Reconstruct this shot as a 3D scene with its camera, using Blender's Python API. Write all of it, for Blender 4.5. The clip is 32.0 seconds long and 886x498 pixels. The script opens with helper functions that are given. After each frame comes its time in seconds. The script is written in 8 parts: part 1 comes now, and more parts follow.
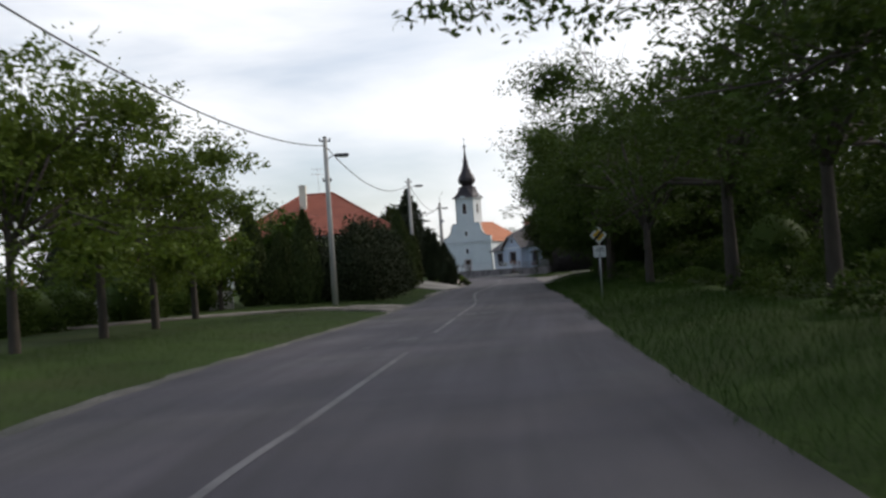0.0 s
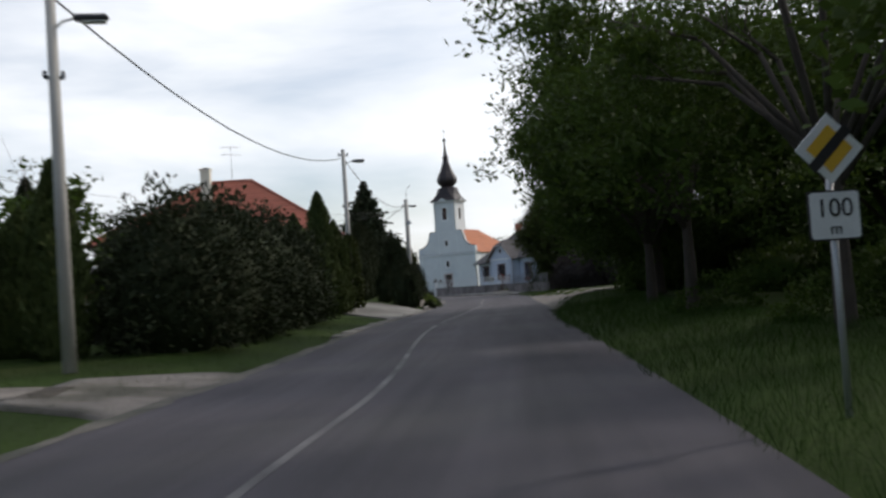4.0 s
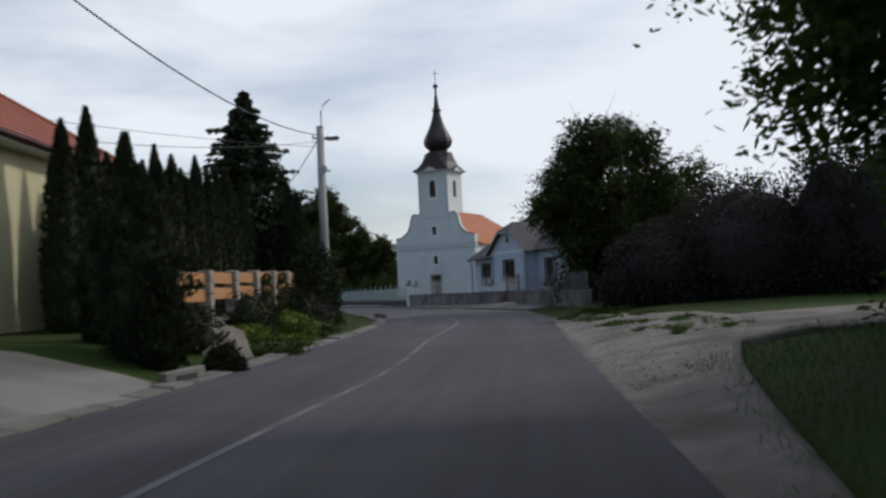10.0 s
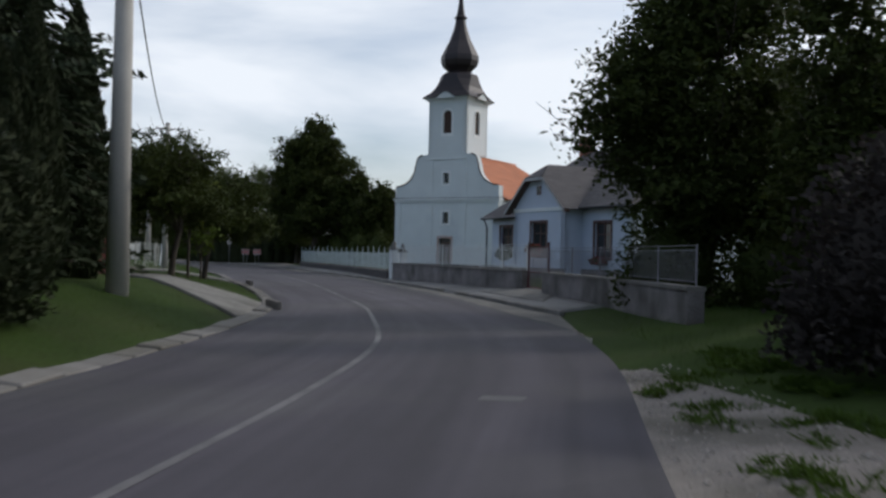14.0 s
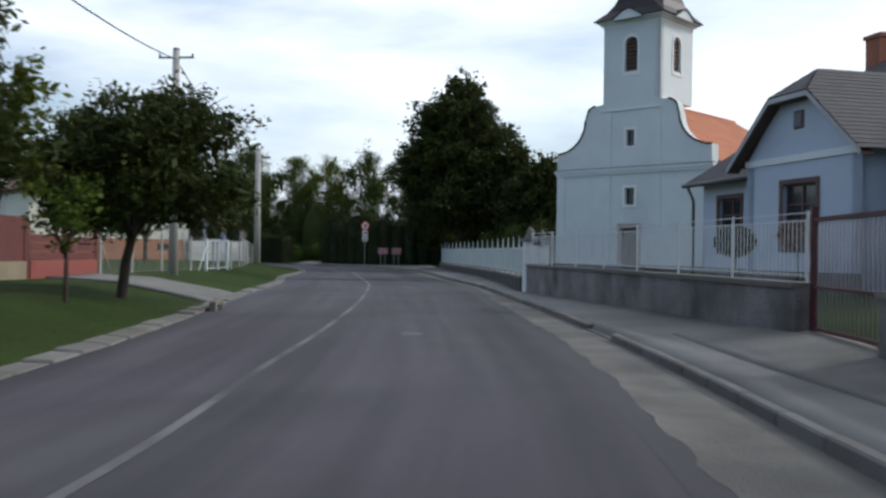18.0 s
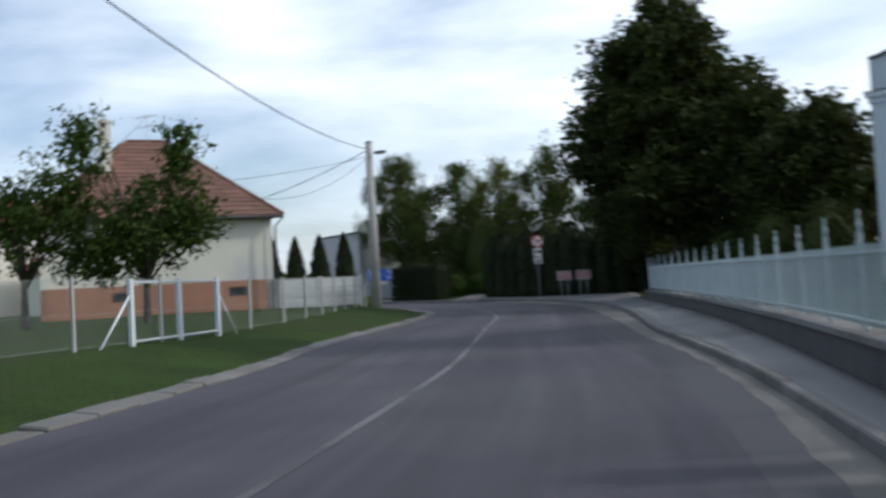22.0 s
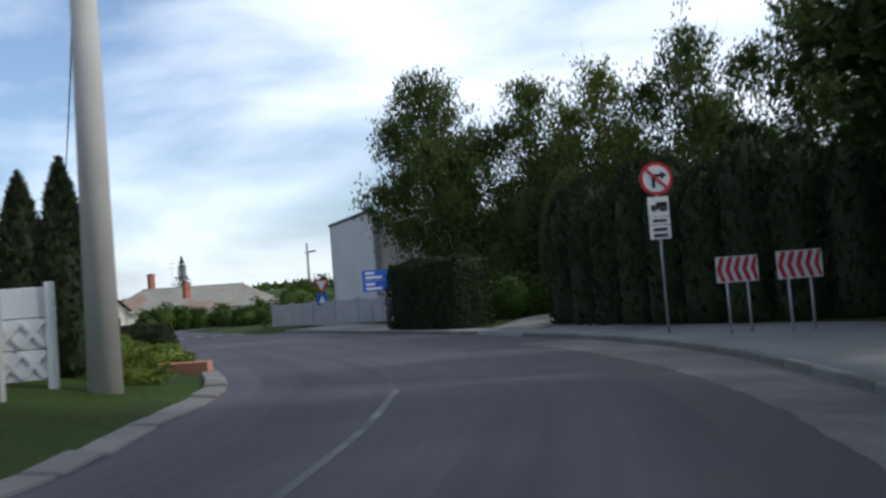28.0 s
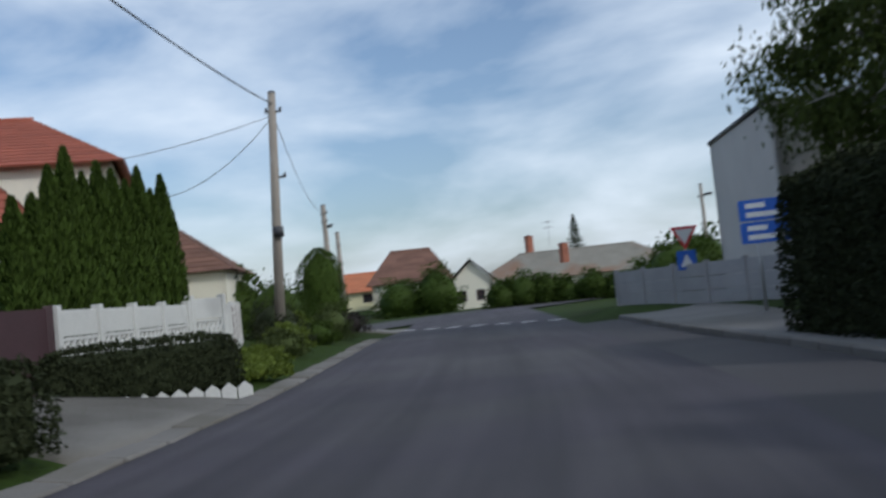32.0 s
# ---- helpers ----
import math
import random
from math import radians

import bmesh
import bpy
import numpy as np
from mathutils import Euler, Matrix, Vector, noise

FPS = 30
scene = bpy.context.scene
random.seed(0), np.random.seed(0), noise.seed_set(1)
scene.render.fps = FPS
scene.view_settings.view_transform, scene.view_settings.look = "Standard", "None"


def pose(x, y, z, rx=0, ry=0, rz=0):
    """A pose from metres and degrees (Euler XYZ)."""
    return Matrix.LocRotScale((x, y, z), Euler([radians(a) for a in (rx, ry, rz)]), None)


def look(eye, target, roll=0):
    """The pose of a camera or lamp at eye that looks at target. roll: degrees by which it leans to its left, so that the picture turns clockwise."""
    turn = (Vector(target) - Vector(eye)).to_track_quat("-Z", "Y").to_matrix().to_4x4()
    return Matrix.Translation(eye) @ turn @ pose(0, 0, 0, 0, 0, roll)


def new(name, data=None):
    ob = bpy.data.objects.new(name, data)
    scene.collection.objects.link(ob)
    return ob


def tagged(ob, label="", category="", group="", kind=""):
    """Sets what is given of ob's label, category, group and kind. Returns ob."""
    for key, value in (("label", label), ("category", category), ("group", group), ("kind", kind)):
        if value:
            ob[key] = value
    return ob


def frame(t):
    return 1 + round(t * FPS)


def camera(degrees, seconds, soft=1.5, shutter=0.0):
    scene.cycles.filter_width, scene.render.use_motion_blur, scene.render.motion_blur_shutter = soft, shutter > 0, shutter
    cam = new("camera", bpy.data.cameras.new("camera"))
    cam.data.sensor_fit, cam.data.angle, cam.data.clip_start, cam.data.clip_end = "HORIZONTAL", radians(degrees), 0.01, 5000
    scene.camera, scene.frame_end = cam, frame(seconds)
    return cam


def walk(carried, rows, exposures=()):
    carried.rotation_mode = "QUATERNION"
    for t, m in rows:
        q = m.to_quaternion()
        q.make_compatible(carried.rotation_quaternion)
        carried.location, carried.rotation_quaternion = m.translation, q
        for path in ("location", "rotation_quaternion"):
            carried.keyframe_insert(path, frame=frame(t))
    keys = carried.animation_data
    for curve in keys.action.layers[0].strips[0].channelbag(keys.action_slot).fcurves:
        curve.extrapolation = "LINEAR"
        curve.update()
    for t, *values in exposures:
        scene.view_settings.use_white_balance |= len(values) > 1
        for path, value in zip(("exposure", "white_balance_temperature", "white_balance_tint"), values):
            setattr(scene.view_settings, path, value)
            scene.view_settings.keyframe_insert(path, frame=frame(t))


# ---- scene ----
cam = camera(51.60, 32.0, 2.6, 0.5)
PATH = [
    (0.0, pose(-1.034, 1.323, 1.453, 91.31, 3.99, -0.48)),
    (0.5, pose(-0.735, 4.318, 1.431, 91.37, 2.52, -0.02)),
    (1.0, pose(-0.456, 7.308, 1.414, 90.90, 3.38, -0.47)),
    (1.5, pose(-0.186, 10.295, 1.402, 90.26, 3.68, -0.50)),
    (2.0, pose(0.093, 13.291, 1.396, 89.50, 2.41, -1.32)),
    (2.5, pose(0.377, 16.289, 1.379, 89.41, 2.10, 0.12)),
    (3.0, pose(0.608, 19.274, 1.360, 90.87, 4.64, 0.64)),
    (3.5, pose(0.845, 22.108, 1.350, 91.92, 6.38, -2.22)),
    (4.0, pose(1.170, 25.081, 1.357, 92.26, 4.03, -1.09)),
    (4.5, pose(1.692, 27.964, 1.381, 90.43, 2.19, -4.39)),
    (6.5, pose(3.230, 41.530, 1.467, 91.57, 7.48, -1.33)),
    (7.0, pose(3.669, 44.744, 1.436, 91.63, 4.45, -1.37)),
    (7.5, pose(4.123, 47.921, 1.392, 93.16, 2.08, 4.27)),
    (8.0, pose(4.465, 51.003, 1.349, 93.35, 3.73, -0.02)),
    (8.5, pose(4.697, 54.037, 1.317, 92.78, 3.00, 0.06)),
    (9.0, pose(4.873, 57.143, 1.295, 93.45, 2.44, -0.65)),
    (9.5, pose(5.117, 60.264, 1.285, 94.44, 1.96, 2.04)),
    (10.0, pose(5.357, 63.226, 1.289, 92.56, 2.66, 0.17)),
    (10.5, pose(5.562, 66.106, 1.292, 93.09, 3.44, -0.52)),
    (11.0, pose(5.839, 69.004, 1.294, 95.88, 3.90, 2.07)),
    (11.5, pose(6.120, 71.967, 1.303, 95.38, 6.86, 1.32)),
    (12.0, pose(6.468, 74.895, 1.333, 92.18, 2.51, 1.82)),
    (12.5, pose(6.738, 77.685, 1.374, 91.41, 1.35, 0.75)),
    (13.0, pose(7.065, 80.620, 1.451, 89.12, 1.08, 4.34)),
    (13.5, pose(7.294, 83.523, 1.510, 89.82, 0.74, 2.43)),
    (14.0, pose(7.556, 86.156, 1.546, 90.34, -1.34, 2.67)),
    (14.5, pose(7.744, 88.703, 1.539, 93.43, -1.53, 2.84)),
    (15.0, pose(7.857, 91.133, 1.517, 95.70, 0.25, 5.07)),
    (15.5, pose(7.796, 93.644, 1.484, 93.77, 3.09, 11.58)),
    (17.5, pose(7.952, 104.619, 1.370, 90.04, 2.34, 16.10)),
    (18.0, pose(7.588, 107.373, 1.380, 90.16, -0.80, 15.25)),
    (18.5, pose(7.125, 110.024, 1.383, 90.54, 3.04, 16.69)),
    (19.0, pose(6.540, 112.729, 1.375, 90.60, 0.71, 17.81)),
    (19.5, pose(5.890, 115.349, 1.362, 91.27, 4.50, 18.68)),
    (20.0, pose(5.128, 118.075, 1.360, 90.09, 2.93, 17.47)),
    (20.5, pose(4.360, 120.847, 1.359, 90.48, 7.16, 19.96)),
    (21.0, pose(3.555, 123.724, 1.368, 89.65, 2.70, 19.68)),
    (21.5, pose(2.785, 126.699, 1.391, 89.48, 4.49, 20.58)),
    (22.0, pose(1.949, 129.688, 1.408, 92.01, 3.07, 28.65)),
    (22.5, pose(1.105, 132.633, 1.408, 91.02, -2.09, 34.17)),
    (23.0, pose(0.335, 135.395, 1.394, 92.90, 3.04, 30.04)),
    (23.5, pose(-0.403, 138.064, 1.372, 92.73, 4.39, 30.61)),
    (24.0, pose(-1.361, 140.706, 1.373, 91.88, 1.72, 28.78)),
    (24.5, pose(-2.487, 143.478, 1.387, 94.18, 4.38, 32.49)),
    (25.0, pose(-3.597, 146.123, 1.407, 93.18, 2.60, 32.58)),
    (25.5, pose(-4.651, 148.587, 1.424, 93.30, 3.88, 33.87)),
    (27.5, pose(-9.260, 158.623, 1.278, 94.03, 6.66, 34.35)),
    (28.0, pose(-10.528, 161.122, 1.296, 92.86, 4.38, 37.98)),
    (28.5, pose(-11.947, 163.604, 1.316, 91.77, 6.03, 37.84)),
    (29.0, pose(-13.337, 165.838, 1.327, 94.01, 4.39, 41.62)),
    (29.5, pose(-14.738, 167.798, 1.334, 92.84, 5.29, 42.84)),
    (30.0, pose(-16.342, 169.761, 1.334, 92.68, 4.32, 49.55)),
    (30.5, pose(-17.961, 171.602, 1.331, 94.06, 5.86, 54.23)),
    (31.0, pose(-19.625, 173.326, 1.322, 92.32, 7.05, 55.94)),
    (31.5, pose(-21.367, 174.999, 1.297, 93.97, 6.46, 59.94)),
    (32.0, pose(-23.137, 176.602, 1.261, 92.87, 5.97, 64.77)),
]
EXPO = [(0.0, 0.1, 6600, 12), (7.0, 0.05, 6400, 11), (9.0, 0.0, 6300, 11), (10.0, -0.25, 6250, 11), (11.0, -0.2, 6200, 10), (12.0, -0.42, 6200, 11), (13.0, -0.28, 6200, 11), (15.0, -0.1, 6250, 10), (18.0, 0.2, 6100, 9), (20.0, 0.15, 6000, 9), (22.0, 0.2, 5950, 9), (25.0, 0.0, 5950, 10), (28.0, 0.3, 5900, 10), (29.5, 0.25, 5900, 9), (32.0, -0.15, 5850, 8)]
walk(cam, PATH, EXPO)

# ---- world and sun ----
SUN_AZ, SUN_EL = 62.0, 34.0          # degrees clockwise from +y, and above the horizon
world = bpy.data.worlds.new("sky")
scene.world = world
world.use_nodes = True
wn, wl = world.node_tree.nodes, world.node_tree.links
wn.clear()
w_out, w_bg, w_sky = wn.new("ShaderNodeOutputWorld"), wn.new("ShaderNodeBackground"), wn.new("ShaderNodeTexSky")
w_sky.sky_type, w_sky.sun_disc = "NISHITA", False
w_sky.sun_elevation, w_sky.sun_rotation = radians(SUN_EL), radians(SUN_AZ)
w_sky.dust_density, w_sky.ozone_density = 2.0, 1.5
w_tc, w_map, w_noise, w_ramp, w_mix = (wn.new("ShaderNodeTexCoord"), wn.new("ShaderNodeMapping"), wn.new("ShaderNodeTexNoise"),
                                       wn.new("ShaderNodeValToRGB"), wn.new("ShaderNodeMix"))
w_mix.data_type = "RGBA"
w_map.inputs["Scale"].default_value = (1.6, 2.6, 7.0)
w_map.inputs["Rotation"].default_value = (0.12, 0.1, 0.5)
w_noise.inputs["Scale"].default_value, w_noise.inputs["Detail"].default_value = 1.5, 7.0
w_noise.inputs["Roughness"].default_value, w_noise.inputs["Distortion"].default_value = 0.5, 0.25
w_ramp.color_ramp.elements[0].position, w_ramp.color_ramp.elements[1].position = 0.34, 0.74
w_ramp.color_ramp.elements[0].color = (0.04, 0.04, 0.04, 1)
w_mix.inputs["B"].default_value = (7.6, 7.9, 8.2, 1)
w_dot, w_haze = wn.new("ShaderNodeVectorMath"), wn.new("ShaderNodeMath")
w_dot.operation = "DOT_PRODUCT"
w_dot.inputs[1].default_value = (0.62, 0.74, 0.2)
w_haze.operation, w_haze.inputs[1].default_value = "MULTIPLY_ADD", 0.22
w_bg.inputs["Strength"].default_value = 0.13
wl.new(w_tc.outputs["Generated"], w_map.inputs["Vector"])
wl.new(w_map.outputs["Vector"], w_noise.inputs["Vector"])
wl.new(w_tc.outputs["Generated"], w_dot.inputs[0])
wl.new(w_dot.outputs["Value"], w_haze.inputs[0])
wl.new(w_noise.outputs["Fac"], w_haze.inputs[2])
wl.new(w_haze.outputs["Value"], w_ramp.inputs["Fac"])
wl.new(w_ramp.outputs["Color"], w_mix.inputs["Factor"])
wl.new(w_sky.outputs["Color"], w_mix.inputs["A"])
wl.new(w_mix.outputs["Result"], w_bg.inputs["Color"])
wl.new(w_bg.outputs["Background"], w_out.inputs["Surface"])
sun_data = bpy.data.lights.new("sun", "SUN")
sun_data.energy, sun_data.angle, sun_data.color = 1.5, radians(4.0), (1.0, 0.93, 0.83)
sun = new("sun", sun_data)
sa, se = radians(SUN_AZ), radians(SUN_EL)
sun.matrix_world = look((math.sin(sa) * math.cos(se) * 60, math.cos(sa) * math.cos(se) * 60, math.sin(se) * 60), (0, 0, 0))

# ---- materials ----


def surface(name, base, rough=0.8, var=0.25, scale=1.2, fine=30.0, bump=0.3, dirt=None, dirt_at=0.6, metal=0.0, island=0.0, obj=0.0, trans=0.0, stretch=None):
    """Base colour with a coarse and a fine variation, optional stains, and a fine relief."""
    m = bpy.data.materials.new(name)
    m.use_nodes = True
    n, l = m.node_tree.nodes, m.node_tree.links
    bsdf = n["Principled BSDF"]
    geo = n.new("ShaderNodeNewGeometry")
    vec = geo.outputs["Position"]
    if stretch:
        mp = n.new("ShaderNodeMapping")
        mp.inputs["Scale"].default_value = stretch
        l.new(vec, mp.inputs["Vector"])
        vec = mp.outputs["Vector"]
    big, small = n.new("ShaderNodeTexNoise"), n.new("ShaderNodeTexNoise")
    big.inputs["Scale"].default_value, big.inputs["Detail"].default_value = scale, 4.0
    small.inputs["Scale"].default_value, small.inputs["Detail"].default_value = fine, 3.0
    l.new(vec, big.inputs["Vector"]), l.new(vec, small.inputs["Vector"])
    add = n.new("ShaderNodeMath")
    add.operation = "ADD"
    l.new(big.outputs["Fac"], add.inputs[0]), l.new(small.outputs["Fac"], add.inputs[1])
    last = add.outputs[0]
    if island or obj:
        rnd = n.new("ShaderNodeObjectInfo") if obj else geo
        mul = n.new("ShaderNodeMath")
        mul.operation = "MULTIPLY_ADD"
        l.new(rnd.outputs["Random" if obj else "Random Per Island"], mul.inputs[0])
        mul.inputs[1].default_value = (obj or island) * 2
        l.new(last, mul.inputs[2])
        last = mul.outputs[0]
    mr = n.new("ShaderNodeMapRange")
    top = 1.4 + (island + obj) * 2
    mr.inputs["From Min"].default_value, mr.inputs["From Max"].default_value = 0.6, top
    mr.inputs["To Min"].default_value, mr.inputs["To Max"].default_value = 1 - var, 1 + var
    l.new(last, mr.inputs["Value"])
    mixc = n.new("ShaderNodeMix")
    mixc.data_type, mixc.blend_type = "RGBA", "MULTIPLY"
    mixc.inputs["Factor"].default_value = 1.0
    mixc.inputs["A"].default_value = (*base, 1)
    l.new(mr.outputs["Result"], mixc.inputs["B"])
    colour = mixc.outputs["Result"]
    if dirt:
        st = n.new("ShaderNodeTexNoise")
        st.inputs["Scale"].default_value, st.inputs["Detail"].default_value = scale * 0.45, 6.0
        l.new(vec, st.inputs["Vector"])
        rp = n.new("ShaderNodeValToRGB")
        rp.color_ramp.elements[0].position, rp.color_ramp.elements[1].position = dirt_at - 0.08, dirt_at + 0.12
        l.new(st.outputs["Fac"], rp.inputs["Fac"])
        md = n.new("ShaderNodeMix")
        md.data_type = "RGBA"
        md.inputs["B"].default_value = (*dirt, 1)
        l.new(rp.outputs["Color"], md.inputs["Factor"]), l.new(colour, md.inputs["A"])
        colour = md.outputs["Result"]
    l.new(colour, bsdf.inputs["Base Color"])
    bsdf.inputs["Roughness"].default_value, bsdf.inputs["Metallic"].default_value = rough, metal
    if bump:
        bp = n.new("ShaderNodeBump")
        bp.inputs["Strength"].default_value, bp.inputs["Distance"].default_value = bump, 0.02
        l.new(small.outputs["Fac"], bp.inputs["Height"]), l.new(bp.outputs["Normal"], bsdf.inputs["Normal"])
    if 0 < trans < 0.2:
        bsdf.inputs["Specular IOR Level"].default_value = 0.2
    if "grass" in name or trans >= 0.2:
        bsdf.inputs["Specular IOR Level"].default_value = 0.12
    if trans:
        tr, mx, out = n.new("ShaderNodeBsdfTranslucent"), n.new("ShaderNodeMixShader"), n["Material Output"]
        mx.inputs["Fac"].default_value = trans
        l.new(colour, tr.inputs["Color"])
        l.new(bsdf.outputs["BSDF"], mx.inputs[1]), l.new(tr.outputs["BSDF"], mx.inputs[2]), l.new(mx.outputs["Shader"], out.inputs["Surface"])
    return m


def plain(name, base, rough=0.5, metal=0.0):
    return surface(name, base, rough, 0.1, 3.0, 60.0, 0.05, metal=metal)


ASPHALT = surface("asphalt", (0.05, 0.0465, 0.051), 0.85, 0.22, 0.35, 90.0, 0.35, dirt=(0.075, 0.07, 0.073), dirt_at=0.56, stretch=(1.0, 0.35, 1.0))
ASPHALT_LANE = surface("asphalt_lane", (0.051, 0.045, 0.0555), 0.85, 0.2, 0.5, 90.0, 0.35, dirt=(0.068, 0.063, 0.067), dirt_at=0.57)


def lane_wear(m):
    """Lengthwise wheel streaks, tar bands and squared repair patches, laid out along the road's own length."""
    n, l = m.node_tree.nodes, m.node_tree.links
    bsdf = n["Principled BSDF"]
    colour = bsdf.inputs["Base Color"].links[0].from_socket
    uv = n.new("ShaderNodeUVMap")
    uv.uv_map = "along"
    for scale, lo, hi, kind in (((7.0, 0.035, 1), 0.74, 1.28, "noise"), ((26.0, 0.12, 1), 0.86, 1.14, "noise"), ((1.3, 0.09, 1), 0.9, 1.06, "cells"), ((1.0, 0.22, 1), 0.84, 1.14, "noise")):
        mp = n.new("ShaderNodeMapping")
        mp.inputs["Scale"].default_value = scale
        l.new(uv.outputs["UV"], mp.inputs["Vector"])
        if kind == "noise":
            tx = n.new("ShaderNodeTexNoise")
            tx.inputs["Scale"].default_value, tx.inputs["Detail"].default_value = 1.0, 3.0
            val, a, b = tx.outputs["Fac"], 0.32, 0.68
        else:
            tx = n.new("ShaderNodeTexVoronoi")
            tx.distance, tx.inputs["Scale"].default_value, tx.inputs["Randomness"].default_value = "CHEBYCHEV", 1.0, 0.8
            val, a, b = tx.outputs["Color"], 0.35, 0.75
        l.new(mp.outputs["Vector"], tx.inputs["Vector"])
        mr = n.new("ShaderNodeMapRange")
        for key, x in (("From Min", a), ("From Max", b), ("To Min", lo), ("To Max", hi)):
            mr.inputs[key].default_value = x
        l.new(val, mr.inputs["Value"])
        mx = n.new("ShaderNodeMix")
        mx.data_type, mx.blend_type = "RGBA", "MULTIPLY"
        mx.inputs["Factor"].default_value = 1.0
        l.new(colour, mx.inputs["A"]), l.new(mr.outputs["Result"], mx.inputs["B"])
        colour = mx.outputs["Result"]
    l.new(colour, bsdf.inputs["Base Color"])
    return m


lane_wear(ASPHALT_LANE)
GRASS = surface("grass_ground", (0.029, 0.05, 0.009), 0.95, 0.5, 0.5, 14.0, 0.8, dirt=(0.037, 0.048, 0.013), dirt_at=0.57)
# Darker copy of the lawn blades; tree shade is put into its colour.
SHADEBLADE = surface("shaded_verge_grass", (0.026, 0.056, 0.008), 0.7, 0.4, 0.4, 9.0, 0, island=0.5, trans=0.3)
BLADE = surface("lawn_blades", (0.06, 0.1, 0.015), 0.7, 0.4, 0.4, 9.0, 0, island=0.5, trans=0.3)
SAND = surface("sandy_gravel", (0.2, 0.176, 0.156), 0.95, 0.42, 1.4, 34.0, 1.0, dirt=(0.085, 0.078, 0.058), dirt_at=0.54)
CONCRETE = surface("concrete", (0.19, 0.18, 0.163), 0.9, 0.3, 0.9, 50.0, 0.5, dirt=(0.105, 0.098, 0.086), dirt_at=0.54, obj=0.2)
GUTTER = surface("gritty_gutter", (0.165, 0.155, 0.137), 0.95, 0.35, 1.6, 45.0, 0.8, dirt=(0.115, 0.108, 0.098), dirt_at=0.5)
PAVE = surface("pavement", (0.19, 0.183, 0.176), 0.92, 0.2, 0.5, 60.0, 0.4, dirt=(0.10, 0.096, 0.088), dirt_at=0.58)
KERB = surface("kerb_concrete", (0.17, 0.16, 0.148), 0.92, 0.3, 1.3, 50.0, 0.5, dirt=(0.13, 0.12, 0.1), dirt_at=0.55, obj=0.3)
LINE = surface("road_paint", (0.155, 0.148, 0.15), 0.8, 0.4, 1.2, 30.0, 0.3, dirt=(0.062, 0.058, 0.062), dirt_at=0.52)
DUST = surface("dusty_verge_soil", (0.115, 0.105, 0.09), 0.95, 0.4, 1.6, 34.0, 0.8, dirt=(0.062, 0.062, 0.05), dirt_at=0.52)
PATCH = surface("pale_road_patch", (0.115, 0.11, 0.112), 0.9, 0.35, 2.0, 40.0, 0.3, dirt=(0.06, 0.056, 0.06), dirt_at=0.54)
LINE2 = surface("road_paint_fresh", (0.66, 0.65, 0.64), 0.8, 0.15, 2.0, 30.0, 0.3)
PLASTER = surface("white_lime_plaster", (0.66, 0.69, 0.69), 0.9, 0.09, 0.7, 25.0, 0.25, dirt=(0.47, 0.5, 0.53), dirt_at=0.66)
# Brighter plaster for trim; on the church's sunny sides its brightness is painted light.
PLASTER_W = surface("trim_and_lit_side_plaster", (0.74, 0.76, 0.76), 0.9, 0.06, 0.8, 25.0, 0.2)
BLUEWALL = surface("pale_blue_render", (0.5, 0.55, 0.64), 0.9, 0.1, 0.8, 25.0, 0.25, dirt=(0.37, 0.42, 0.5), dirt_at=0.66)
CREAM = surface("cream_render", (0.72, 0.67, 0.42), 0.9, 0.06, 0.8, 30.0, 0.2)
WHITEWALL = surface("off_white_render", (0.76, 0.72, 0.6), 0.9, 0.08, 0.5, 30.0, 0.2, dirt=(0.55, 0.55, 0.54), dirt_at=0.64)
GREYWALL = surface("grey_render", (0.56, 0.53, 0.5), 0.9, 0.1, 0.6, 30.0, 0.2)
TILE_RED = surface("red_roof_tiles", (0.30, 0.085, 0.05), 0.8, 0.3, 0.8, 9.0, 0.4, island=0.25)
TILE_ORANGE = surface("orange_roof_tiles", (0.47, 0.17, 0.08), 0.8, 0.22, 0.8, 9.0, 0.4, island=0.2)
TILE_BROWN = surface("weathered_brown_tiles", (0.175, 0.09, 0.063), 0.85, 0.4, 1.0, 9.0, 0.4, island=0.3)
SLATE = surface("dark_slate", (0.075, 0.066, 0.068), 0.7, 0.3, 1.2, 12.0, 0.35, island=0.3)
SHEET = surface("dark_brown_sheet_metal", (0.028, 0.02, 0.022), 0.5, 0.3, 1.5, 20.0, 0.15, metal=0.2)
OLDROOF = surface("grey_mossy_roof", (0.25, 0.235, 0.2), 0.9, 0.25, 0.6, 8.0, 0.4, dirt=(0.25, 0.15, 0.1), dirt_at=0.58)
BRICK = surface("red_brick", (0.32, 0.12, 0.075), 0.9, 0.3, 2.0, 30.0, 0.4)
TRIMWHITE = surface("fresh_white_trim", (0.82, 0.82, 0.81), 0.85, 0.06, 1.0, 30.0, 0.1)
VERGE = surface("weathered_white_board", (0.42, 0.42, 0.42), 0.7, 0.2, 2.0, 30.0, 0.1)
CREAMBASE = surface("dirty_cream_plinth", (0.30, 0.25, 0.17), 0.9, 0.25, 1.2, 30.0, 0.3, dirt=(0.16, 0.13, 0.09), dirt_at=0.58)
TERRA = surface("terracotta_plinth", (0.40, 0.185, 0.11), 0.9, 0.18, 1.2, 30.0, 0.3)
DARKWALL = surface("dark_stained_wall", (0.075, 0.066, 0.066), 0.95, 0.4, 1.6, 25.0, 0.8, dirt=(0.12, 0.11, 0.1), dirt_at=0.62)
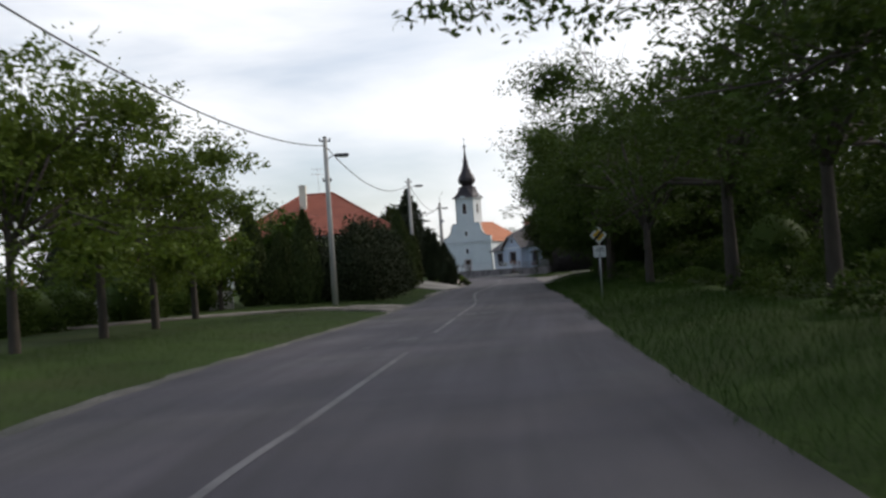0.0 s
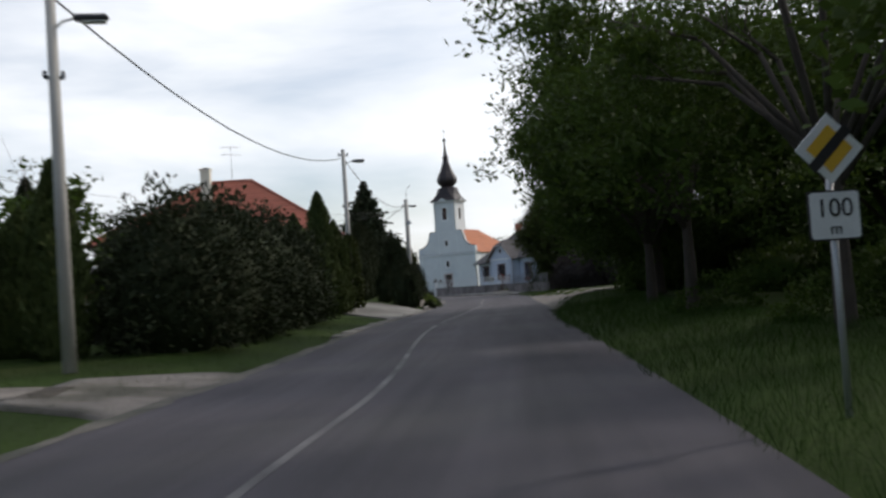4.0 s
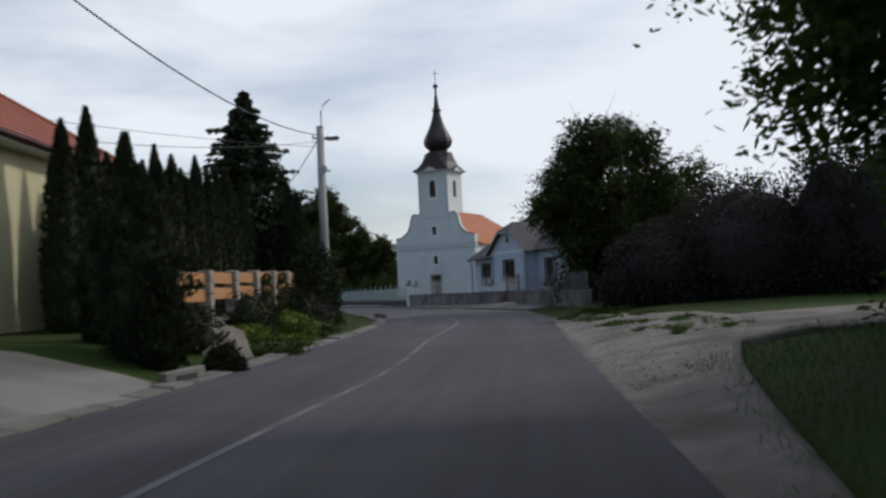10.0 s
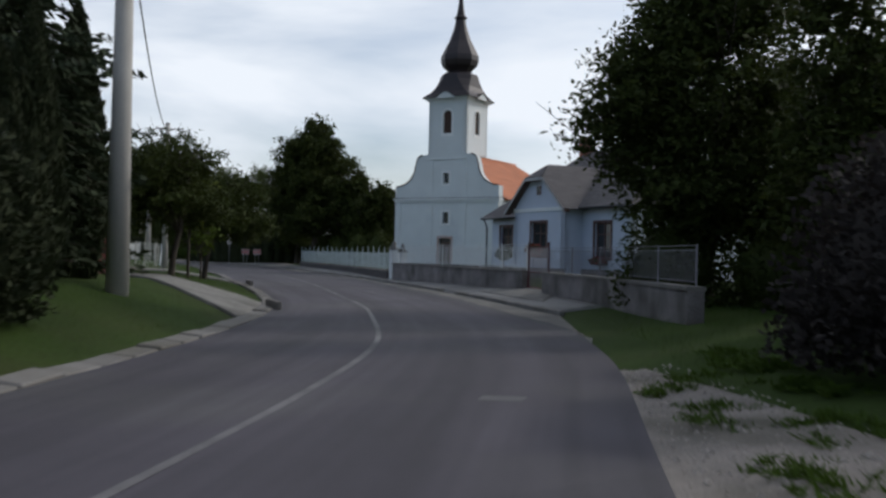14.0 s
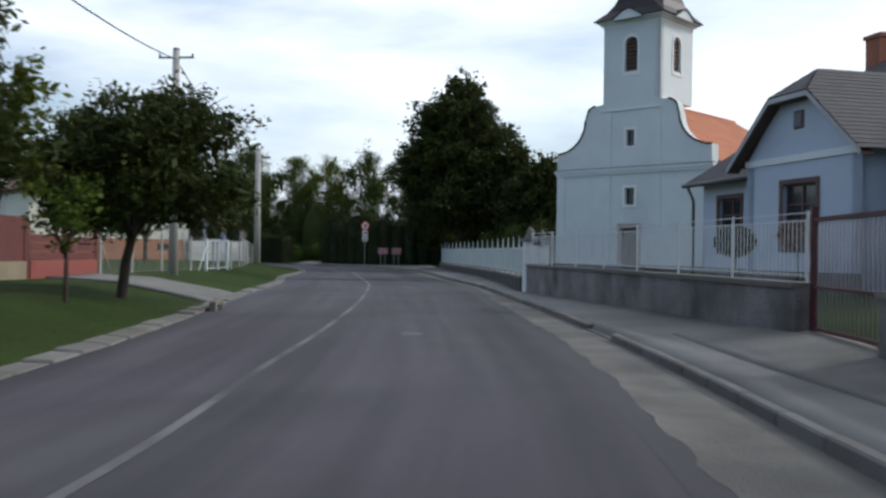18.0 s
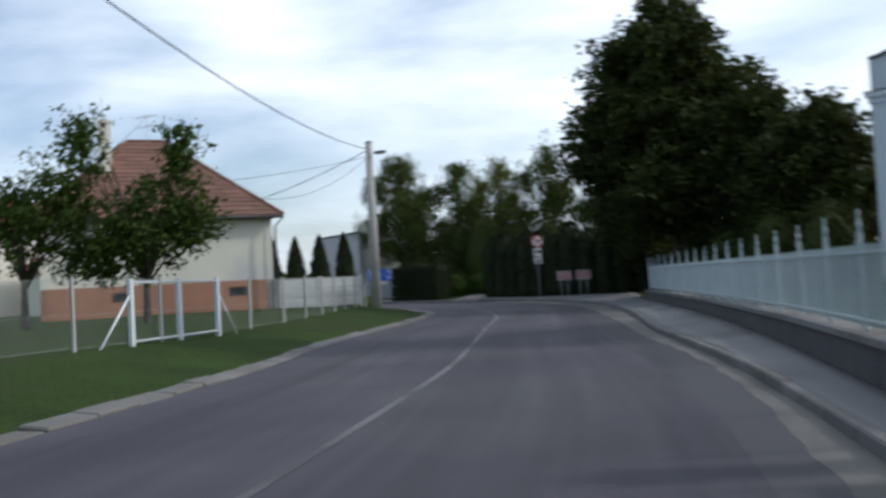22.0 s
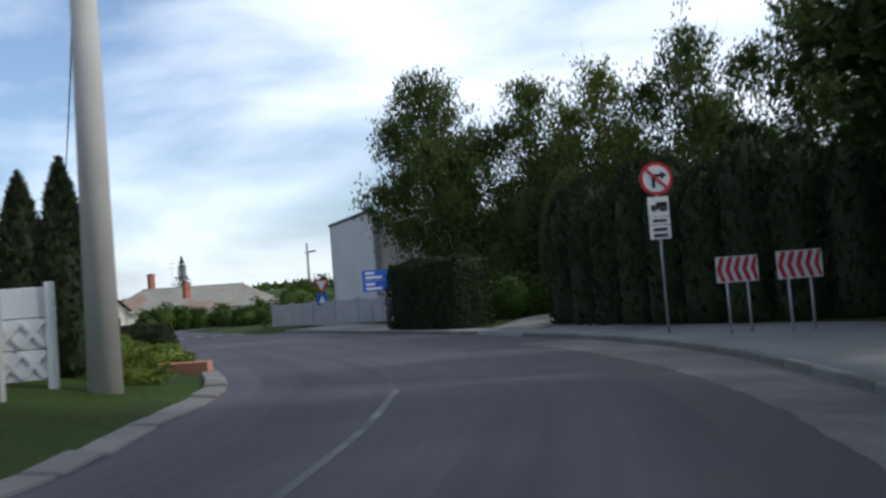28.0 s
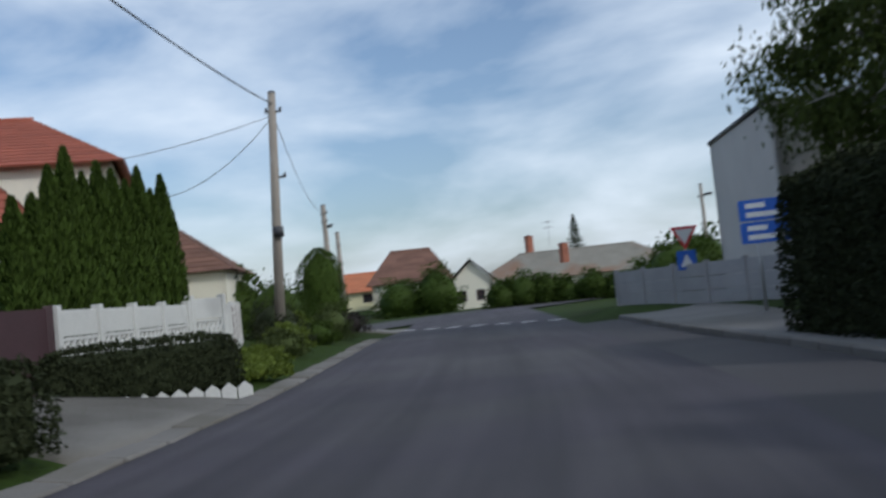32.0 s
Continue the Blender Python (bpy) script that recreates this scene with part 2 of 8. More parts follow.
OLDWALL = surface("weathered_retaining_wall", (0.22, 0.2, 0.195), 0.95, 0.45, 1.3, 25.0, 0.9, dirt=(0.075, 0.07, 0.062), dirt_at=0.54)
POLE_C = surface("concrete_pole", (0.42, 0.40, 0.365), 0.9, 0.16, 1.0, 40.0, 0.3)
POLE_W = surface("wooden_pole", (0.30, 0.265, 0.225), 0.9, 0.25, 2.0, 30.0, 0.4, stretch=(6, 6, 0.5))
METAL = surface("galvanised_steel", (0.42, 0.43, 0.44), 0.45, 0.15, 2.0, 40.0, 0.1, metal=0.7)
DARKMETAL = plain("dark_steel", (0.06, 0.06, 0.065), 0.5, 0.4)
WHITEPAINT = surface("chipped_white_paint", (0.66, 0.68, 0.68), 0.6, 0.12, 3.0, 40.0, 0.1, dirt=(0.42, 0.42, 0.4), dirt_at=0.66)
GREENPAINT = surface("pale_turquoise_paint", (0.46, 0.52, 0.51), 0.6, 0.12, 1.0, 30.0, 0.1)
REDPAINT = surface("dark_red_paint", (0.075, 0.018, 0.021), 0.6, 0.2, 2.0, 30.0, 0.1)
PLUM = surface("dark_plum_sheet", (0.06, 0.032, 0.037), 0.55, 0.2, 2.0, 30.0, 0.1)
GATEGREY = plain("dull_grey_paint", (0.24, 0.23, 0.245), 0.7)
FENCEBROWN = surface("dark_brown_boards", (0.13, 0.038, 0.032), 0.7, 0.25, 2.0, 30.0, 0.2)
REDPANEL = surface("rust_red_boards", (0.27, 0.07, 0.055), 0.7, 0.2, 2.0, 30.0, 0.2)
WOOD = surface("orange_stained_planks", (0.44, 0.21, 0.075), 0.6, 0.2, 1.2, 40.0, 0.2, obj=0.2, stretch=(1, 0.2, 6))
DARKWOOD = surface("dark_brown_wood", (0.09, 0.05, 0.035), 0.7, 0.25, 2.0, 40.0, 0.2)
WINFRAME = surface("brown_window_frame", (0.10, 0.048, 0.042), 0.6, 0.15, 3.0, 40.0, 0.1)
PINKSTONE = surface("flaking_pinkish_plaster", (0.45, 0.33, 0.29), 0.9, 0.3, 3.0, 25.0, 0.4, dirt=(0.5, 0.5, 0.5), dirt_at=0.58)
STONE = surface("rough_stone", (0.32, 0.29, 0.26), 0.95, 0.4, 4.0, 20.0, 0.9)
BARK = surface("bark", (0.06, 0.048, 0.038), 0.95, 0.35, 3.0, 25.0, 0.9, stretch=(3, 3, 0.7))
BIRCHBARK = surface("birch_bark", (0.5, 0.48, 0.45), 0.8, 0.2, 2.0, 20.0, 0.3, dirt=(0.05, 0.045, 0.04), dirt_at=0.6)
LEAF = surface("leaves_dark", (0.052, 0.083, 0.015), 0.6, 0.45, 0.35, 3.0, 0, island=0.6, trans=0.32)
LEAF_L = surface("leaves_light", (0.085, 0.122, 0.018), 0.6, 0.45, 0.35, 3.0, 0, island=0.6, trans=0.36)
LEAF_W = surface("leaves_linden", (0.043, 0.056, 0.013), 0.6, 0.45, 0.35, 3.0, 0, island=0.6, trans=0.25)
LEAF_Y = surface("leaves_yellowish", (0.11, 0.13, 0.022), 0.7, 0.4, 0.4, 3.0, 0, island=0.5, trans=0.3)
BIRCHLEAF = surface("birch_leaves", (0.066, 0.088, 0.02), 0.6, 0.45, 0.35, 3.0, 0, island=0.6, trans=0.28)
THUJA = surface("thuja_sprays", (0.062, 0.082, 0.024), 0.8, 0.45, 0.5, 4.0, 0, island=0.6, trans=0.1)
THUJA_D = surface("thuja_sprays_dark", (0.03, 0.038, 0.016), 0.8, 0.45, 0.5, 4.0, 0, island=0.6, trans=0.08)
THUJA_G = surface("thuja_sprays_green", (0.05, 0.082, 0.012), 0.8, 0.4, 0.5, 4.0, 0, island=0.5, trans=0.12)
SPRUCE = surface("spruce_needles", (0.034, 0.046, 0.022), 0.8, 0.4, 0.5, 4.0, 0, island=0.5, trans=0.08)
REDLEAF = surface("dark_red_leaves", (0.042, 0.036, 0.033), 0.9, 0.3, 0.5, 4.0, 0, island=0.25, trans=0.15)
REDBUSH = surface("red_leaved_shrub", (0.075, 0.03, 0.022), 0.8, 0.4, 0.5, 4.0, 0, island=0.5, trans=0.2)
JUNIPER = surface("juniper_green", (0.12, 0.16, 0.026), 0.7, 0.4, 0.5, 4.0, 0, island=0.5, trans=0.15)
FLOWER = surface("red_flowers", (0.26, 0.014, 0.022), 0.6, 0.3, 2.0, 20.0, 0, island=0.4)
SIGNWHITE = plain("sign_white", (0.75, 0.75, 0.74), 0.4)
SIGNRED = plain("sign_red", (0.55, 0.03, 0.04), 0.4)
SIGNBLACK = plain("sign_black", (0.015, 0.015, 0.017), 0.5)
SIGNYELLOW = plain("sign_yellow", (0.72, 0.42, 0.03), 0.4)
SIGNBLUE = plain("sign_blue", (0.02, 0.11, 0.50), 0.4)
GLASS = surface("window_glass", (0.03, 0.034, 0.04), 0.06, 0.1, 1.0, 20.0, 0)
LAMPGLASS = plain("lamp_glass", (0.55, 0.55, 0.5), 0.25)
CABLE = plain("cable_black", (0.03, 0.03, 0.032), 0.6)

# ---- mesh helpers ----


def mesh_of(name, verts, faces, material, smooth=False):
    me = bpy.data.meshes.new(name)
    me.from_pydata([tuple(v) for v in verts], [], [tuple(int(i) for i in f) for f in faces])
    me.materials.append(material)
    if smooth:
        me.polygons.foreach_set("use_smooth", [True] * len(me.polygons))
    me.update()
    return me


def mesh_np(name, verts, quads, material):
    """A mesh of quads straight from arrays."""
    me = bpy.data.meshes.new(name)
    nv, nq = len(verts), len(quads)
    me.vertices.add(nv), me.loops.add(nq * 4), me.polygons.add(nq)
    me.vertices.foreach_set("co", np.asarray(verts, dtype=np.float32).ravel())
    me.loops.foreach_set("vertex_index", np.asarray(quads, dtype=np.int32).ravel())
    me.polygons.foreach_set("loop_start", np.arange(0, nq * 4, 4, dtype=np.int32))
    me.materials.append(material)
    me.update(calc_edges=True)
    return me


def part(name, bm, material, parent, label=""):
    """Links a bmesh or a ready mesh as one mesh object under a thing or a part."""
    if isinstance(bm, bmesh.types.BMesh):
        me = bpy.data.meshes.new(name)
        bm.to_mesh(me)
        bm.free()
        me.materials.append(material)
    else:
        me = bm
    ob = new(name, me)
    ob.parent = parent
    if label:
        ob["label"] = label
    return ob


def thing(name, x, y, z, turn=0.0, label="", category="", group="", kind=""):
    ob = new(name)
    ob.matrix_world = pose(x, y, z, 0, 0, turn)
    return tagged(ob, label, category, group, kind)


def box(bm, x0, x1, y0, y1, z0, z1, m=None, bevel=0.0):
    g = bmesh.ops.create_cube(bm, size=1.0)
    vs = g["verts"]
    for v in vs:
        v.co = Vector(((v.co.x + 0.5) * (x1 - x0) + x0, (v.co.y + 0.5) * (y1 - y0) + y0, (v.co.z + 0.5) * (z1 - z0) + z0))
    if bevel:
        es = {e for v in vs for e in v.link_edges}
        r = bmesh.ops.bevel(bm, geom=list(es), offset=bevel, segments=1, affect="EDGES")
        vs = list({v for f in r["faces"] for v in f.verts} | {v for v in vs if v.is_valid})
    if m is not None:
        bmesh.ops.transform(bm, matrix=m, verts=vs)
    return vs


def bm_box(*a, **k):
    bm = bmesh.new()
    box(bm, *a, **k)
    return bm


def tube(bm, p0, p1, r0, r1=None, n=8, caps=True):
    p0, p1 = Vector(p0), Vector(p1)
    r1 = r0 if r1 is None else r1
    q = (p1 - p0).to_track_quat("Z", "Y")
    rings = []
    for p, r in ((p0, r0), (p1, r1)):
        rings.append([bm.verts.new(p + q @ Vector((math.cos(2 * math.pi * i / n) * r, math.sin(2 * math.pi * i / n) * r, 0))) for i in range(n)])
    for i in range(n):
        bm.faces.new((rings[0][i], rings[0][(i + 1) % n], rings[1][(i + 1) % n], rings[1][i])).smooth = True
    if caps:
        bm.faces.new(rings[0][::-1]), bm.faces.new(rings[1])
    return bm


def bm_tube(*a, **k):
    return tube(bmesh.new(), *a, **k)


def bm_path(points, r, n=6):
    """One continuous round bar through the points."""
    bm = bmesh.new()
    points = [Vector(p) for p in points]
    rings = []
    for i, p in enumerate(points):
        d = (points[min(i + 1, len(points) - 1)] - points[max(i - 1, 0)]).normalized()
        u = d.orthogonal().normalized() if abs(d.z) > 0.95 else d.cross(Vector((0, 0, 1))).normalized()
        v = d.cross(u)
        rings.append([bm.verts.new(p + (u * math.cos(2 * math.pi * k / n) + v * math.sin(2 * math.pi * k / n)) * r) for k in range(n)])
    for a, b in zip(rings, rings[1:]):
        for i in range(n):
            bm.faces.new((a[i], a[(i + 1) % n], b[(i + 1) % n], b[i])).smooth = True
    bm.faces.new(rings[0][::-1]), bm.faces.new(rings[-1])
    bmesh.ops.recalc_face_normals(bm, faces=bm.faces)
    return bm


def lathe(profile, n=24, bm=None, square=0.0):
    """Turns (radius, height) pairs round the z axis."""
    bm = bm or bmesh.new()
    rings = []
    for r, z in profile:
        ring = []
        for i in range(n):
            a = 2 * math.pi * (i + 0.5) / n
            ring.append(bm.verts.new((math.cos(a) * r, math.sin(a) * r, z)))
        rings.append(ring)
    for a, b in zip(rings, rings[1:]):
        for i in range(n):
            bm.faces.new((a[i], a[(i + 1) % n], b[(i + 1) % n], b[i])).smooth = True
    bm.faces.new(rings[0][::-1]), bm.faces.new(rings[-1])
    return bm


def prism(bm, pts, depth, m=None):
    """An outline in x and z, given thickness along y from 0 to depth."""
    a = [bm.verts.new((x, 0, z)) for x, z in pts]
    b = [bm.verts.new((x, depth, z)) for x, z in pts]
    n = len(pts)
    bm.faces.new(a), bm.faces.new(b[::-1])
    for i in range(n):
        bm.faces.new((a[i], b[i], b[(i + 1) % n], a[(i + 1) % n]))
    if m is not None:
        bmesh.ops.transform(bm, matrix=m, verts=a + b)
    bmesh.ops.recalc_face_normals(bm, faces=bm.faces)
    return bm


def smooth_line(pts, step=1.0):
    """A Catmull-Rom line through the points, at even steps."""
    p = np.array(pts, float)
    p = np.vstack([2 * p[0] - p[1], p, 2 * p[-1] - p[-2]])
    out = []
    for i in range(1, len(p) - 2):
        k = max(2, int(np.linalg.norm(p[i + 1] - p[i]) / 0.4))
        for s in np.linspace(0, 1, k, endpoint=False):
            out.append(0.5 * (2 * p[i] + (p[i + 1] - p[i - 1]) * s + (2 * p[i - 1] - 5 * p[i] + 4 * p[i + 1] - p[i + 2]) * s * s
                              + (3 * p[i] - p[i - 1] - 3 * p[i + 1] + p[i + 2]) * s ** 3))
    out.append(p[-2])
    out = np.array(out)
    d = np.concatenate([[0], np.cumsum(np.linalg.norm(np.diff(out, axis=0), axis=1))])
    t = np.linspace(0, d[-1], max(2, int(d[-1] / step) + 1))
    return np.stack([np.interp(t, d, out[:, k]) for k in range(2)], 1)


def even(line, n):
    d = np.concatenate([[0], np.cumsum(np.linalg.norm(np.diff(line, axis=0), axis=1))])
    t = np.linspace(0, d[-1], n)
    return np.stack([np.interp(t, d, line[:, k]) for k in range(2)], 1)


def offset(line, d):
    """The line moved d to its left."""
    t = np.gradient(line, axis=0)
    t /= np.linalg.norm(t, axis=1)[:, None]
    return line + np.stack([-t[:, 1], t[:, 0]], 1) * d


# ---- road lines ----
LEFT = smooth_line([(-8, -40), (-7.2, -10), (-6.2, 6), (-5.5, 16), (-4.2, 25), (-2.9, 34.5), (-1.9, 45), (-1.2, 56), (0, 66), (1.2, 76), (2.1, 88), (2.6, 96), (2.6, 104),
                    (1.8, 111), (0.2, 117), (-2.0, 123.5), (-5.2, 132), (-8.5, 141.5), (-12, 149.5), (-14.5, 157), (-17.6, 164.5), (-20, 167.6), (-23, 171), (-29, 175.3),
                    (-36, 179.6), (-44, 183.7), (-51, 187.2), (-60, 192.2), (-76, 200)])
RIGHT = smooth_line([(-0.6, -40), (0.4, -10), (1.3, 6), (1.9, 14), (2.7, 22.5), (3.6, 31.5), (4.6, 43), (5.3, 53), (6.0, 60), (6.8, 67), (7.4, 75), (8.1, 84), (8.9, 93), (9.5, 100),
                     (9.3, 106), (8.3, 111), (6.6, 118.2), (3.9, 127), (0.5, 138), (-1.7, 143.5), (-4.3, 149), (-7.2, 156), (-10.8, 164), (-14.4, 170.5), (-18.8, 175.6),
                     (-23.3, 179.3), (-29, 183), (-35.5, 186.6), (-46.4, 192), (-62, 200), (-76, 207)])
KERBLINE = smooth_line([(10.4, 107.5), (9.1, 112), (7.4, 118.5), (5.12, 126), (2.45, 133.9), (-0.35, 142), (-4, 150.6), (-5.8, 155.5), (-7.4, 159.7), (-11, 167.6), (-14.7, 173.6),
                        (-18.4, 177.8), (-22.6, 181.0), (-26.8, 183.4), (-31.1, 185.8), (-38, 189), (-45.8, 193)])
CENTRE = smooth_line([(-3.6, -10), (-2.9, 6), (-2.4, 11.2), (-1.4, 20.4), (-0.25, 31.5), (0.5, 38.7), (0.95, 50), (1.6, 57.8), (2.6, 65), (3.6, 72.7), (4.4, 79), (4.9, 88), (5.6, 96), (5.7, 102),
                      (4.8, 108.5), (4.05, 112.5), (2.75, 117.2), (1.3, 122.6), (-1.2, 131), (-4.3, 140.3), (-6, 144.8), (-9.8, 153.7), (-12.6, 160.3), (-16.4, 167), (-19.2, 171)], 0.8)
EDGE_R = np.vstack([RIGHT[RIGHT[:, 1] < 103.0], KERBLINE[KERBLINE[:, 1] > 110.0]])
MARGIN = np.vstack([RIGHT[(RIGHT[:, 1] > 102.5) & (RIGHT[:, 1] < 104.0)][:1], KERBLINE[KERBLINE[:, 1] > 110.0]])


def signed(pts, line):
    """Distance to a line, positive on its left."""
    best, sign = np.full(len(pts), 1e9), np.zeros(len(pts))
    for a, b in zip(line[:-1], line[1:]):
        ab, ap = b - a, pts - a
        s = np.clip((ap @ ab) / (ab @ ab), 0, 1)
        d = np.linalg.norm(ap - s[:, None] * ab, axis=1)
        c = ab[0] * ap[:, 1] - ab[1] * ap[:, 0]
        near = d < best
        best[near], sign[near] = d[near], np.sign(c[near])
    return best * sign


L2, R2 = even(LEFT, 90), even(EDGE_R, 90)


def heights(pts):
    """The ground: low along the road, rising beside it."""
    pts = np.asarray(pts, float)
    d = np.maximum(signed(pts, L2), -signed(pts, R2))
    far = np.hypot(pts[:, 0] + 70, pts[:, 1] - 206)
    d = np.where(far < 22, np.minimum(d, far - 19), d)
    h = np.interp(d, [-1, 0.25, 0.8, 3.2, 8, 40, 200], [-0.09, -0.07, 0.06, 0.42, 0.55, 0.6, 0.6])
    left = signed(pts, L2) > 0
    k = np.where(left, np.interp(pts[:, 1], [40, 68, 80, 106, 118, 130], [0.45, 0.8, 1.5, 1.75, 1.4, 1.0]), np.interp(pts[:, 1], [40, 85, 168, 178], [0.45, 1.0, 1.0, 0.5]))
    return np.where(h > 0, h * k, h)


def gz(x, y):
    return float(heights([(x, y)])[0])


def ribbon(name, a, b, za, zb, material, across=1, lift=0.0, skirt=0.0):
    """A strip between two lines; za and zb are heights, or None to follow the ground."""
    n = max(len(a), len(b))
    a, b = even(a, n), even(b, n)
    rows = []
    for k in range(across + 1):
        s = k / across
        p = a * (1 - s) + b * s
        if za is None:
            z = heights(p) + lift
        else:
            z = np.full(n, za * (1 - s) + (zb or 0) * s) if zb is not None else za * (1 - s) + heights(p) * s + lift * s
        rows.append(np.column_stack([p, z]))
    if skirt:
        grid = np.stack(rows)
        grid = np.concatenate([grid[:1] + (grid[:1] - grid[1:2]) * 0.05, grid, grid[-1:] + (grid[-1:] - grid[-2:-1]) * 0.05])
        grid = np.concatenate([grid[:, :1] + (grid[:, :1] - grid[:, 1:2]) * 0.1, grid, grid[:, -1:] + (grid[:, -1:] - grid[:, -2:-1]) * 0.1], 1)
        grid[0, :, 2] -= skirt
        grid[-1, :, 2] -= skirt
        grid[:, 0, 2] -= skirt
        grid[:, -1, 2] -= skirt
        rows, across, n = list(grid), across + 2, n + 2
        a, b = grid[0, :, :2], grid[-1, :, :2]
    v = np.concatenate(rows)
    q = [(k * n + i, (k + 1) * n + i, (k + 1) * n + i + 1, k * n + i + 1) for k in range(across) for i in range(n - 1)]
    me = mesh_np(name, v, q, material)
    uv = me.uv_layers.new(name="along").data
    mid = (a + b) / 2
    run = np.concatenate([[0], np.cumsum(np.linalg.norm(np.diff(mid, axis=0), axis=1))])
    vi = np.zeros(len(uv), int)
    me.loops.foreach_get("vertex_index", vi)
    uv.foreach_set("uv", np.column_stack([vi // n / across, run[vi % n]]).astype(np.float32).ravel())
    bm = bmesh.new()
    bm.from_mesh(me)
    bmesh.ops.recalc_face_normals(bm, faces=bm.faces)
    if sum(f.normal.z for f in bm.faces) < 0:
        bmesh.ops.reverse_faces(bm, faces=bm.faces)
    bm.to_mesh(me)
    bm.free()
    return me


# ---- ground, road, pavement ----
gx = np.concatenate([-70 - np.geomspace(4, 1900, 22)[::-1], np.arange(-70, 32, 0.9), 32 + np.geomspace(4, 1900, 22)])
gy = np.concatenate([-30 - np.geomspace(4, 1900, 20)[::-1], np.arange(-30, 215, 0.9), 215 + np.geomspace(4, 1900, 22)])
GX, GY = np.meshgrid(gx, gy, indexing="ij")
gp = np.column_stack([GX.ravel(), GY.ravel()])
gh = heights(gp) + np.array([noise.noise((x * 0.35, y * 0.35, 0)) for x, y in gp]) * 0.03
nx, ny = len(gx), len(gy)
ii, jj = np.meshgrid(np.arange(nx - 1), np.arange(ny - 1), indexing="ij")
base = (ii * ny + jj).ravel()
ground = tagged(new("ground", mesh_np("ground", np.column_stack([gp, gh]), np.column_stack([base, base + ny, base + ny + 1, base + 1]), GRASS)),
                "uneven grassy ground beside the road", "ground", kind="structure")
road = tagged(new("road", ribbon("road", LEFT, RIGHT, 0.0, 0.0, ASPHALT_LANE, 6)), "worn grey asphalt road with faint tyre tracks", "road", kind="structure")
for nm, a, b in (("cross_road", [(-52, 172), (-60, 187), (-68, 202), (-78, 222), (-88, 245)], [(-60, 168), (-68, 184), (-76, 199), (-86, 219), (-96, 242)]),):
    tagged(new(nm, ribbon(nm, smooth_line(a), smooth_line(b), -0.006, -0.006, ASPHALT, 4)), "asphalt street crossing at the junction", "road", kind="structure")
for y0, y1 in ((-10, 18.2), (22.3, 56.5), (58.0, 172)):
    stretch = CENTRE[(CENTRE[:, 1] > y0) & (CENTRE[:, 1] < y1)]
    tagged(new("centre_line", ribbon("centre_line", offset(stretch, 0.05), offset(stretch, -0.05), 0.005, 0.005, LINE)), "worn white centre line on the asphalt", "road marking", kind="structure")
RAG = even(RIGHT[(RIGHT[:, 1] > 103.5) & (RIGHT[:, 0] > -23.0)], 420)
RAG = RAG + (offset(RAG, 1.0) - RAG) * np.interp(RAG[:, 1:], [103, 110, 116, 123, 134, 146, 175], [-0.2, 0.08, 0.05, -0.12, -0.05, -0.5, -0.4]) + np.array([(noise.noise((x * 1.1, y * 1.1, 3.0)), noise.noise((x * 1.1, y * 1.1, 9.0))) for x, y in RAG]) * 0.07 + np.array([(noise.noise((x * 4, y * 4, 5.0)), noise.noise((x * 4, y * 4, 7.0))) for x, y in RAG]) * 0.05
tagged(new("road_margin", ribbon("road_margin", offset(even(RIGHT[(RIGHT[:, 1] > 102.5) & (RIGHT[:, 0] > -46.5)], 260), 0.3), even(MARGIN, 260), 0.002, 0.002, ASPHALT, 2)), "worn asphalt margin before the kerb", "road", kind="structure")
gutter_strip = tagged(new("gutter_strip", ribbon("gutter_strip", RAG, even(MARGIN[MARGIN[:, 0] > -22.3], 420), 0.0045, 0.0045, GUTTER, 2)),
                      "sandy gutter strip between asphalt and kerb", "gutter", kind="structure")


def ragged(line, d, amount, seed):
    """The line moved d to its left, with an uneven edge."""
    line = offset(line, d)
    return line + np.array([(noise.noise((x * 0.9, y * 0.9, seed)), noise.noise((x * 0.9, y * 0.9, seed + 5))) for x, y in line]) * amount + np.array([(noise.noise((x * 4, y * 4, seed + 9)), 0) for x, y in line]) * amount * 0.5


for side, line, lo, hi in ((1, LEFT, -12, 65),):
    edge = smooth_line(line[(line[:, 1] > lo) & (line[:, 1] < hi)], 0.25)
    tagged(new("dusty_verge", ribbon("dusty_verge", ragged(edge, -0.14 * side, 0.16, 2.0), ragged(edge, 0.2 * side, 0.16, 4.0), 0.0045, 0.0045, DUST, 2)), "dusty crumbling edge of the asphalt", "verge", kind="structure")
for x0, x1, y, w in ((-0.25, 0.19, 30.4, 0.5), (0.28, 0.87, 30.4, 0.35), (-1.98, -1.53, 21.3, 0.5), (-2.68, -2.45, 19.7, 0.4), (3.98, 5.1, 62.1, 0.45), (4.23, 4.9, 63.85, 0.4), (4.85, 5.55, 65.4, 0.4), (7.54, 8.0, 96.1, 0.35), (2.9, 3.25, 122.0, 0.5)):
    tagged(new("worn_patch", ribbon("worn_patch", ragged(smooth_line([(x0, y - w / 2), (x1, y - w / 2)], 0.1), 0, 0.12, x0), ragged(smooth_line([(x0, y + w / 2), (x1, y + w / 2)], 0.1), 0, 0.12, y), 0.0035, 0.0035, PATCH)), "pale worn patch in the asphalt", "road marking", kind="structure")

# ---- plants ----


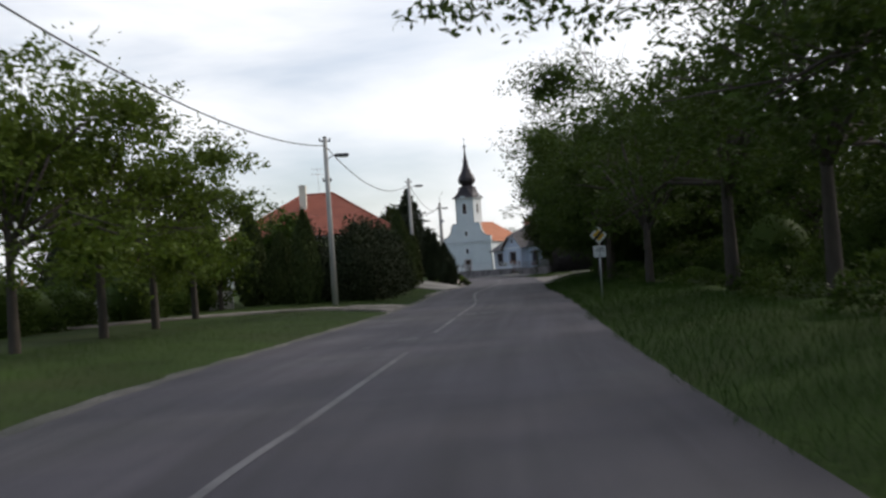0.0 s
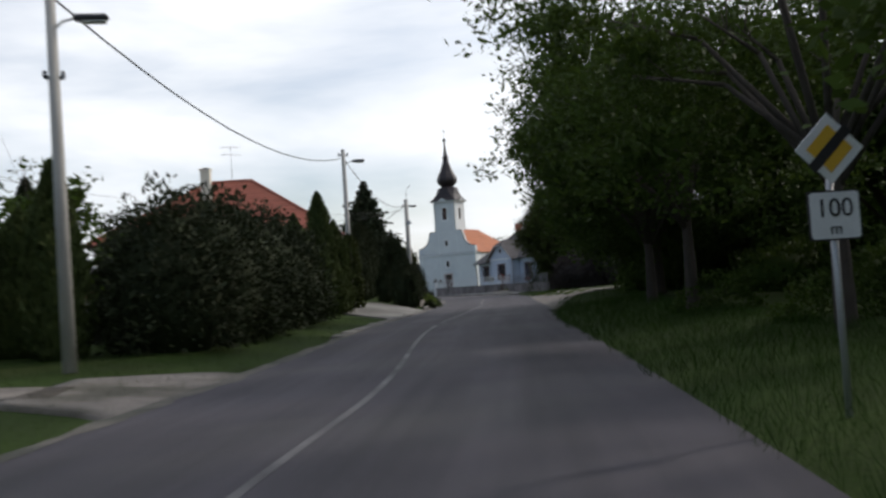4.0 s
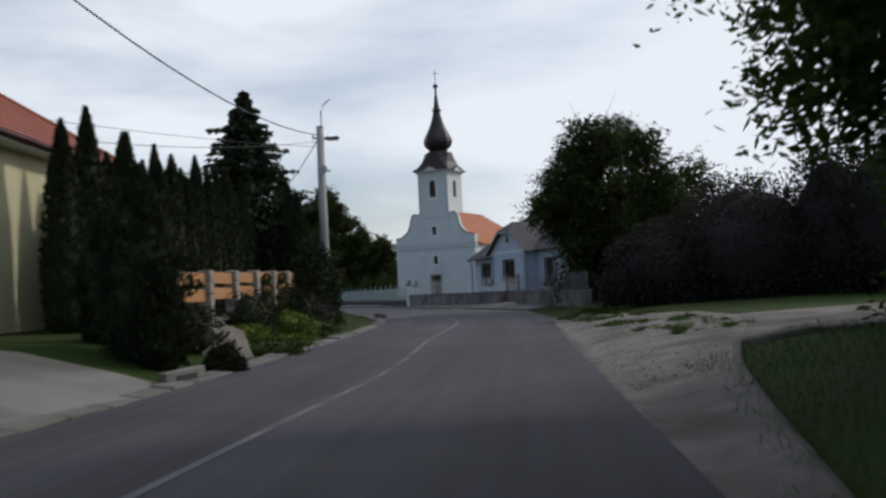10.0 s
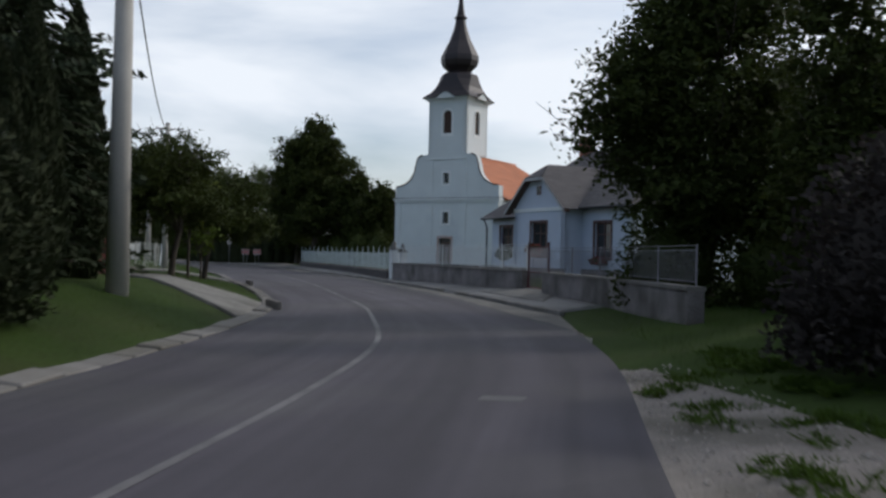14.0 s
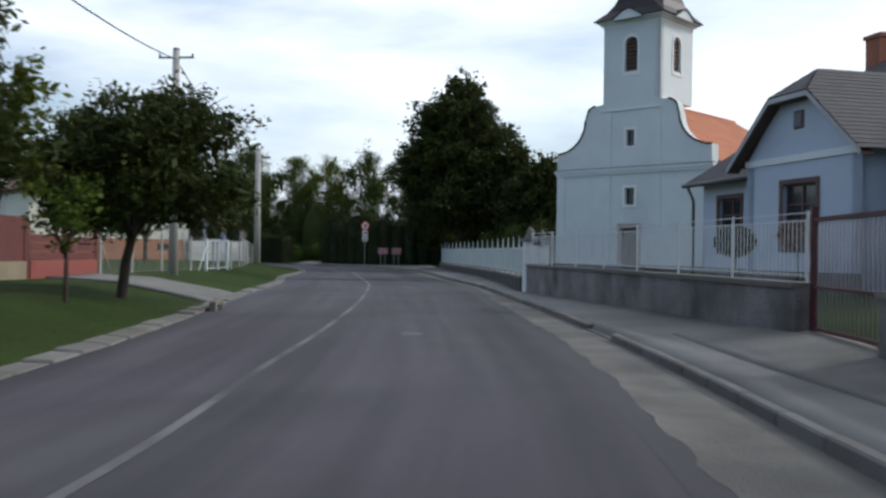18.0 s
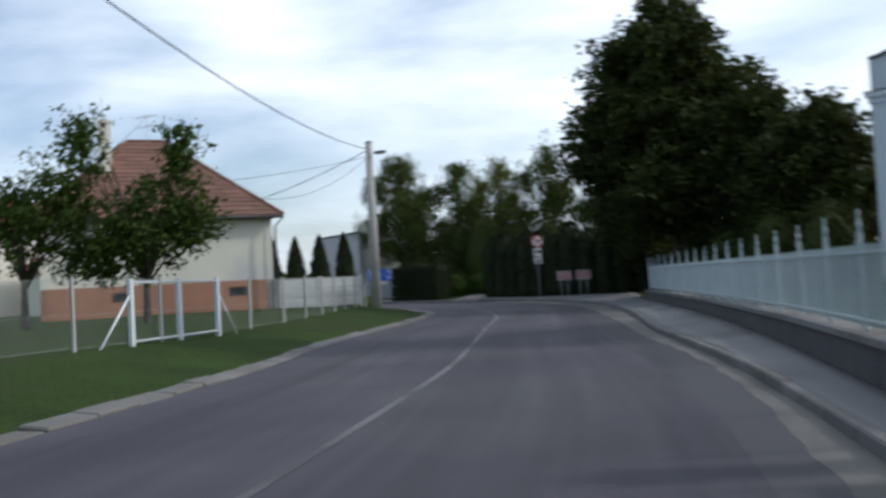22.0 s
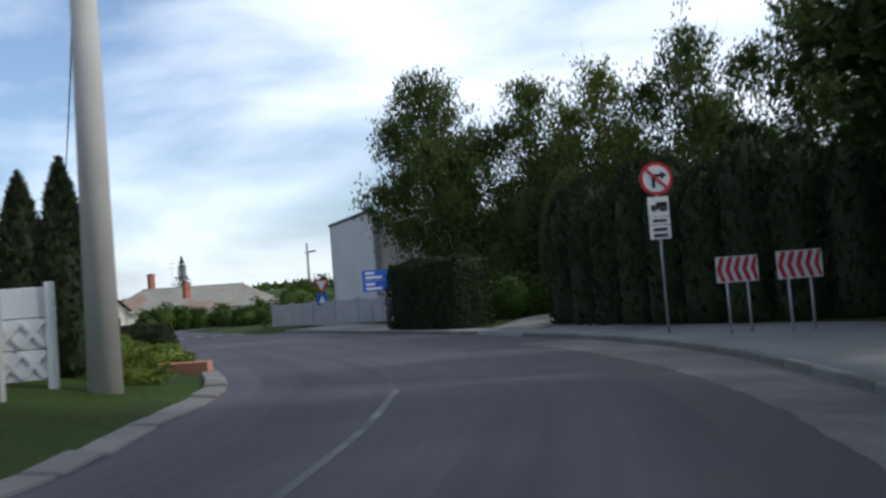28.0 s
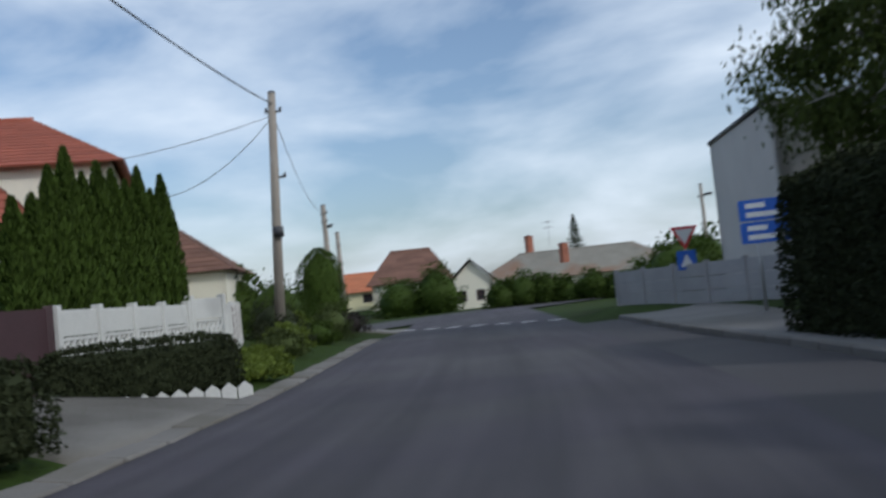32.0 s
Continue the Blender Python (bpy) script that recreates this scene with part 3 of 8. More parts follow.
def sprigs(centres, axes, length, width, rng):
    """Small pointed leaves: a bent rhombus for each centre, along its axis."""
    n = len(centres)
    ax = axes / (np.linalg.norm(axes, axis=1)[:, None] + 1e-9)
    side = np.cross(ax, rng.normal(size=(n, 3)))
    side /= np.linalg.norm(side, axis=1)[:, None] + 1e-9
    L = length * rng.uniform(0.6, 1.3, (n, 1))
    W = width * rng.uniform(0.6, 1.3, (n, 1))
    up = np.cross(side, ax)
    v = np.stack([centres - ax * L * 0.5, centres + side * W * 0.5 + up * W * 0.15, centres + ax * L * 0.5, centres - side * W * 0.5 + up * W * 0.15], 1).reshape(-1, 3)
    return v, np.arange(n * 4).reshape(-1, 4)


def ball(n, rng):
    d = rng.normal(size=(n, 3))
    return d / np.linalg.norm(d, axis=1)[:, None]


def crown_points(blobs, clumps, per, spread, rng):
    """Leaf places in clumps over the outer shells of ellipsoids."""
    pts, cl = [], []
    for cx, cy, cz, rx, ry, rz in blobs:
        k = max(4, int(clumps * (rx * ry * rz) ** (2 / 3)))
        d = ball(k, rng) * rng.uniform(0.3, 1.0, (k, 1)) ** 0.7 * rng.uniform(0.82, 1.16, (k, 1))
        c = d * (rx, ry, rz) + (cx, cy, cz)
        cl.append(c)
        s = spread * rng.uniform(0.6, 1.3, (k, 1, 1))
        d = d * (1, 1, 0.5) + ball(k, rng) * 0.5
        d /= np.linalg.norm(d, axis=1)[:, None] + 1e-9
        p = c[:, None, :] + np.clip(rng.normal(size=(k, per, 3)), -1.7, 1.7) * s * (0.62, 0.62, 0.45) + d[:, None, :] * (rng.uniform(-1.4, 1.3, (k, per, 1)) * s)
        pts.append(p.reshape(-1, 3))
    return np.concatenate(pts), np.concatenate(cl)


def limbs(trunk_h, r, targets, lean=(0, 0), n=7):
    bm = bmesh.new()
    pts = [Vector((0, 0, -0.3)), Vector((lean[0] * 0.3, lean[1] * 0.3, trunk_h * 0.45)), Vector((lean[0], lean[1], trunk_h))]
    tube(bm, pts[0], pts[1], r * 1.15, r * 0.9, n, False), tube(bm, pts[1], pts[2], r * 0.9, r * 0.65, n, False)
    for t in targets:
        t = Vector(t)
        mid = pts[2].lerp(t, 0.5) + Vector((0, 0, 0.12 * (t - pts[2]).length))
        start = pts[2].lerp(pts[1], random.uniform(0, 0.5))
        tube(bm, start, mid, r * 0.42, r * 0.26, 6), tube(bm, mid, t, r * 0.26, r * 0.07, 5)
        for _ in range(3):
            e = t + Vector((random.uniform(-1, 1), random.uniform(-1, 1), random.uniform(-0.3, 1))) * (t - mid).length * 0.6
            tube(bm, mid.lerp(t, random.uniform(0.3, 0.8)), e, r * 0.1, r * 0.03, 4)
    return bm


def tree(name, x, y, trunk_h, r, blobs, material, label, category="tree", clumps=26, per=26, spread=0.33, leaf=(0.17, 0.085), seed=1, bark=None, droop=0.0, lean=(0, 0), group="", turn=0.0, core=0.6):
    rng = np.random.default_rng(seed)
    random.seed(seed)
    ob = thing(name, x, y, gz(x, y), turn, label, category, group)
    pts, cl = crown_points(blobs, clumps, per, spread, rng)
    ax = rng.normal(size=pts.shape) * (1, 1, 0.6)
    if droop:
        ax = ax * 0.35 + np.array((0, 0, -droop))
        pts[:, 2] -= rng.exponential(0.35 * droop, len(pts))
    size = np.where(rng.uniform(size=len(pts)) < 0.2, 1.45, 1.0)
    v, q = sprigs(pts, ax, leaf[0] * size[:, None], leaf[1] * size[:, None], rng)
    part("crown", mesh_np("crown", v, q, material), material, ob)
    if core:
        inner = []
        for cx, cy, cz, rx, ry, rz in blobs:
            m = int(125 * core * (rx * ry * rz) ** (2 / 3)) + 20
            inner.append(ball(m, rng) * rng.uniform(0.1, core, (m, 1)) * (rx, ry, rz) + (cx, cy, cz))
        inner = np.concatenate(inner)
        v, q = sprigs(inner, rng.normal(size=inner.shape), min(0.36, leaf[0] * 1.9), min(0.25, leaf[1] * 2.4), rng)
        part("inner_foliage", mesh_np("inner_foliage", v, q, material), material, ob)
    main = cl[:max(8, int(len(cl) * 0.6))]
    picks = main[rng.choice(len(main), min(len(main), 14), replace=False)]
    part("trunk", limbs(trunk_h, r, picks, lean), bark or BARK, ob)
    return ob


def column(name, x, y, h, r, material, label, seed=1, n=2600, pointed=True, parent=None, group="", leaf=(0.2, 0.07)):
    """A columnar evergreen: dense upright sprays over a tapering body."""
    rng = np.random.default_rng(seed)
    ob = thing(name, x, y, gz(x, y) - 0.03, rng.uniform(0, 360), label, "evergreen shrub", group)
    u = rng.uniform(0, 1, n) ** 0.85
    prof = (lambda t: np.clip(0.72 + t * 1.6, 0, 1) * np.clip(1 - t ** 2.4, 0, 1) ** 0.85) if pointed else (lambda t: np.clip(1.15 - t ** 6, 0, 1))
    a = rng.uniform(0, 2 * np.pi, n)
    rr = r * prof(u) * (0.9 + 0.13 * np.sin(a * 5 + u * 9 + seed) + rng.normal(0, 0.06, n))
    if name.startswith("ragged"):
        rr *= (0.86 + 0.3 * np.sin(a * 3 + u * 14 + seed) * np.sin(u * 23 + a) + rng.uniform(0, 0.3, n) ** 2) * rng.uniform(0.72, 1.0, n)
    p = np.column_stack([np.cos(a) * rr, np.sin(a) * rr, u * h + 0.05])
    ax = np.column_stack([np.cos(a) * 0.45, np.sin(a) * 0.45, np.full(n, 1.0)]) + rng.normal(size=(n, 3)) * 0.3
    v, q = sprigs(p, ax, leaf[0] * (0.7 + h * 0.08), leaf[1] * (0.7 + h * 0.08), rng)
    part("sprays", mesh_np("sprays", v, q, material), material, ob)
    zs = np.linspace(0, 1, 10)
    inner = 0.6 if name.startswith("ragged") else 0.8
    part("core", lathe([(max(0.02, r * inner * float(prof(t))), t * h * 0.96) for t in zs], 12), material, ob)
    part("stem", bm_tube((0, 0, -0.15), (0, 0, h * 0.3), r * 0.12, r * 0.08), BARK, ob)
    return ob


def hedge(name, a, b, width, h, material, label, seed=1, density=260, leaf=(0.11, 0.06), z=None, bulge=0.05):
    """A clipped hedge between two ground points."""
    rng = np.random.default_rng(seed)
    a, b = np.array(a, float), np.array(b, float)
    L = float(np.linalg.norm(b - a))
    ob = thing(name, *((a + b) / 2), (gz(*((a + b) / 2)) if z is None else z) - 0.05, math.degrees(math.atan2(*(b - a)[::-1])), label, "hedge")
    hx, hy = L / 2, width / 2
    n = int(density * (2 * L * h + 2 * width * h + L * width))
    face = rng.choice(5, n, p=np.array([L * h, L * h, width * h, width * h, L * width]) / (2 * L * h + 2 * width * h + L * width))
    u, w = rng.uniform(-1, 1, n), rng.uniform(0, 1, n)
    p = np.zeros((n, 3))
    nrm = np.zeros((n, 3))
    for f, (ix, sx) in enumerate(((1, 1), (1, -1), (0, 1), (0, -1))):
        m = face == f
        p[m, ix] = sx * (hy if ix else hx)
        p[m, 1 - ix] = u[m] * (hx if ix else hy)
        p[m, 2] = w[m] * h
        nrm[m, ix] = sx
    m = face == 4
    p[m] = np.column_stack([u[m] * hx, (w[m] * 2 - 1) * hy, np.full(m.sum(), h)])
    nrm[m, 2] = 1
    top = np.clip(p[:, 2] / h, 0, 1) ** 4
    p[:, 0] -= np.sign(p[:, 0]) * top * np.clip(np.abs(p[:, 0]) - hx + 0.3, 0, 1) * 0.7
    p[:, 1] *= 1 - 0.16 * top
    p[:, 2] += np.where(nrm[:, 2] > 0, 0.06 * np.sin(p[:, 0] * 1.7 + seed) - 0.12 * (np.abs(p[:, 0]) / hx) ** 6, 0)
    p += nrm * (rng.normal(0, 0.03, n) + bulge * np.sin(p[:, 0] * 2.1 + seed) * np.cos(p[:, 2] * 2.7))[:, None]
    ax = nrm * 0.6 + rng.normal(size=(n, 3)) * 0.7 + (0, 0, 0.3)
    v, q = sprigs(p, ax, leaf[0], leaf[1], rng)
    part("leaves", mesh_np("leaves", v, q, material), material, ob)
    part("inner_growth", bm_box(-hx + 0.1, hx - 0.1, -hy * 0.82 + 0.03, hy * 0.82 - 0.03, 0, h - 0.07, bevel=0.1), material, ob)
    return ob


def shrub(name, x, y, r, h, material, label, seed=1, n=1500, leaf=(0.12, 0.06), category="shrub", flat=0.0, core=True, tight=1.0):
    """A rounded bush of many clumps."""
    rng = np.random.default_rng(seed)
    ob = thing(name, x, y, gz(x, y) - 0.02, rng.uniform(0, 360), label, category)
    k = max(10, n // 34)
    c = ball(k, rng)
    c[:, 2] = np.abs(c[:, 2]) * 1.0
    c = c * rng.uniform(0.72, 1.0, (k, 1)) * (r, r, h)
    p = (c[:, None, :] + np.clip(rng.normal(size=(k, n // k, 3)), -1.5, 1.2) * (r * 0.16 * tight, r * 0.16 * tight, h * 0.1 * tight)).reshape(-1, 3)
    p[:, 2] = np.abs(p[:, 2])
    ax = p / (r, r, h) * (1, 1, 1 - flat) + rng.normal(size=p.shape) * 0.6
    v, q = sprigs(p, ax, leaf[0], leaf[1], rng)
    part("leaves", mesh_np("leaves", v, q, material), material, ob)
    if core:
        part("inner_growth", lathe([(r * 0.5, 0.0), (r * 0.74, h * 0.3), (r * 0.62, h * 0.58), (r * 0.36, h * 0.76), (r * 0.08, h * 0.85)], 12), material, ob)
    return ob


def spruce(name, x, y, h, r, label, seed=1, n=9000):
    rng = np.random.default_rng(seed)
    ob = thing(name, x, y, gz(x, y), 0, label, "spruce tree")
    levels = int(h * 4.2)
    pts, axs = [], []
    bm = bmesh.new()
    tube(bm, (0, 0, -0.2), (0, 0, h * 0.98), 0.16, 0.02, 7)
    for i in range(levels):
        t = i / levels
        z = 0.8 + t * (h - 1.0)
        R = min(3.3, r * (1 - t) ** (0.7 if t < 0.55 else 0.95) * (1.0 if t < 0.55 else 1.22)) * rng.uniform(0.68, 1.16) + 0.05
        arms = 9 if t < 0.8 else 6
        for k in range(arms):
            a = 2 * np.pi * (k + rng.uniform(-0.3, 0.3)) / arms + i * 0.7
            LEN = R * rng.uniform(0.62, 1.2)
            m = max(6, int(n / levels / arms))
            s = rng.uniform(0.15, 1, m)
            sag = -0.28 * LEN * s ** 1.5 + 0.12 * LEN * s ** 4
            lat = rng.normal(0, 0.13 * LEN, m) * (1.15 - s)
            pts.append(np.column_stack([np.cos(a) * s * LEN - np.sin(a) * lat, np.sin(a) * s * LEN + np.cos(a) * lat, z + sag + rng.normal(0, 0.04, m) - np.abs(lat) * 0.3]))
            axs.append(np.column_stack([np.cos(a) * np.ones(m), np.sin(a) * np.ones(m), -0.5 + rng.normal(0, 0.4, m)]) + rng.normal(size=(m, 3)) * 0.35)
            tube(bm, (0, 0, z), (np.cos(a) * LEN * 0.8, np.sin(a) * LEN * 0.8, z - 0.18 * LEN), 0.025, 0.008, 4)
    v, q = sprigs(np.concatenate(pts), np.concatenate(axs), 0.3, 0.11, rng)
    part("needles", mesh_np("needles", v, q, SPRUCE), SPRUCE, ob)
    part("trunk", bm, BARK, ob)
    return ob


def grass_field(name, a, b, count, h, seed, material=None):
    """Blades strewn over a strip between two lines."""
    rng = np.random.default_rng(seed)
    n = 200
    A, B = even(a, n), even(b, n)
    t, s = rng.uniform(0, n - 1.001, count), rng.uniform(0, 1, count)
    i = t.astype(int)
    f = (t - i)[:, None]
    p = (A[i] * (1 - f) + A[i + 1] * f) * (1 - s[:, None]) + (B[i] * (1 - f) + B[i + 1] * f) * s[:, None]
    z = heights(p)
    H = h * rng.uniform(0.4, 1.3, (count, 1))
    c = np.column_stack([p, z]) + np.column_stack([np.zeros((count, 2)), H * 0.45])
    ax = np.column_stack([rng.normal(0, 0.45, (count, 2)), np.ones(count)])
    v, q = sprigs(c, ax, 1.0, 0.022, rng)
    cc = np.repeat(c, 4, 0)
    v = cc + (v - cc) * np.repeat(np.column_stack([H, H, H]), 4, 0)
    return tagged(new(name, mesh_np(name, v, q, material or BLADE)), "rough grass blades on the verge", "grass", kind="stuff")

# ---- poles, lamps and wires ----


def street_lamp_head(parent, z, turn, reach=0.75, drop=0.0):
    arm = part("lamp_arm", bm_path([(0, 0, z - 0.25), (reach * 0.5, 0, z - 0.05), (reach, 0, z)], 0.025), METAL, parent)
    arm.rotation_euler = (0, 0, radians(turn))
    bm = bmesh.new()
    box(bm, reach - 0.05, reach + 0.6, -0.12, 0.12, z - 0.06, z + 0.07, bevel=0.05)
    head = part("lamp_head", bm, DARKMETAL, arm, "dark grey lamp head")
    part("lamp_glass", bm_box(reach + 0.1, reach + 0.55, -0.09, 0.09, z - 0.1, z - 0.06, bevel=0.015), LAMPGLASS, head)
    return arm


def utility_pole(x, y, top, material, label, r=(0.16, 0.11), lamp=None, bracket=(), turn=0.0, lean=0.0):
    z0 = gz(x, y)
    ob = thing("utility_pole", x, y, z0, 0, label, "utility pole", "poles along the street")
    h = top - z0
    lean, off = (0.0, lean) if isinstance(lean, tuple) else (lean, (0.0, 0.0))
    part("shaft", bm_tube((-off[0], -off[1], -0.4), (lean, 0, h), r[0], r[1], 14), material, ob)
    part("pole_cap", bm_tube((lean, 0, h), (lean, 0, h + 0.06), r[1] * 1.1, r[1] * 0.9, 14), DARKMETAL, ob)
    for hz, ln in bracket:
        bm = bmesh.new()
        box(bm, -ln / 2, ln / 2, -0.03, 0.03, -0.03, 0.03, Matrix.Translation((lean * hz / h, 0, hz)) @ Matrix.Rotation(radians(turn), 4, "Z"))
        cross = part("crossarm", bm, DARKMETAL, ob)
        for s in (-1, 1):
            p = Matrix.Rotation(radians(turn), 4, "Z") @ Vector((s * ln * 0.46, 0, 0)) + Vector((lean * hz / h, 0, hz))
            ins = lathe([(0.03, 0), (0.05, 0.04), (0.03, 0.07), (0.045, 0.1), (0.02, 0.14)], 8)
            bmesh.ops.translate(ins, verts=ins.verts, vec=p)
            part("insulator", ins, DARKMETAL, cross)
    if lamp:
        street_lamp_head(ob, lamp[0] - z0, lamp[1], lamp[2] if len(lamp) > 2 else 0.75)
    return ob


def cable(name, p, q, sag, r=0.014, label="thin black overhead cable between poles"):
    p, q = Vector(p), Vector(q)
    pts = [p.lerp(q, t) - Vector((0, 0, sag * 4 * t * (1 - t))) for t in np.linspace(0, 1, 15)]
    return tagged(new(name, bm_mesh(bm_path(pts, r, 5), name, CABLE)), label, "cable", "overhead cables")


def bm_mesh(bm, name, material):
    me = bpy.data.meshes.new(name)
    bm.to_mesh(me)
    bm.free()
    me.materials.append(material)
    return me


P = {"p0": (-8.9, 9.0, 7.6), "p1": (-5.6, 42.5, 7.75), "p2": (-2.65, 72.7, 8.7), "p3": (-0.05, 104.8, 8.95), "p4": (-10.3, 136.4, 8.45), "p5": (-23.5, 169.1, 8.7), "p6": (-51.3, 184.6, 8.2)}
utility_pole(*P["p0"], POLE_W, "weathered wooden utility pole on the verge", bracket=((7.0, 0.6),))
utility_pole(*P["p1"], POLE_C, "slim grey concrete utility pole with street lamp", (0.14, 0.09), (6.95, 10, 0.45), ((7.4, 0.5), (5.6, 0.35)), 20)
p2_pole = utility_pole(*P["p2"], POLE_C, "slim grey concrete utility pole with street lamp", (0.15, 0.10), (8.15, 10, 0.5), ((8.0, 0.5), (5.3, 0.35)), 20)
p3 = utility_pole(*P["p3"], POLE_C, "stout concrete pole with lamp and round horn speaker", (0.24, 0.16), (8.4, -20, 0.35), ((7.9, 0.7),), 15)
p3h = P["p3"][2] - gz(*P["p3"][:2])
part("antenna_hook", bm_path([(0.05, 0, p3h - 0.4), (0.08, 0, p3h + 0.75), (0.2, 0, p3h + 1.05), (0.5, 0, p3h + 1.3)], 0.025), DARKMETAL, p3)
horn = lathe([(0.05, -0.2), (0.06, 0), (0.1, 0.12), (0.2, 0.3), (0.21, 0.31)], 16)
bmesh.ops.transform(horn, matrix=Matrix.Translation((0.3, -0.2, p3h - 2.0)) @ Matrix.Rotation(radians(90), 4, "X") @ Matrix.Rotation(radians(-30), 4, "Y"), verts=horn.verts)
part("horn_speaker", horn, METAL, p3, "pale grey loudspeaker horn")
utility_pole(*P["p4"], POLE_C, "tall grey concrete utility pole behind the tree", (0.17, 0.12), None, ((7.75, 1.3),), 10)
utility_pole(*P["p5"], POLE_C, "thick round concrete pole at the bend with street lamp", (0.27, 0.18), (8.15, 5, 0.35), ((6.6, 0.5),), 10)
utility_pole(*P["p6"], POLE_W, "tall slim pole with a dark cable box", (0.17, 0.12), None, ((7.3, 0.5), (5.2, 0.4)), 60, (0.19, 0.41))
utility_pole(-69.6, 217.8, 6.7, POLE_W, "distant wooden pole with lamp beyond the grey fence", (0.14, 0.1), (6.0, 0, 0.4), ((6.0, 0.6),))
utility_pole(-75.3, 193.9, 7.3, POLE_W, "distant dark pole with crossarms and lamp", (0.2, 0.14), (6.0, 0, 0.6), ((6.9, 1.2), (6.4, 1.0)))
utility_pole(-84.5, 197.8, 6.4, POLE_W, "distant short pole beside the junction", (0.22, 0.14), None, ((5.6, 0.8),))
part("cable_box", bm_tube((0.06, -0.22, 3.3), (0.06, -0.22, 3.62), 0.17, 0.17, 10), DARKMETAL, bpy.data.objects["utility_pole.006"])
names = ["p0", "p1", "p2", "p3", "p4", "p5", "p6"]
for a, b, s in zip(names[:-1], names[1:], (1.1, 1.2, 1.1, 1.0, 0.8, 0.7)):
    cable("overhead_cable", Vector(P[a]) - Vector((0, 0, 0.35)), Vector(P[b]) - Vector((0, 0, 0.35)), s, 0.022)
for q, s in (((-9.0, 86.0, 6.5), 0.6),):
    cable("overhead_cable", Vector(P["p3"]) - Vector((0, 0, 0.6)), q, s, 0.012)
for q in ((-27.5, 164.5, 6.0), (-44.0, 165.0, 8.5)):
    cable("overhead_cable", Vector(P["p5"]) - Vector((0, 0, 0.7)), q, 0.8, 0.012)
for q in ((-55.5, 180.2, 5.6), (-75.3, 193.9, 7.0), (-62.0, 172.0, 8.0)):
    cable("overhead_cable", Vector(P["p6"]) - Vector((0, 0, 0.7)), q, 0.9, 0.012)
cable("overhead_cable", Vector(P["p3"]) - Vector((0, 0, 0.9)), (-22, 62, 8.5), 1.2, 0.010)

# ---- buildings ----


def wall(parent, a, b, z0, z1, openings, material, name="wall", thick=0.35, label=""):
    """An upright wall from a to b, facing right of that way, with openings (along, width, low, high) right through it. Returns its matrix."""
    a, b = Vector((*a, 0)), Vector((*b, 0))
    L = (b - a).length
    ang = math.atan2(b.y - a.y, b.x - a.x)
    m = Matrix.Translation((a.x, a.y, z0)) @ Matrix.Rotation(ang, 4, "Z")
    xs = sorted({0, L, *[o[0] for o in openings], *[o[0] + o[1] for o in openings]})
    bm = bmesh.new()
    H = z1 - z0
    for x0, x1 in zip(xs, xs[1:]):
        hole = sorted((o[2], o[3]) for o in openings if o[0] <= x0 + 1e-6 and o[0] + o[1] >= x1 - 1e-6)
        z = 0.0
        for lo, hi in hole:
            if lo > z + 1e-4:
                box(bm, x0, x1, 0, thick, z, lo)
            z = hi
        if H > z + 1e-4:
            box(bm, x0, x1, 0, thick, z, H)
    bmesh.ops.remove_doubles(bm, verts=bm.verts, dist=0.0005)
    ob = part(name, bm, material, parent, label)
    ob.matrix_basis = parent.matrix_world.inverted() @ m
    return ob, m


def window(parent, m, x, w, lo, hi, frame_mat=None, surround=None, arch=False, bars=True, depth=0.12, sill=None):
    """A casement set back in its opening: frame, panes, mullion, sill and, where given, a raised surround."""
    frame_mat = frame_mat or WINFRAME
    inv = parent.matrix_world.inverted() @ m
    bm = bmesh.new()
    t = 0.07
    for b in ((x, x + w, lo, lo + t), (x, x + w, hi - t, hi), (x, x + t, lo + t, hi - t), (x + w - t, x + w, lo + t, hi - t)):
        box(bm, b[0], b[1], depth, depth + 0.07, b[2], b[3])
    fr = part("window", bm, frame_mat, parent)
    fr.matrix_basis = inv
    part("pane", bm_box(x + t, x + w - t, depth + 0.03, depth + 0.05, lo + t, hi - t), GLASS, fr)
    if bars:
        part("mullion", bm_box(x + w / 2 - 0.035, x + w / 2 + 0.035, depth - 0.01, depth + 0.028, lo + t, hi - t), frame_mat, fr)
        part("transom", bm_box(x + t, x + w - t, depth - 0.006, depth + 0.026, lo + (hi - lo) * 0.66, lo + (hi - lo) * 0.66 + 0.05), frame_mat, fr)
    if surround:
        bm = bmesh.new()
        s = 0.12
        for b in ((x - s, x + w + s, hi, hi + s), (x - s, x, lo - s, hi), (x + w, x + w + s, lo - s, hi), (x, x + w, lo - s, lo)):
            box(bm, b[0], b[1], -0.03, 0.02, b[2], b[3])
        part("surround", bm, surround, fr)
    if sill:
        part("sill", bm_box(x - 0.06, x + w + 0.06, -0.1, depth, lo - 0.06, lo - 0.004, bevel=0.01), sill, fr)
    return fr


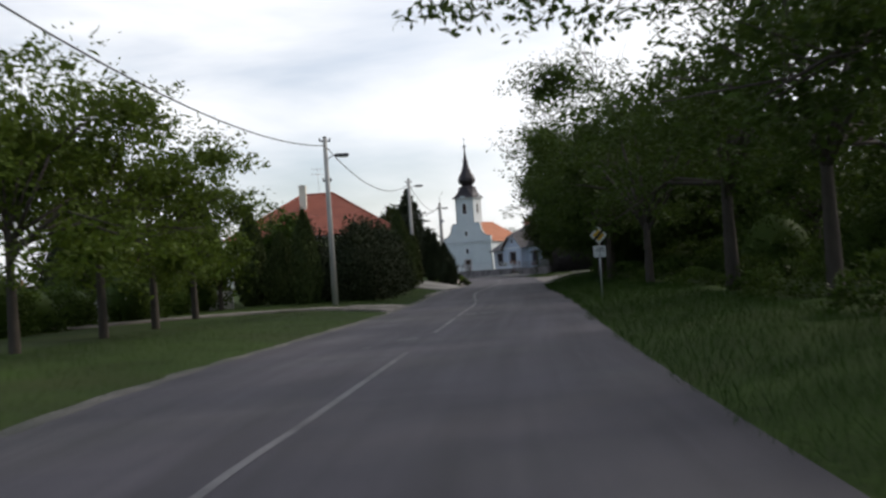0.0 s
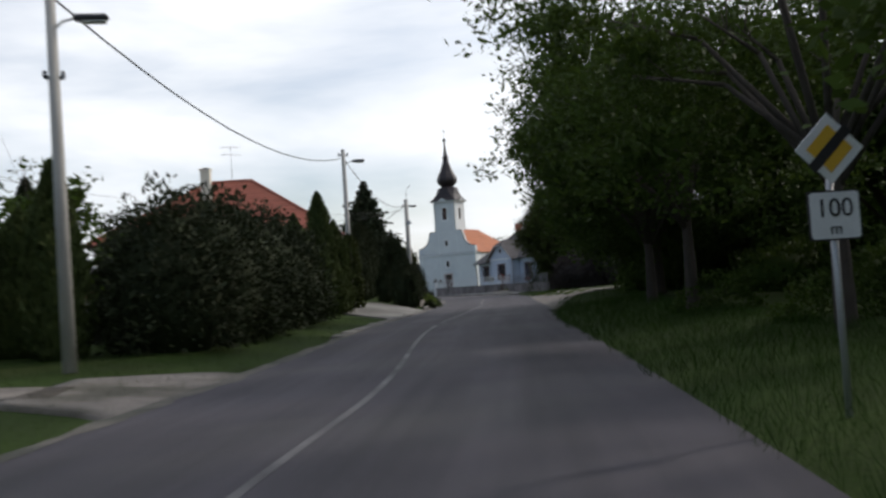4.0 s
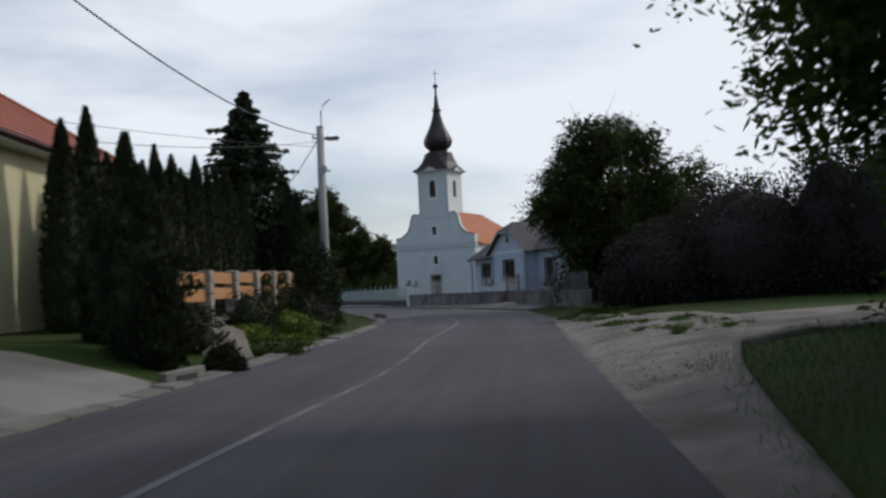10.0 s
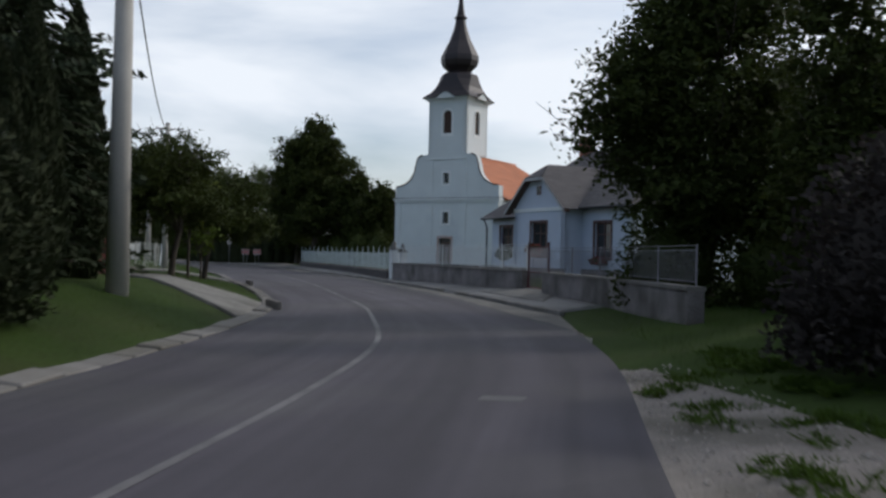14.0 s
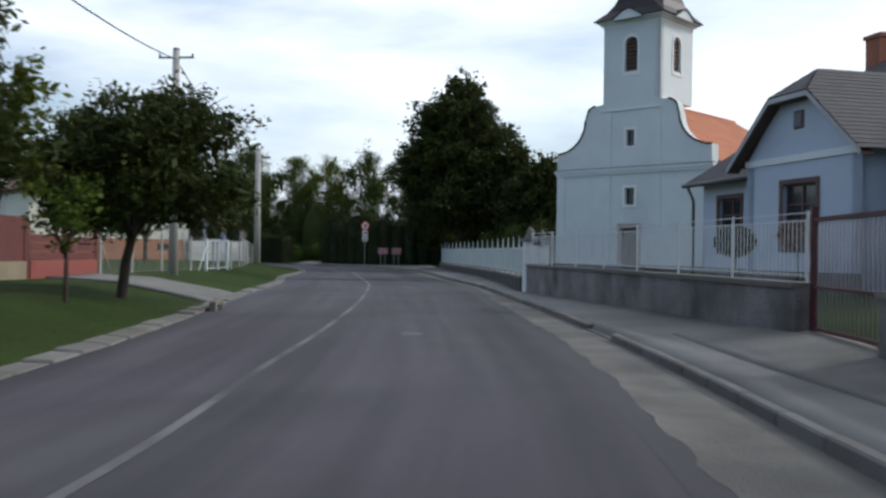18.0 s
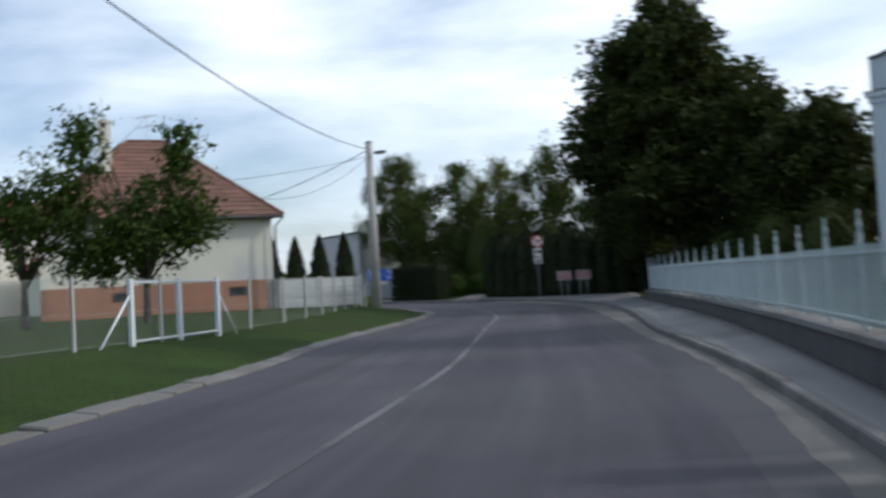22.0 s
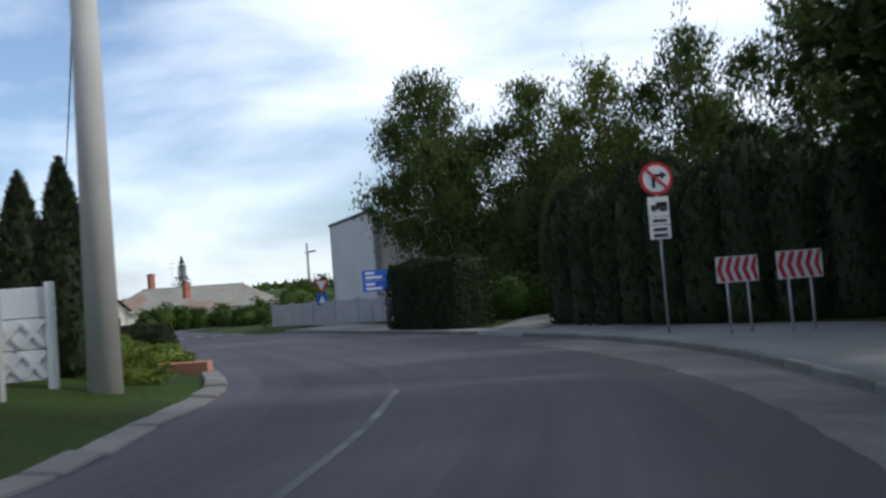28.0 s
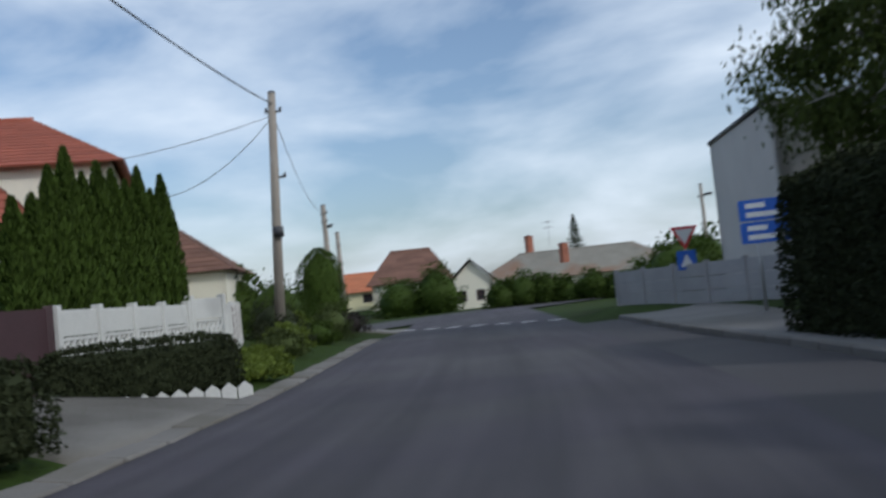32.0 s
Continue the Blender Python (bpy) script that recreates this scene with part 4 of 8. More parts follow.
def roof_slope(bm, e0, e1, r0, r1, course=0.36, lap=0.03, thick=0.035):
    """One slope laid in overlapping courses, from the eave e0-e1 up to the ridge r0-r1."""
    e0, e1, r0, r1 = map(Vector, (e0, e1, r0, r1))
    up = ((r0 + r1) / 2 - (e0 + e1) / 2)
    n = max(3, int(up.length / course))
    nrm = (e1 - e0).cross(up).normalized()
    if nrm.z < 0:
        nrm = -nrm
    for i in range(n):
        s, t = i / n, (i + 1.12) / n
        t = min(t, 1.0)
        a, b = e0.lerp(r0, s) + nrm * (thick + lap), e1.lerp(r1, s) + nrm * (thick + lap)
        c, d = e1.lerp(r1, t) + nrm * thick, e0.lerp(r0, t) + nrm * thick
        k = max(1, int((b - a).length / (3.0 * course)))
        for j in range(k):
            f, g = j / k, (j + 1) / k
            w = [a.lerp(b, f), a.lerp(b, g), d.lerp(c, g), d.lerp(c, f)]
            lo = [p - nrm * (thick + lap) for p in w[:2]]
            v = [bm.verts.new(p) for p in w + lo]
            bm.faces.new(v[:4]), bm.faces.new((v[4], v[5], v[1], v[0]))


def roof(parent, slopes, material, name="roof", label="", course=0.36, lap=0.03):
    bm = bmesh.new()
    for s in slopes:
        roof_slope(bm, *s, course, lap)
    for e0, e1, r0, r1 in slopes:
        vs = [bm.verts.new(Vector(p)) for p in (e0, e1, r1, r0)]
        if (Vector(r1) - Vector(r0)).length < 0.01:
            bm.faces.new((vs[0], vs[1], vs[2]))
        else:
            bm.faces.new(vs)
    bmesh.ops.recalc_face_normals(bm, faces=bm.faces)
    many = len(bm.faces) > 200
    ob = part(name, bm, material, parent, label)
    if many:
        tagged(ob, kind="stuff")
    ob.matrix_basis = parent.matrix_world.inverted()
    return ob


def ridge_caps(parent, lines, material):
    for a, b in lines:
        ob = part("ridge_cap", bm_path([Vector(a).lerp(Vector(b), t) + Vector((0, 0, 0.05)) for t in np.linspace(0, 1, 12)], 0.1, 8), material, parent)
        ob.matrix_basis = parent.matrix_world.inverted()


def chimney(parent, x, y, z0, z1, s=0.45, material=None, turn=0.0):
    bm = bmesh.new()
    m = Matrix.Translation((x, y, 0)) @ Matrix.Rotation(radians(turn), 4, "Z")
    box(bm, -s / 2, s / 2, -s / 2, s / 2, z0, z1, m)
    box(bm, -s / 2 - 0.06, s / 2 + 0.06, -s / 2 - 0.06, s / 2 + 0.06, z1, z1 + 0.12, m)
    ob = part("chimney", bm, material or BRICK, parent)
    ob.matrix_basis = parent.matrix_world.inverted()
    part("chimney_flue", bm_box(-s * 0.25, s * 0.25, -s * 0.25, s * 0.25, z1 + 0.12, z1 + 0.2, m), DARKMETAL, ob)
    return ob


def aerial(x, y, z0, z1, turn=0.0):
    ob = thing("tv_aerial", x, y, z0, turn, "thin television aerial on the roof", "aerial")
    h = z1 - z0
    part("mast", bm_tube((0, 0, 0), (0, 0, h), 0.02, 0.018, 6), METAL, ob)
    for k, z in enumerate((h - 0.1, h - 0.6)):
        bm = bmesh.new()
        tube(bm, (-0.7, 0, z), (0.7, 0, z), 0.012, 0.012, 5)
        for i in range(6):
            tube(bm, (-0.6 + i * 0.24, -0.3, z), (-0.6 + i * 0.24, 0.3, z), 0.008, 0.008, 4)
        part("aerial_boom", bm, METAL, ob)
    return ob


def gutter(parent, a, b, r=0.07, material=None):
    ob = part("gutter", bm_path([Vector(a), Vector(b)], r, 8), material or DARKMETAL, parent)
    ob.matrix_basis = parent.matrix_world.inverted()
    return ob


def downpipe(parent, top, z0, material=None, kick=(0, 0)):
    t = Vector(top)
    b = Vector((t.x + kick[0], t.y + kick[1], t.z - 0.45))
    ob = part("downpipe", bm_path([t, b, Vector((b.x, b.y, z0))], 0.05, 8), material or DARKMETAL, parent)
    ob.matrix_basis = parent.matrix_world.inverted()
    return ob


# church: own frame, x along the front, y into the nave
CH = thing("church", 4.5, 154.0, 0.55, -27.8, "small white village church with onion-domed tower", "church")
CHW, CHC, TW = 4.42, 5.05, 1.62           # half front, cornice height, half tower


def pierced(parent, name, outline, holes, material, depth=0.6):
    """A front wall of a given outline with openings cut by a boolean."""
    ob = part(name, prism(bmesh.new(), outline, depth), material, parent)
    cut = bmesh.new()
    for x0, x1, z0, z1, arch in holes:
        if arch:
            pts = [(x0, z0), (x1, z0), (x1, z1)] + [((x0 + x1) / 2 + (x1 - x0) / 2 * math.cos(a), z1 + (x1 - x0) / 2 * math.sin(a)) for a in np.linspace(0.25, math.pi - 0.25, 7)] + [(x0, z1)]
            prism(cut, pts, 2.0, Matrix.Translation((0, -1, 0)))
        else:
            box(cut, x0, x1, -1, 1, z0, z1)
    bmesh.ops.recalc_face_normals(cut, faces=cut.faces)
    tool = new("tool", bm_mesh(cut, "tool", material))
    tool.matrix_world = parent.matrix_world
    mod = ob.modifiers.new("cut", "BOOLEAN")
    mod.object, mod.operation, mod.solver = tool, "DIFFERENCE", "EXACT"
    bpy.context.view_layer.update()
    me = bpy.data.meshes.new_from_object(ob.evaluated_get(bpy.context.evaluated_depsgraph_get()))
    ob.modifiers.clear()
    ob.data = me
    bpy.data.objects.remove(tool)
    return ob


def swoop(s):
    """A hollow curve from the front's corner up to a rounded shoulder beside the tower."""
    hollow = [(s * (CHW - 1.72 * math.sin(t)), CHC + 1.0 + 1.62 * (1 - math.cos(t))) for t in np.linspace(0, math.pi / 2, 10)]
    shoulder = [(s * (2.08 + 0.55 * math.cos(t)), CHC + 2.72 + 0.62 * math.sin(t)) for t in np.linspace(0, math.pi / 2, 7)]
    return hollow + shoulder


front = [(-CHW, 0), (CHW, 0)] + swoop(1) + [(TW, CHC + 3.42), (-TW, CHC + 3.42)] + swoop(-1)[::-1]
holes = [(-0.52, 0.52, 0.05, 2.2, False), (-0.27, 0.27, 3.3, 4.15, False), (-0.24, 0.24, 6.25, 7.05, False)]
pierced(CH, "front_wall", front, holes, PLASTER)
bm = bmesh.new()
box(bm, -CHW + 0.02, CHW - 0.02, 0.6, 15, 0, CHC)
# The nave takes the brighter plaster, its sunlit side put into the colour.
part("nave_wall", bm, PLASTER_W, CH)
TB, TT = CHC + 3.4, 12.55                 # tower walls
for side in range(4):
    m = Matrix.Rotation(side * math.pi / 2, 4, "Z") @ Matrix.Translation((0, -TW, 0))
    # Only the sunward tower side is brighter: sunlight put into the colour.
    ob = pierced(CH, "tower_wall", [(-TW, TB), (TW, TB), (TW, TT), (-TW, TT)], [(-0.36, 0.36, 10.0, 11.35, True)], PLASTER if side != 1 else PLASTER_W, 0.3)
    ob.matrix_basis = Matrix.Translation((0, TW + 0.001, 0)) @ m
    sur = bmesh.new()
    for b in ((-0.5, -0.36, 9.9, 11.4), (0.36, 0.5, 9.9, 11.4), (-0.5, 0.5, 9.78, 9.92)):
        box(sur, b[0], b[1], -0.035, 0.02, b[2], b[3])
    arc = [(0.36 * math.cos(a), 11.36 + 0.36 * math.sin(a)) for a in np.linspace(0, math.pi, 9)]
    out = [(0.5 * math.cos(a), 11.36 + 0.52 * math.sin(a)) for a in np.linspace(math.pi, 0, 9)]
    prism(sur, arc + out, 0.055, Matrix.Translation((0, -0.035, 0)))
    s = part("belfry_surround", sur, TRIMWHITE, CH)
    s.matrix_basis = ob.matrix_basis
    lou = bmesh.new()
    for i in range(8):
        box(lou, -0.35, 0.35, 0.1, 0.2, 10.02 + i * 0.2, 10.14 + i * 0.2, Matrix.Rotation(0, 4, "X"))
    box(lou, -0.36, 0.36, 0.2, 0.24, 10, 11.75)
    l = part("louvre", lou, DARKWOOD, CH)
    l.matrix_basis = ob.matrix_basis
    brow = [(x, TT + 0.07 + 0.4 * math.cos(x / 0.85 * math.pi / 2) ** 1.5) for x in np.linspace(0.85, -0.85, 15)]
    arch_mat = ob.matrix_basis @ Matrix.Translation((0, -0.45, 0))
    part("eyebrow_arch", prism(bmesh.new(), [(-0.85, TT + 0.0), (0.85, TT + 0.0)] + brow[1:-1], 0.75), PLASTER_W, CH).matrix_basis = arch_mat
    lid = [(x, zz + 0.05) for x, zz in brow]
    part("eyebrow_flashing", prism(bmesh.new(), brow[::-1] + lid, 0.9), SHEET, CH).matrix_basis = ob.matrix_basis @ Matrix.Translation((0, -0.52, 0.003))
bm = bmesh.new()
box(bm, -CHW - 0.12, CHW + 0.12, -0.16, 0.5, CHC - 0.02, CHC + 0.12)
box(bm, -CHW - 0.06, CHW + 0.06, -0.09, 0.5, CHC - 0.18, CHC - 0.02)
part("cornice", bm, PLASTER_W, CH)
part("cornice_flashing", bm_box(-CHW - 0.14, CHW + 0.14, -0.18, 0.5, CHC + 0.122, CHC + 0.15), SHEET, CH)
for x in (-TW - 0.12, TW - 0.5, -CHW, CHW - 0.5):
    w = 0.62 if abs(x) < 3 else 0.5
    part("pilaster", bm_box(x, x + w, -0.06, 0.1, 0.3, CHC - 0.19), PLASTER, CH)
for x in (-TW - 0.12, TW - 0.5):
    part("pilaster", bm_box(x, x + 0.62, -0.05, 0.1, CHC + 0.16, TB - 0.45), PLASTER, CH)
part("tower_string_course", bm_box(-TW - 0.1, TW + 0.1, -0.07, 0.05, TB - 0.42, TB - 0.3, bevel=0.02), PLASTER, CH)
for sg in (-1, 1):
    cap = bm_path([Vector((x, -0.02, z + 0.03)) for x, z in swoop(sg)], 0.05, 6)
    part("gable_coping", cap, SHEET, CH)
    pipe = bm_path([Vector((sg * (CHW - 0.02), -0.02, CHC + 0.16)), Vector((sg * (CHW - 0.02), -0.02, CHC + 1.0))], 0.03, 6)
    part("corner_bead", pipe, PLASTER_W, CH)
bm = bmesh.new()
box(bm, -CHW - 0.05, CHW + 0.05, -0.05, 0.5, 0, 0.3)
part("plinth", bm, OLDWALL, CH)
for x0, x1, z0, z1, arch in holes[1:]:
    sur = bmesh.new()
    s = 0.13
    for b in ((x0 - s, x1 + s, z1, z1 + s), (x0 - s, x0, z0 - s, z1), (x1, x1 + s, z0 - s, z1), (x0, x1, z0 - s, z0)):
        box(sur, b[0], b[1], -0.035, 0.02, b[2], b[3])
    w = part("window", sur, TRIMWHITE, CH)
    part("pane", bm_box(x0, x1, 0.2, 0.23, z0, z1), GLASS, w)
sur = bmesh.new()
for b in ((-0.66, 0.66, 2.2, 2.36), (-0.66, -0.52, 0.05, 2.2), (0.52, 0.66, 0.05, 2.2)):
    box(sur, b[0], b[1], -0.05, 0.02, b[2], b[3])
part("door_surround", sur, PINKSTONE, CH, "flaking pinkish door surround")
part("fanlight", bm_box(-0.5, 0.5, 0.22, 0.25, 1.85, 2.2), GLASS, CH)
door = part("door", bm_box(-0.52, 0.52, 0.2, 0.27, 0.0, 1.84), DARKWOOD, CH, "dark wooden double church door")
for x in (-0.26, 0.26):
    part("door_panel", bm_box(x - 0.18, x + 0.18, 0.17, 0.21, 0.3, 1.9, bevel=0.01), DARKWOOD, door)
part("doorstep", bm_box(-0.9, 0.9, -0.6, -0.052, -0.2, 0.1, bevel=0.02), CONCRETE, CH)
bm = bmesh.new()
for k, (e, z) in enumerate(((0.02, TT - 0.25), (0.14, TT - 0.1), (0.26, TT))):
    box(bm, -TW - e, TW + e, -e, 2 * TW + e, z, z + (0.15 if k < 2 else 0.1))
part("tower_cornice", bm, PLASTER_W, CH)


def onion(rings):
    """A dome with a square foot that turns eight-sided: rings of (half width, height, corner cut)."""
    bm = bmesh.new()
    loops = []
    for w, z, c in rings:
        pts = []
        for sx, sy in ((1, 1), (-1, 1), (-1, -1), (1, -1)):
            k = w * (1 - c * 0.586)
            a, b = (sx * w, sy * k), (sx * k, sy * w)
            pts += [a, b] if sx * sy > 0 else [b, a]
        loops.append([bm.verts.new((x, y, z)) for x, y in pts])
    for a, b in zip(loops, loops[1:]):
        for i in range(8):
            bm.faces.new((a[i], a[(i + 1) % 8], b[(i + 1) % 8], b[i]))
    bm.faces.new(loops[0][::-1]), bm.faces.new(loops[-1])
    bmesh.ops.recalc_face_normals(bm, faces=bm.faces)
    return bm


z = TT + 0.1
rings = [(TW + 0.42, 0, 0.02), (TW + 0.3, 0.12, 0.05), (TW + 0.02, 0.4, 0.2), (TW - 0.16, 0.8, 0.5), (TW - 0.25, 1.3, 0.9), (TW - 0.3, 1.6, 1), (TW - 0.42, 1.72, 1), (0.8, 1.85, 1), (0.9, 2.0, 1), (1.2, 2.25, 1),
         (1.34, 2.6, 1), (1.32, 2.95, 1), (1.1, 3.4, 1), (0.82, 3.9, 1), (0.6, 4.45, 1), (0.42, 5.0, 1), (0.34, 5.4, 1), (0.44, 5.5, 1), (0.44, 5.6, 1), (0.3, 5.72, 1), (0.2, 6.3, 1), (0.12, 7.0, 1), (0.07, 7.6, 1)]
sp = part("spire", onion([(w, z + h * 1.13, c) for w, h, c in rings]), SHEET, CH, "dark brown sheet-metal onion spire")
sp.matrix_basis = Matrix.Translation((0, TW, 0))
orb = lathe([(0.03, 0), (0.2, 0.1), (0.27, 0.26), (0.2, 0.42), (0.04, 0.52)], 14)
bmesh.ops.translate(orb, verts=orb.verts, vec=(0, TW, z + 8.5))
part("orb", orb, DARKMETAL, CH)
bm = bmesh.new()
tube(bm, (0, TW, z + 8.95), (0, TW, z + 10.45), 0.035, 0.03, 6), tube(bm, (-0.35, TW, z + 10.05), (0.35, TW, z + 10.05), 0.03, 0.03, 6)
part("cross", bm, DARKMETAL, CH)
bm = bmesh.new()
RZ = CHC + 3.6
e = CHW + 0.3
m = CH.matrix_world
RS = [((e, 0.7, CHC), (e, 15.3, CHC), (0, 0.7, RZ), (0, 11.5, RZ)), ((-e, 0.7, CHC), (-e, 15.3, CHC), (0, 0.7, RZ), (0, 11.5, RZ)), ((-e, 15.3, CHC), (e, 15.3, CHC), (0, 11.5, RZ), (0, 11.5, RZ))]
RS = [[m @ Vector(p) for p in s] for s in RS]
roof(CH, RS, TILE_ORANGE, label="orange clay tile nave roof")
ridge_caps(CH, [(m @ Vector((0, 0.7, RZ)), m @ Vector((0, 11.5, RZ)))], TILE_ORANGE)

# pale blue house beside the church: own frame, x along the street front towards the gate, y inwards
H2 = thing("blue_house", 9.03, 134.28, gz(8.9, 134.0) - 0.05, -60.8, "pale blue village house with gabled front bay", "house")
m2 = H2.matrix_world


def hp(x, y, z):
    return m2 @ Vector((x, y, z))


def wp(m, x, y):
    v = m @ Vector((x, y, 0))
    return (v.x, v.y)


zb = m2.translation.z
# bay front 0..4.7, side wings set back one metre
w1, q1 = wall(H2, wp(m2, 0, 0), wp(m2, 4.7, 0), zb, zb + 3.5, [(1.65, 1.4, 1.15, 2.8)], BLUEWALL)
window(H2, q1, 1.65, 1.4, 1.15, 2.8, surround=WINFRAME)
w2, q2 = wall(H2, wp(m2, -4.1, 1.0), wp(m2, 0, 1.0), zb, zb + 3.35, [(0.95, 1.25, 1.1, 2.7)], BLUEWALL)
window(H2, q2, 0.95, 1.25, 1.1, 2.7, surround=WINFRAME)
w3, q3 = wall(H2, wp(m2, 4.7, 1.0), wp(m2, 8.5, 1.0), zb, zb + 3.6, [(1.0, 1.25, 1.1, 2.75)], BLUEWALL)
window(H2, q3, 1.0, 1.25, 1.1, 2.75, surround=WINFRAME)
wall(H2, wp(m2, 0, 1.0), wp(m2, 0, 0), zb, zb + 3.5, [], BLUEWALL)
wall(H2, wp(m2, 4.7, 0), wp(m2, 4.7, 1.0), zb, zb + 3.5, [], BLUEWALL)
wall(H2, wp(m2, 8.5, 1.0), wp(m2, 8.5, 10.2), zb, zb + 3.6, [], PLASTER_W)
wall(H2, wp(m2, -4.1, 10.2), wp(m2, -4.1, 1.0), zb, zb + 3.35, [], BLUEWALL)
wall(H2, wp(m2, 8.5, 10.2), wp(m2, -4.1, 10.2), zb, zb + 3.35, [], BLUEWALL)
TOP_L, TOP_R, TOP_Z, RG = 1.55, 3.15, 5.02, 5.72
gab = prism(bmesh.new(), [(-0.02, 3.5), (4.72, 3.5), (TOP_R + 0.12, TOP_Z - 0.13), (TOP_L - 0.12, TOP_Z - 0.13)], 0.35)
part("gable_wall", gab, BLUEWALL, H2)
part("string_course", bm_box(-0.04, 4.74, -0.05, 0.1, 3.36, 3.54), PLASTER_W, H2)
gw = part("window", bm_box(2.1, 2.52, -0.03, 0.05, 4.18, 4.66, bevel=0.02), WINFRAME, H2)
part("pane", bm_box(2.17, 2.45, -0.04, -0.031, 4.25, 4.59), GLASS, gw)
for x0, x1, y in ((0.0, 4.7, -0.06), (-4.1, 0.0, 0.94), (4.7, 8.5, 0.94)):
    part("plinth", bm_box(x0 - 0.03, x1 + 0.03, y, y + 0.055, 0, 0.55), OLDWALL, H2)
EZ = 3.38
SL = [((-0.38, -0.4, EZ), (-0.38, 4.0, EZ), (TOP_L, -0.4, TOP_Z), (TOP_L, 4.0, TOP_Z)), ((TOP_L, -0.4, TOP_Z), (TOP_L, 4.0, TOP_Z), (2.35, 0.5, RG), (2.35, 4.0, RG)),
      ((5.08, -0.4, EZ), (5.08, 4.0, EZ), (TOP_R, -0.4, TOP_Z), (TOP_R, 4.0, TOP_Z)), ((TOP_R, -0.4, TOP_Z), (TOP_R, 4.0, TOP_Z), (2.35, 0.5, RG), (2.35, 4.0, RG)),
      ((TOP_L, -0.4, TOP_Z), (TOP_R, -0.4, TOP_Z), (2.35, 0.5, RG), (2.35, 0.5, RG)),
      ((4.7, 0.6, 3.5), (8.9, 0.6, 3.5), (2.35, 5.6, 7.0), (4.9, 5.6, 7.0)), ((8.9, 0.6, 3.5), (8.9, 10.6, 3.5), (4.9, 5.6, 7.0), (4.9, 5.6, 7.0)),
      ((-4.45, 0.5, 3.2), (0.1, 0.5, 3.2), (-1.6, 5.6, 7.0), (2.35, 5.6, 7.0)), ((-4.45, 0.5, 3.2), (-4.45, 10.6, 3.2), (-1.6, 5.6, 7.0), (-1.6, 5.6, 7.0)),
      ((-4.45, 10.6, 3.2), (8.9, 10.6, 3.2), (-1.6, 5.6, 7.0), (4.9, 5.6, 7.0))]
roof(H2, [[hp(*p) for p in s] for s in SL], SLATE, label="dark slate hipped roof", course=0.17, lap=0.012)
for (x0, z0), (x1, z1) in (((-0.4, EZ), (TOP_L, TOP_Z)), ((TOP_R, TOP_Z), (5.1, EZ)), ((TOP_L, TOP_Z), (TOP_R, TOP_Z))):
    part("barge_board", prism(bmesh.new(), [(x0, z0 - 0.13), (x1, z1 - 0.13), (x1, z1 + 0.0), (x0, z0 + 0.0)], 0.035), VERGE, H2).matrix_basis = Matrix.Translation((0, -0.415, 0))
    part("soffit", prism(bmesh.new(), [(x0, z0 - 0.13), (x1, z1 - 0.13), (x1, z1 - 0.1), (x0, z0 - 0.1)], 0.36), DARKWOOD, H2).matrix_basis = Matrix.Translation((0, -0.38, 0))
gutter(H2, hp(-4.45, 0.45, 3.17), hp(-0.1, 0.45, 3.17))
gutter(H2, hp(4.8, 0.55, 3.47), hp(8.9, 0.55, 3.47))
downpipe(H2, hp(-4.25, 0.5, 3.15), zb + 0.1, kick=(0.2, 0.3))
chimney(H2, *hp(-1.7, 5.7, 0).xy, zb + 6.3, zb + 7.75, 0.62, BRICK, -60)
aerial(*hp(5.3, 5.6, 0).xy, zb + 6.6, zb + 8.4)

# cream house with a red hipped roof
HX, HY, HE = -4.5, 80.75, 5.15            # wall corner nearest the road, eave height
H1 = thing("cream_house", HX, HY, gz(HX, HY) - 0.1, 0, "cream rendered house with red tiled hip roof", "house")
zb1 = H1.matrix_world.translation.z
XW, YN = -18.5, 93.4
wz0, wz1 = 2.85 - zb1, 4.35 - zb1
SHUTTER = surface("brown_roller_shutter", (0.2, 0.095, 0.065), 0.6, 0.15, 2.0, 40.0, 0.1)
wA, mA = wall(H1, (HX, HY), (HX, YN), zb1, HE, [(1.0, 1.55, wz0, wz1), (6.0, 1.55, wz0, wz1)], CREAM)
wB, mB = wall(H1, (XW, HY), (HX, HY), zb1, HE, [(4.0, 1.6, wz0, wz1), (9.6, 1.6, wz0, wz1)], CREAM)
for mm, x, w in ((mA, 1.0, 1.55), (mA, 6.0, 1.55), (mB, 4.0, 1.6), (mB, 9.6, 1.6)):
    fr = window(H1, mm, x, w, wz0, wz1, surround=None, sill=CONCRETE)
    part("shutter_box", bm_box(x, x + w, 0.02, 0.12, wz1 - 0.24, wz1 - 0.004), WINFRAME, fr)
    for k in range(16):
        zz = wz0 + 0.08 + k * (wz1 - wz0 - 0.34) / 16
        part("shutter_slat", bm_box(x + 0.07, x + w - 0.07, 0.07, 0.105, zz, zz + 0.066, bevel=0.008), SHUTTER, fr)
wall(H1, (XW, YN), (XW, HY), zb1, HE, [], CREAM)
wall(H1, (HX, YN), (XW, YN), zb1, HE, [], CREAM)
o = 0.55
E1 = [(HX + o, HY - o, HE), (HX + o, YN + o, HE), (XW - o, YN + o, HE), (XW - o, HY - o, HE)]
ra, rb = (-10.1, 87.1, 9.3), (-13.0, 87.1, 9.3)
roof(H1, [(E1[0], E1[1], ra, ra), (E1[2], E1[3], rb, rb), (E1[3], E1[0], rb, ra), (E1[1], E1[2], ra, rb)], TILE_RED, label="red clay tile hip roof")
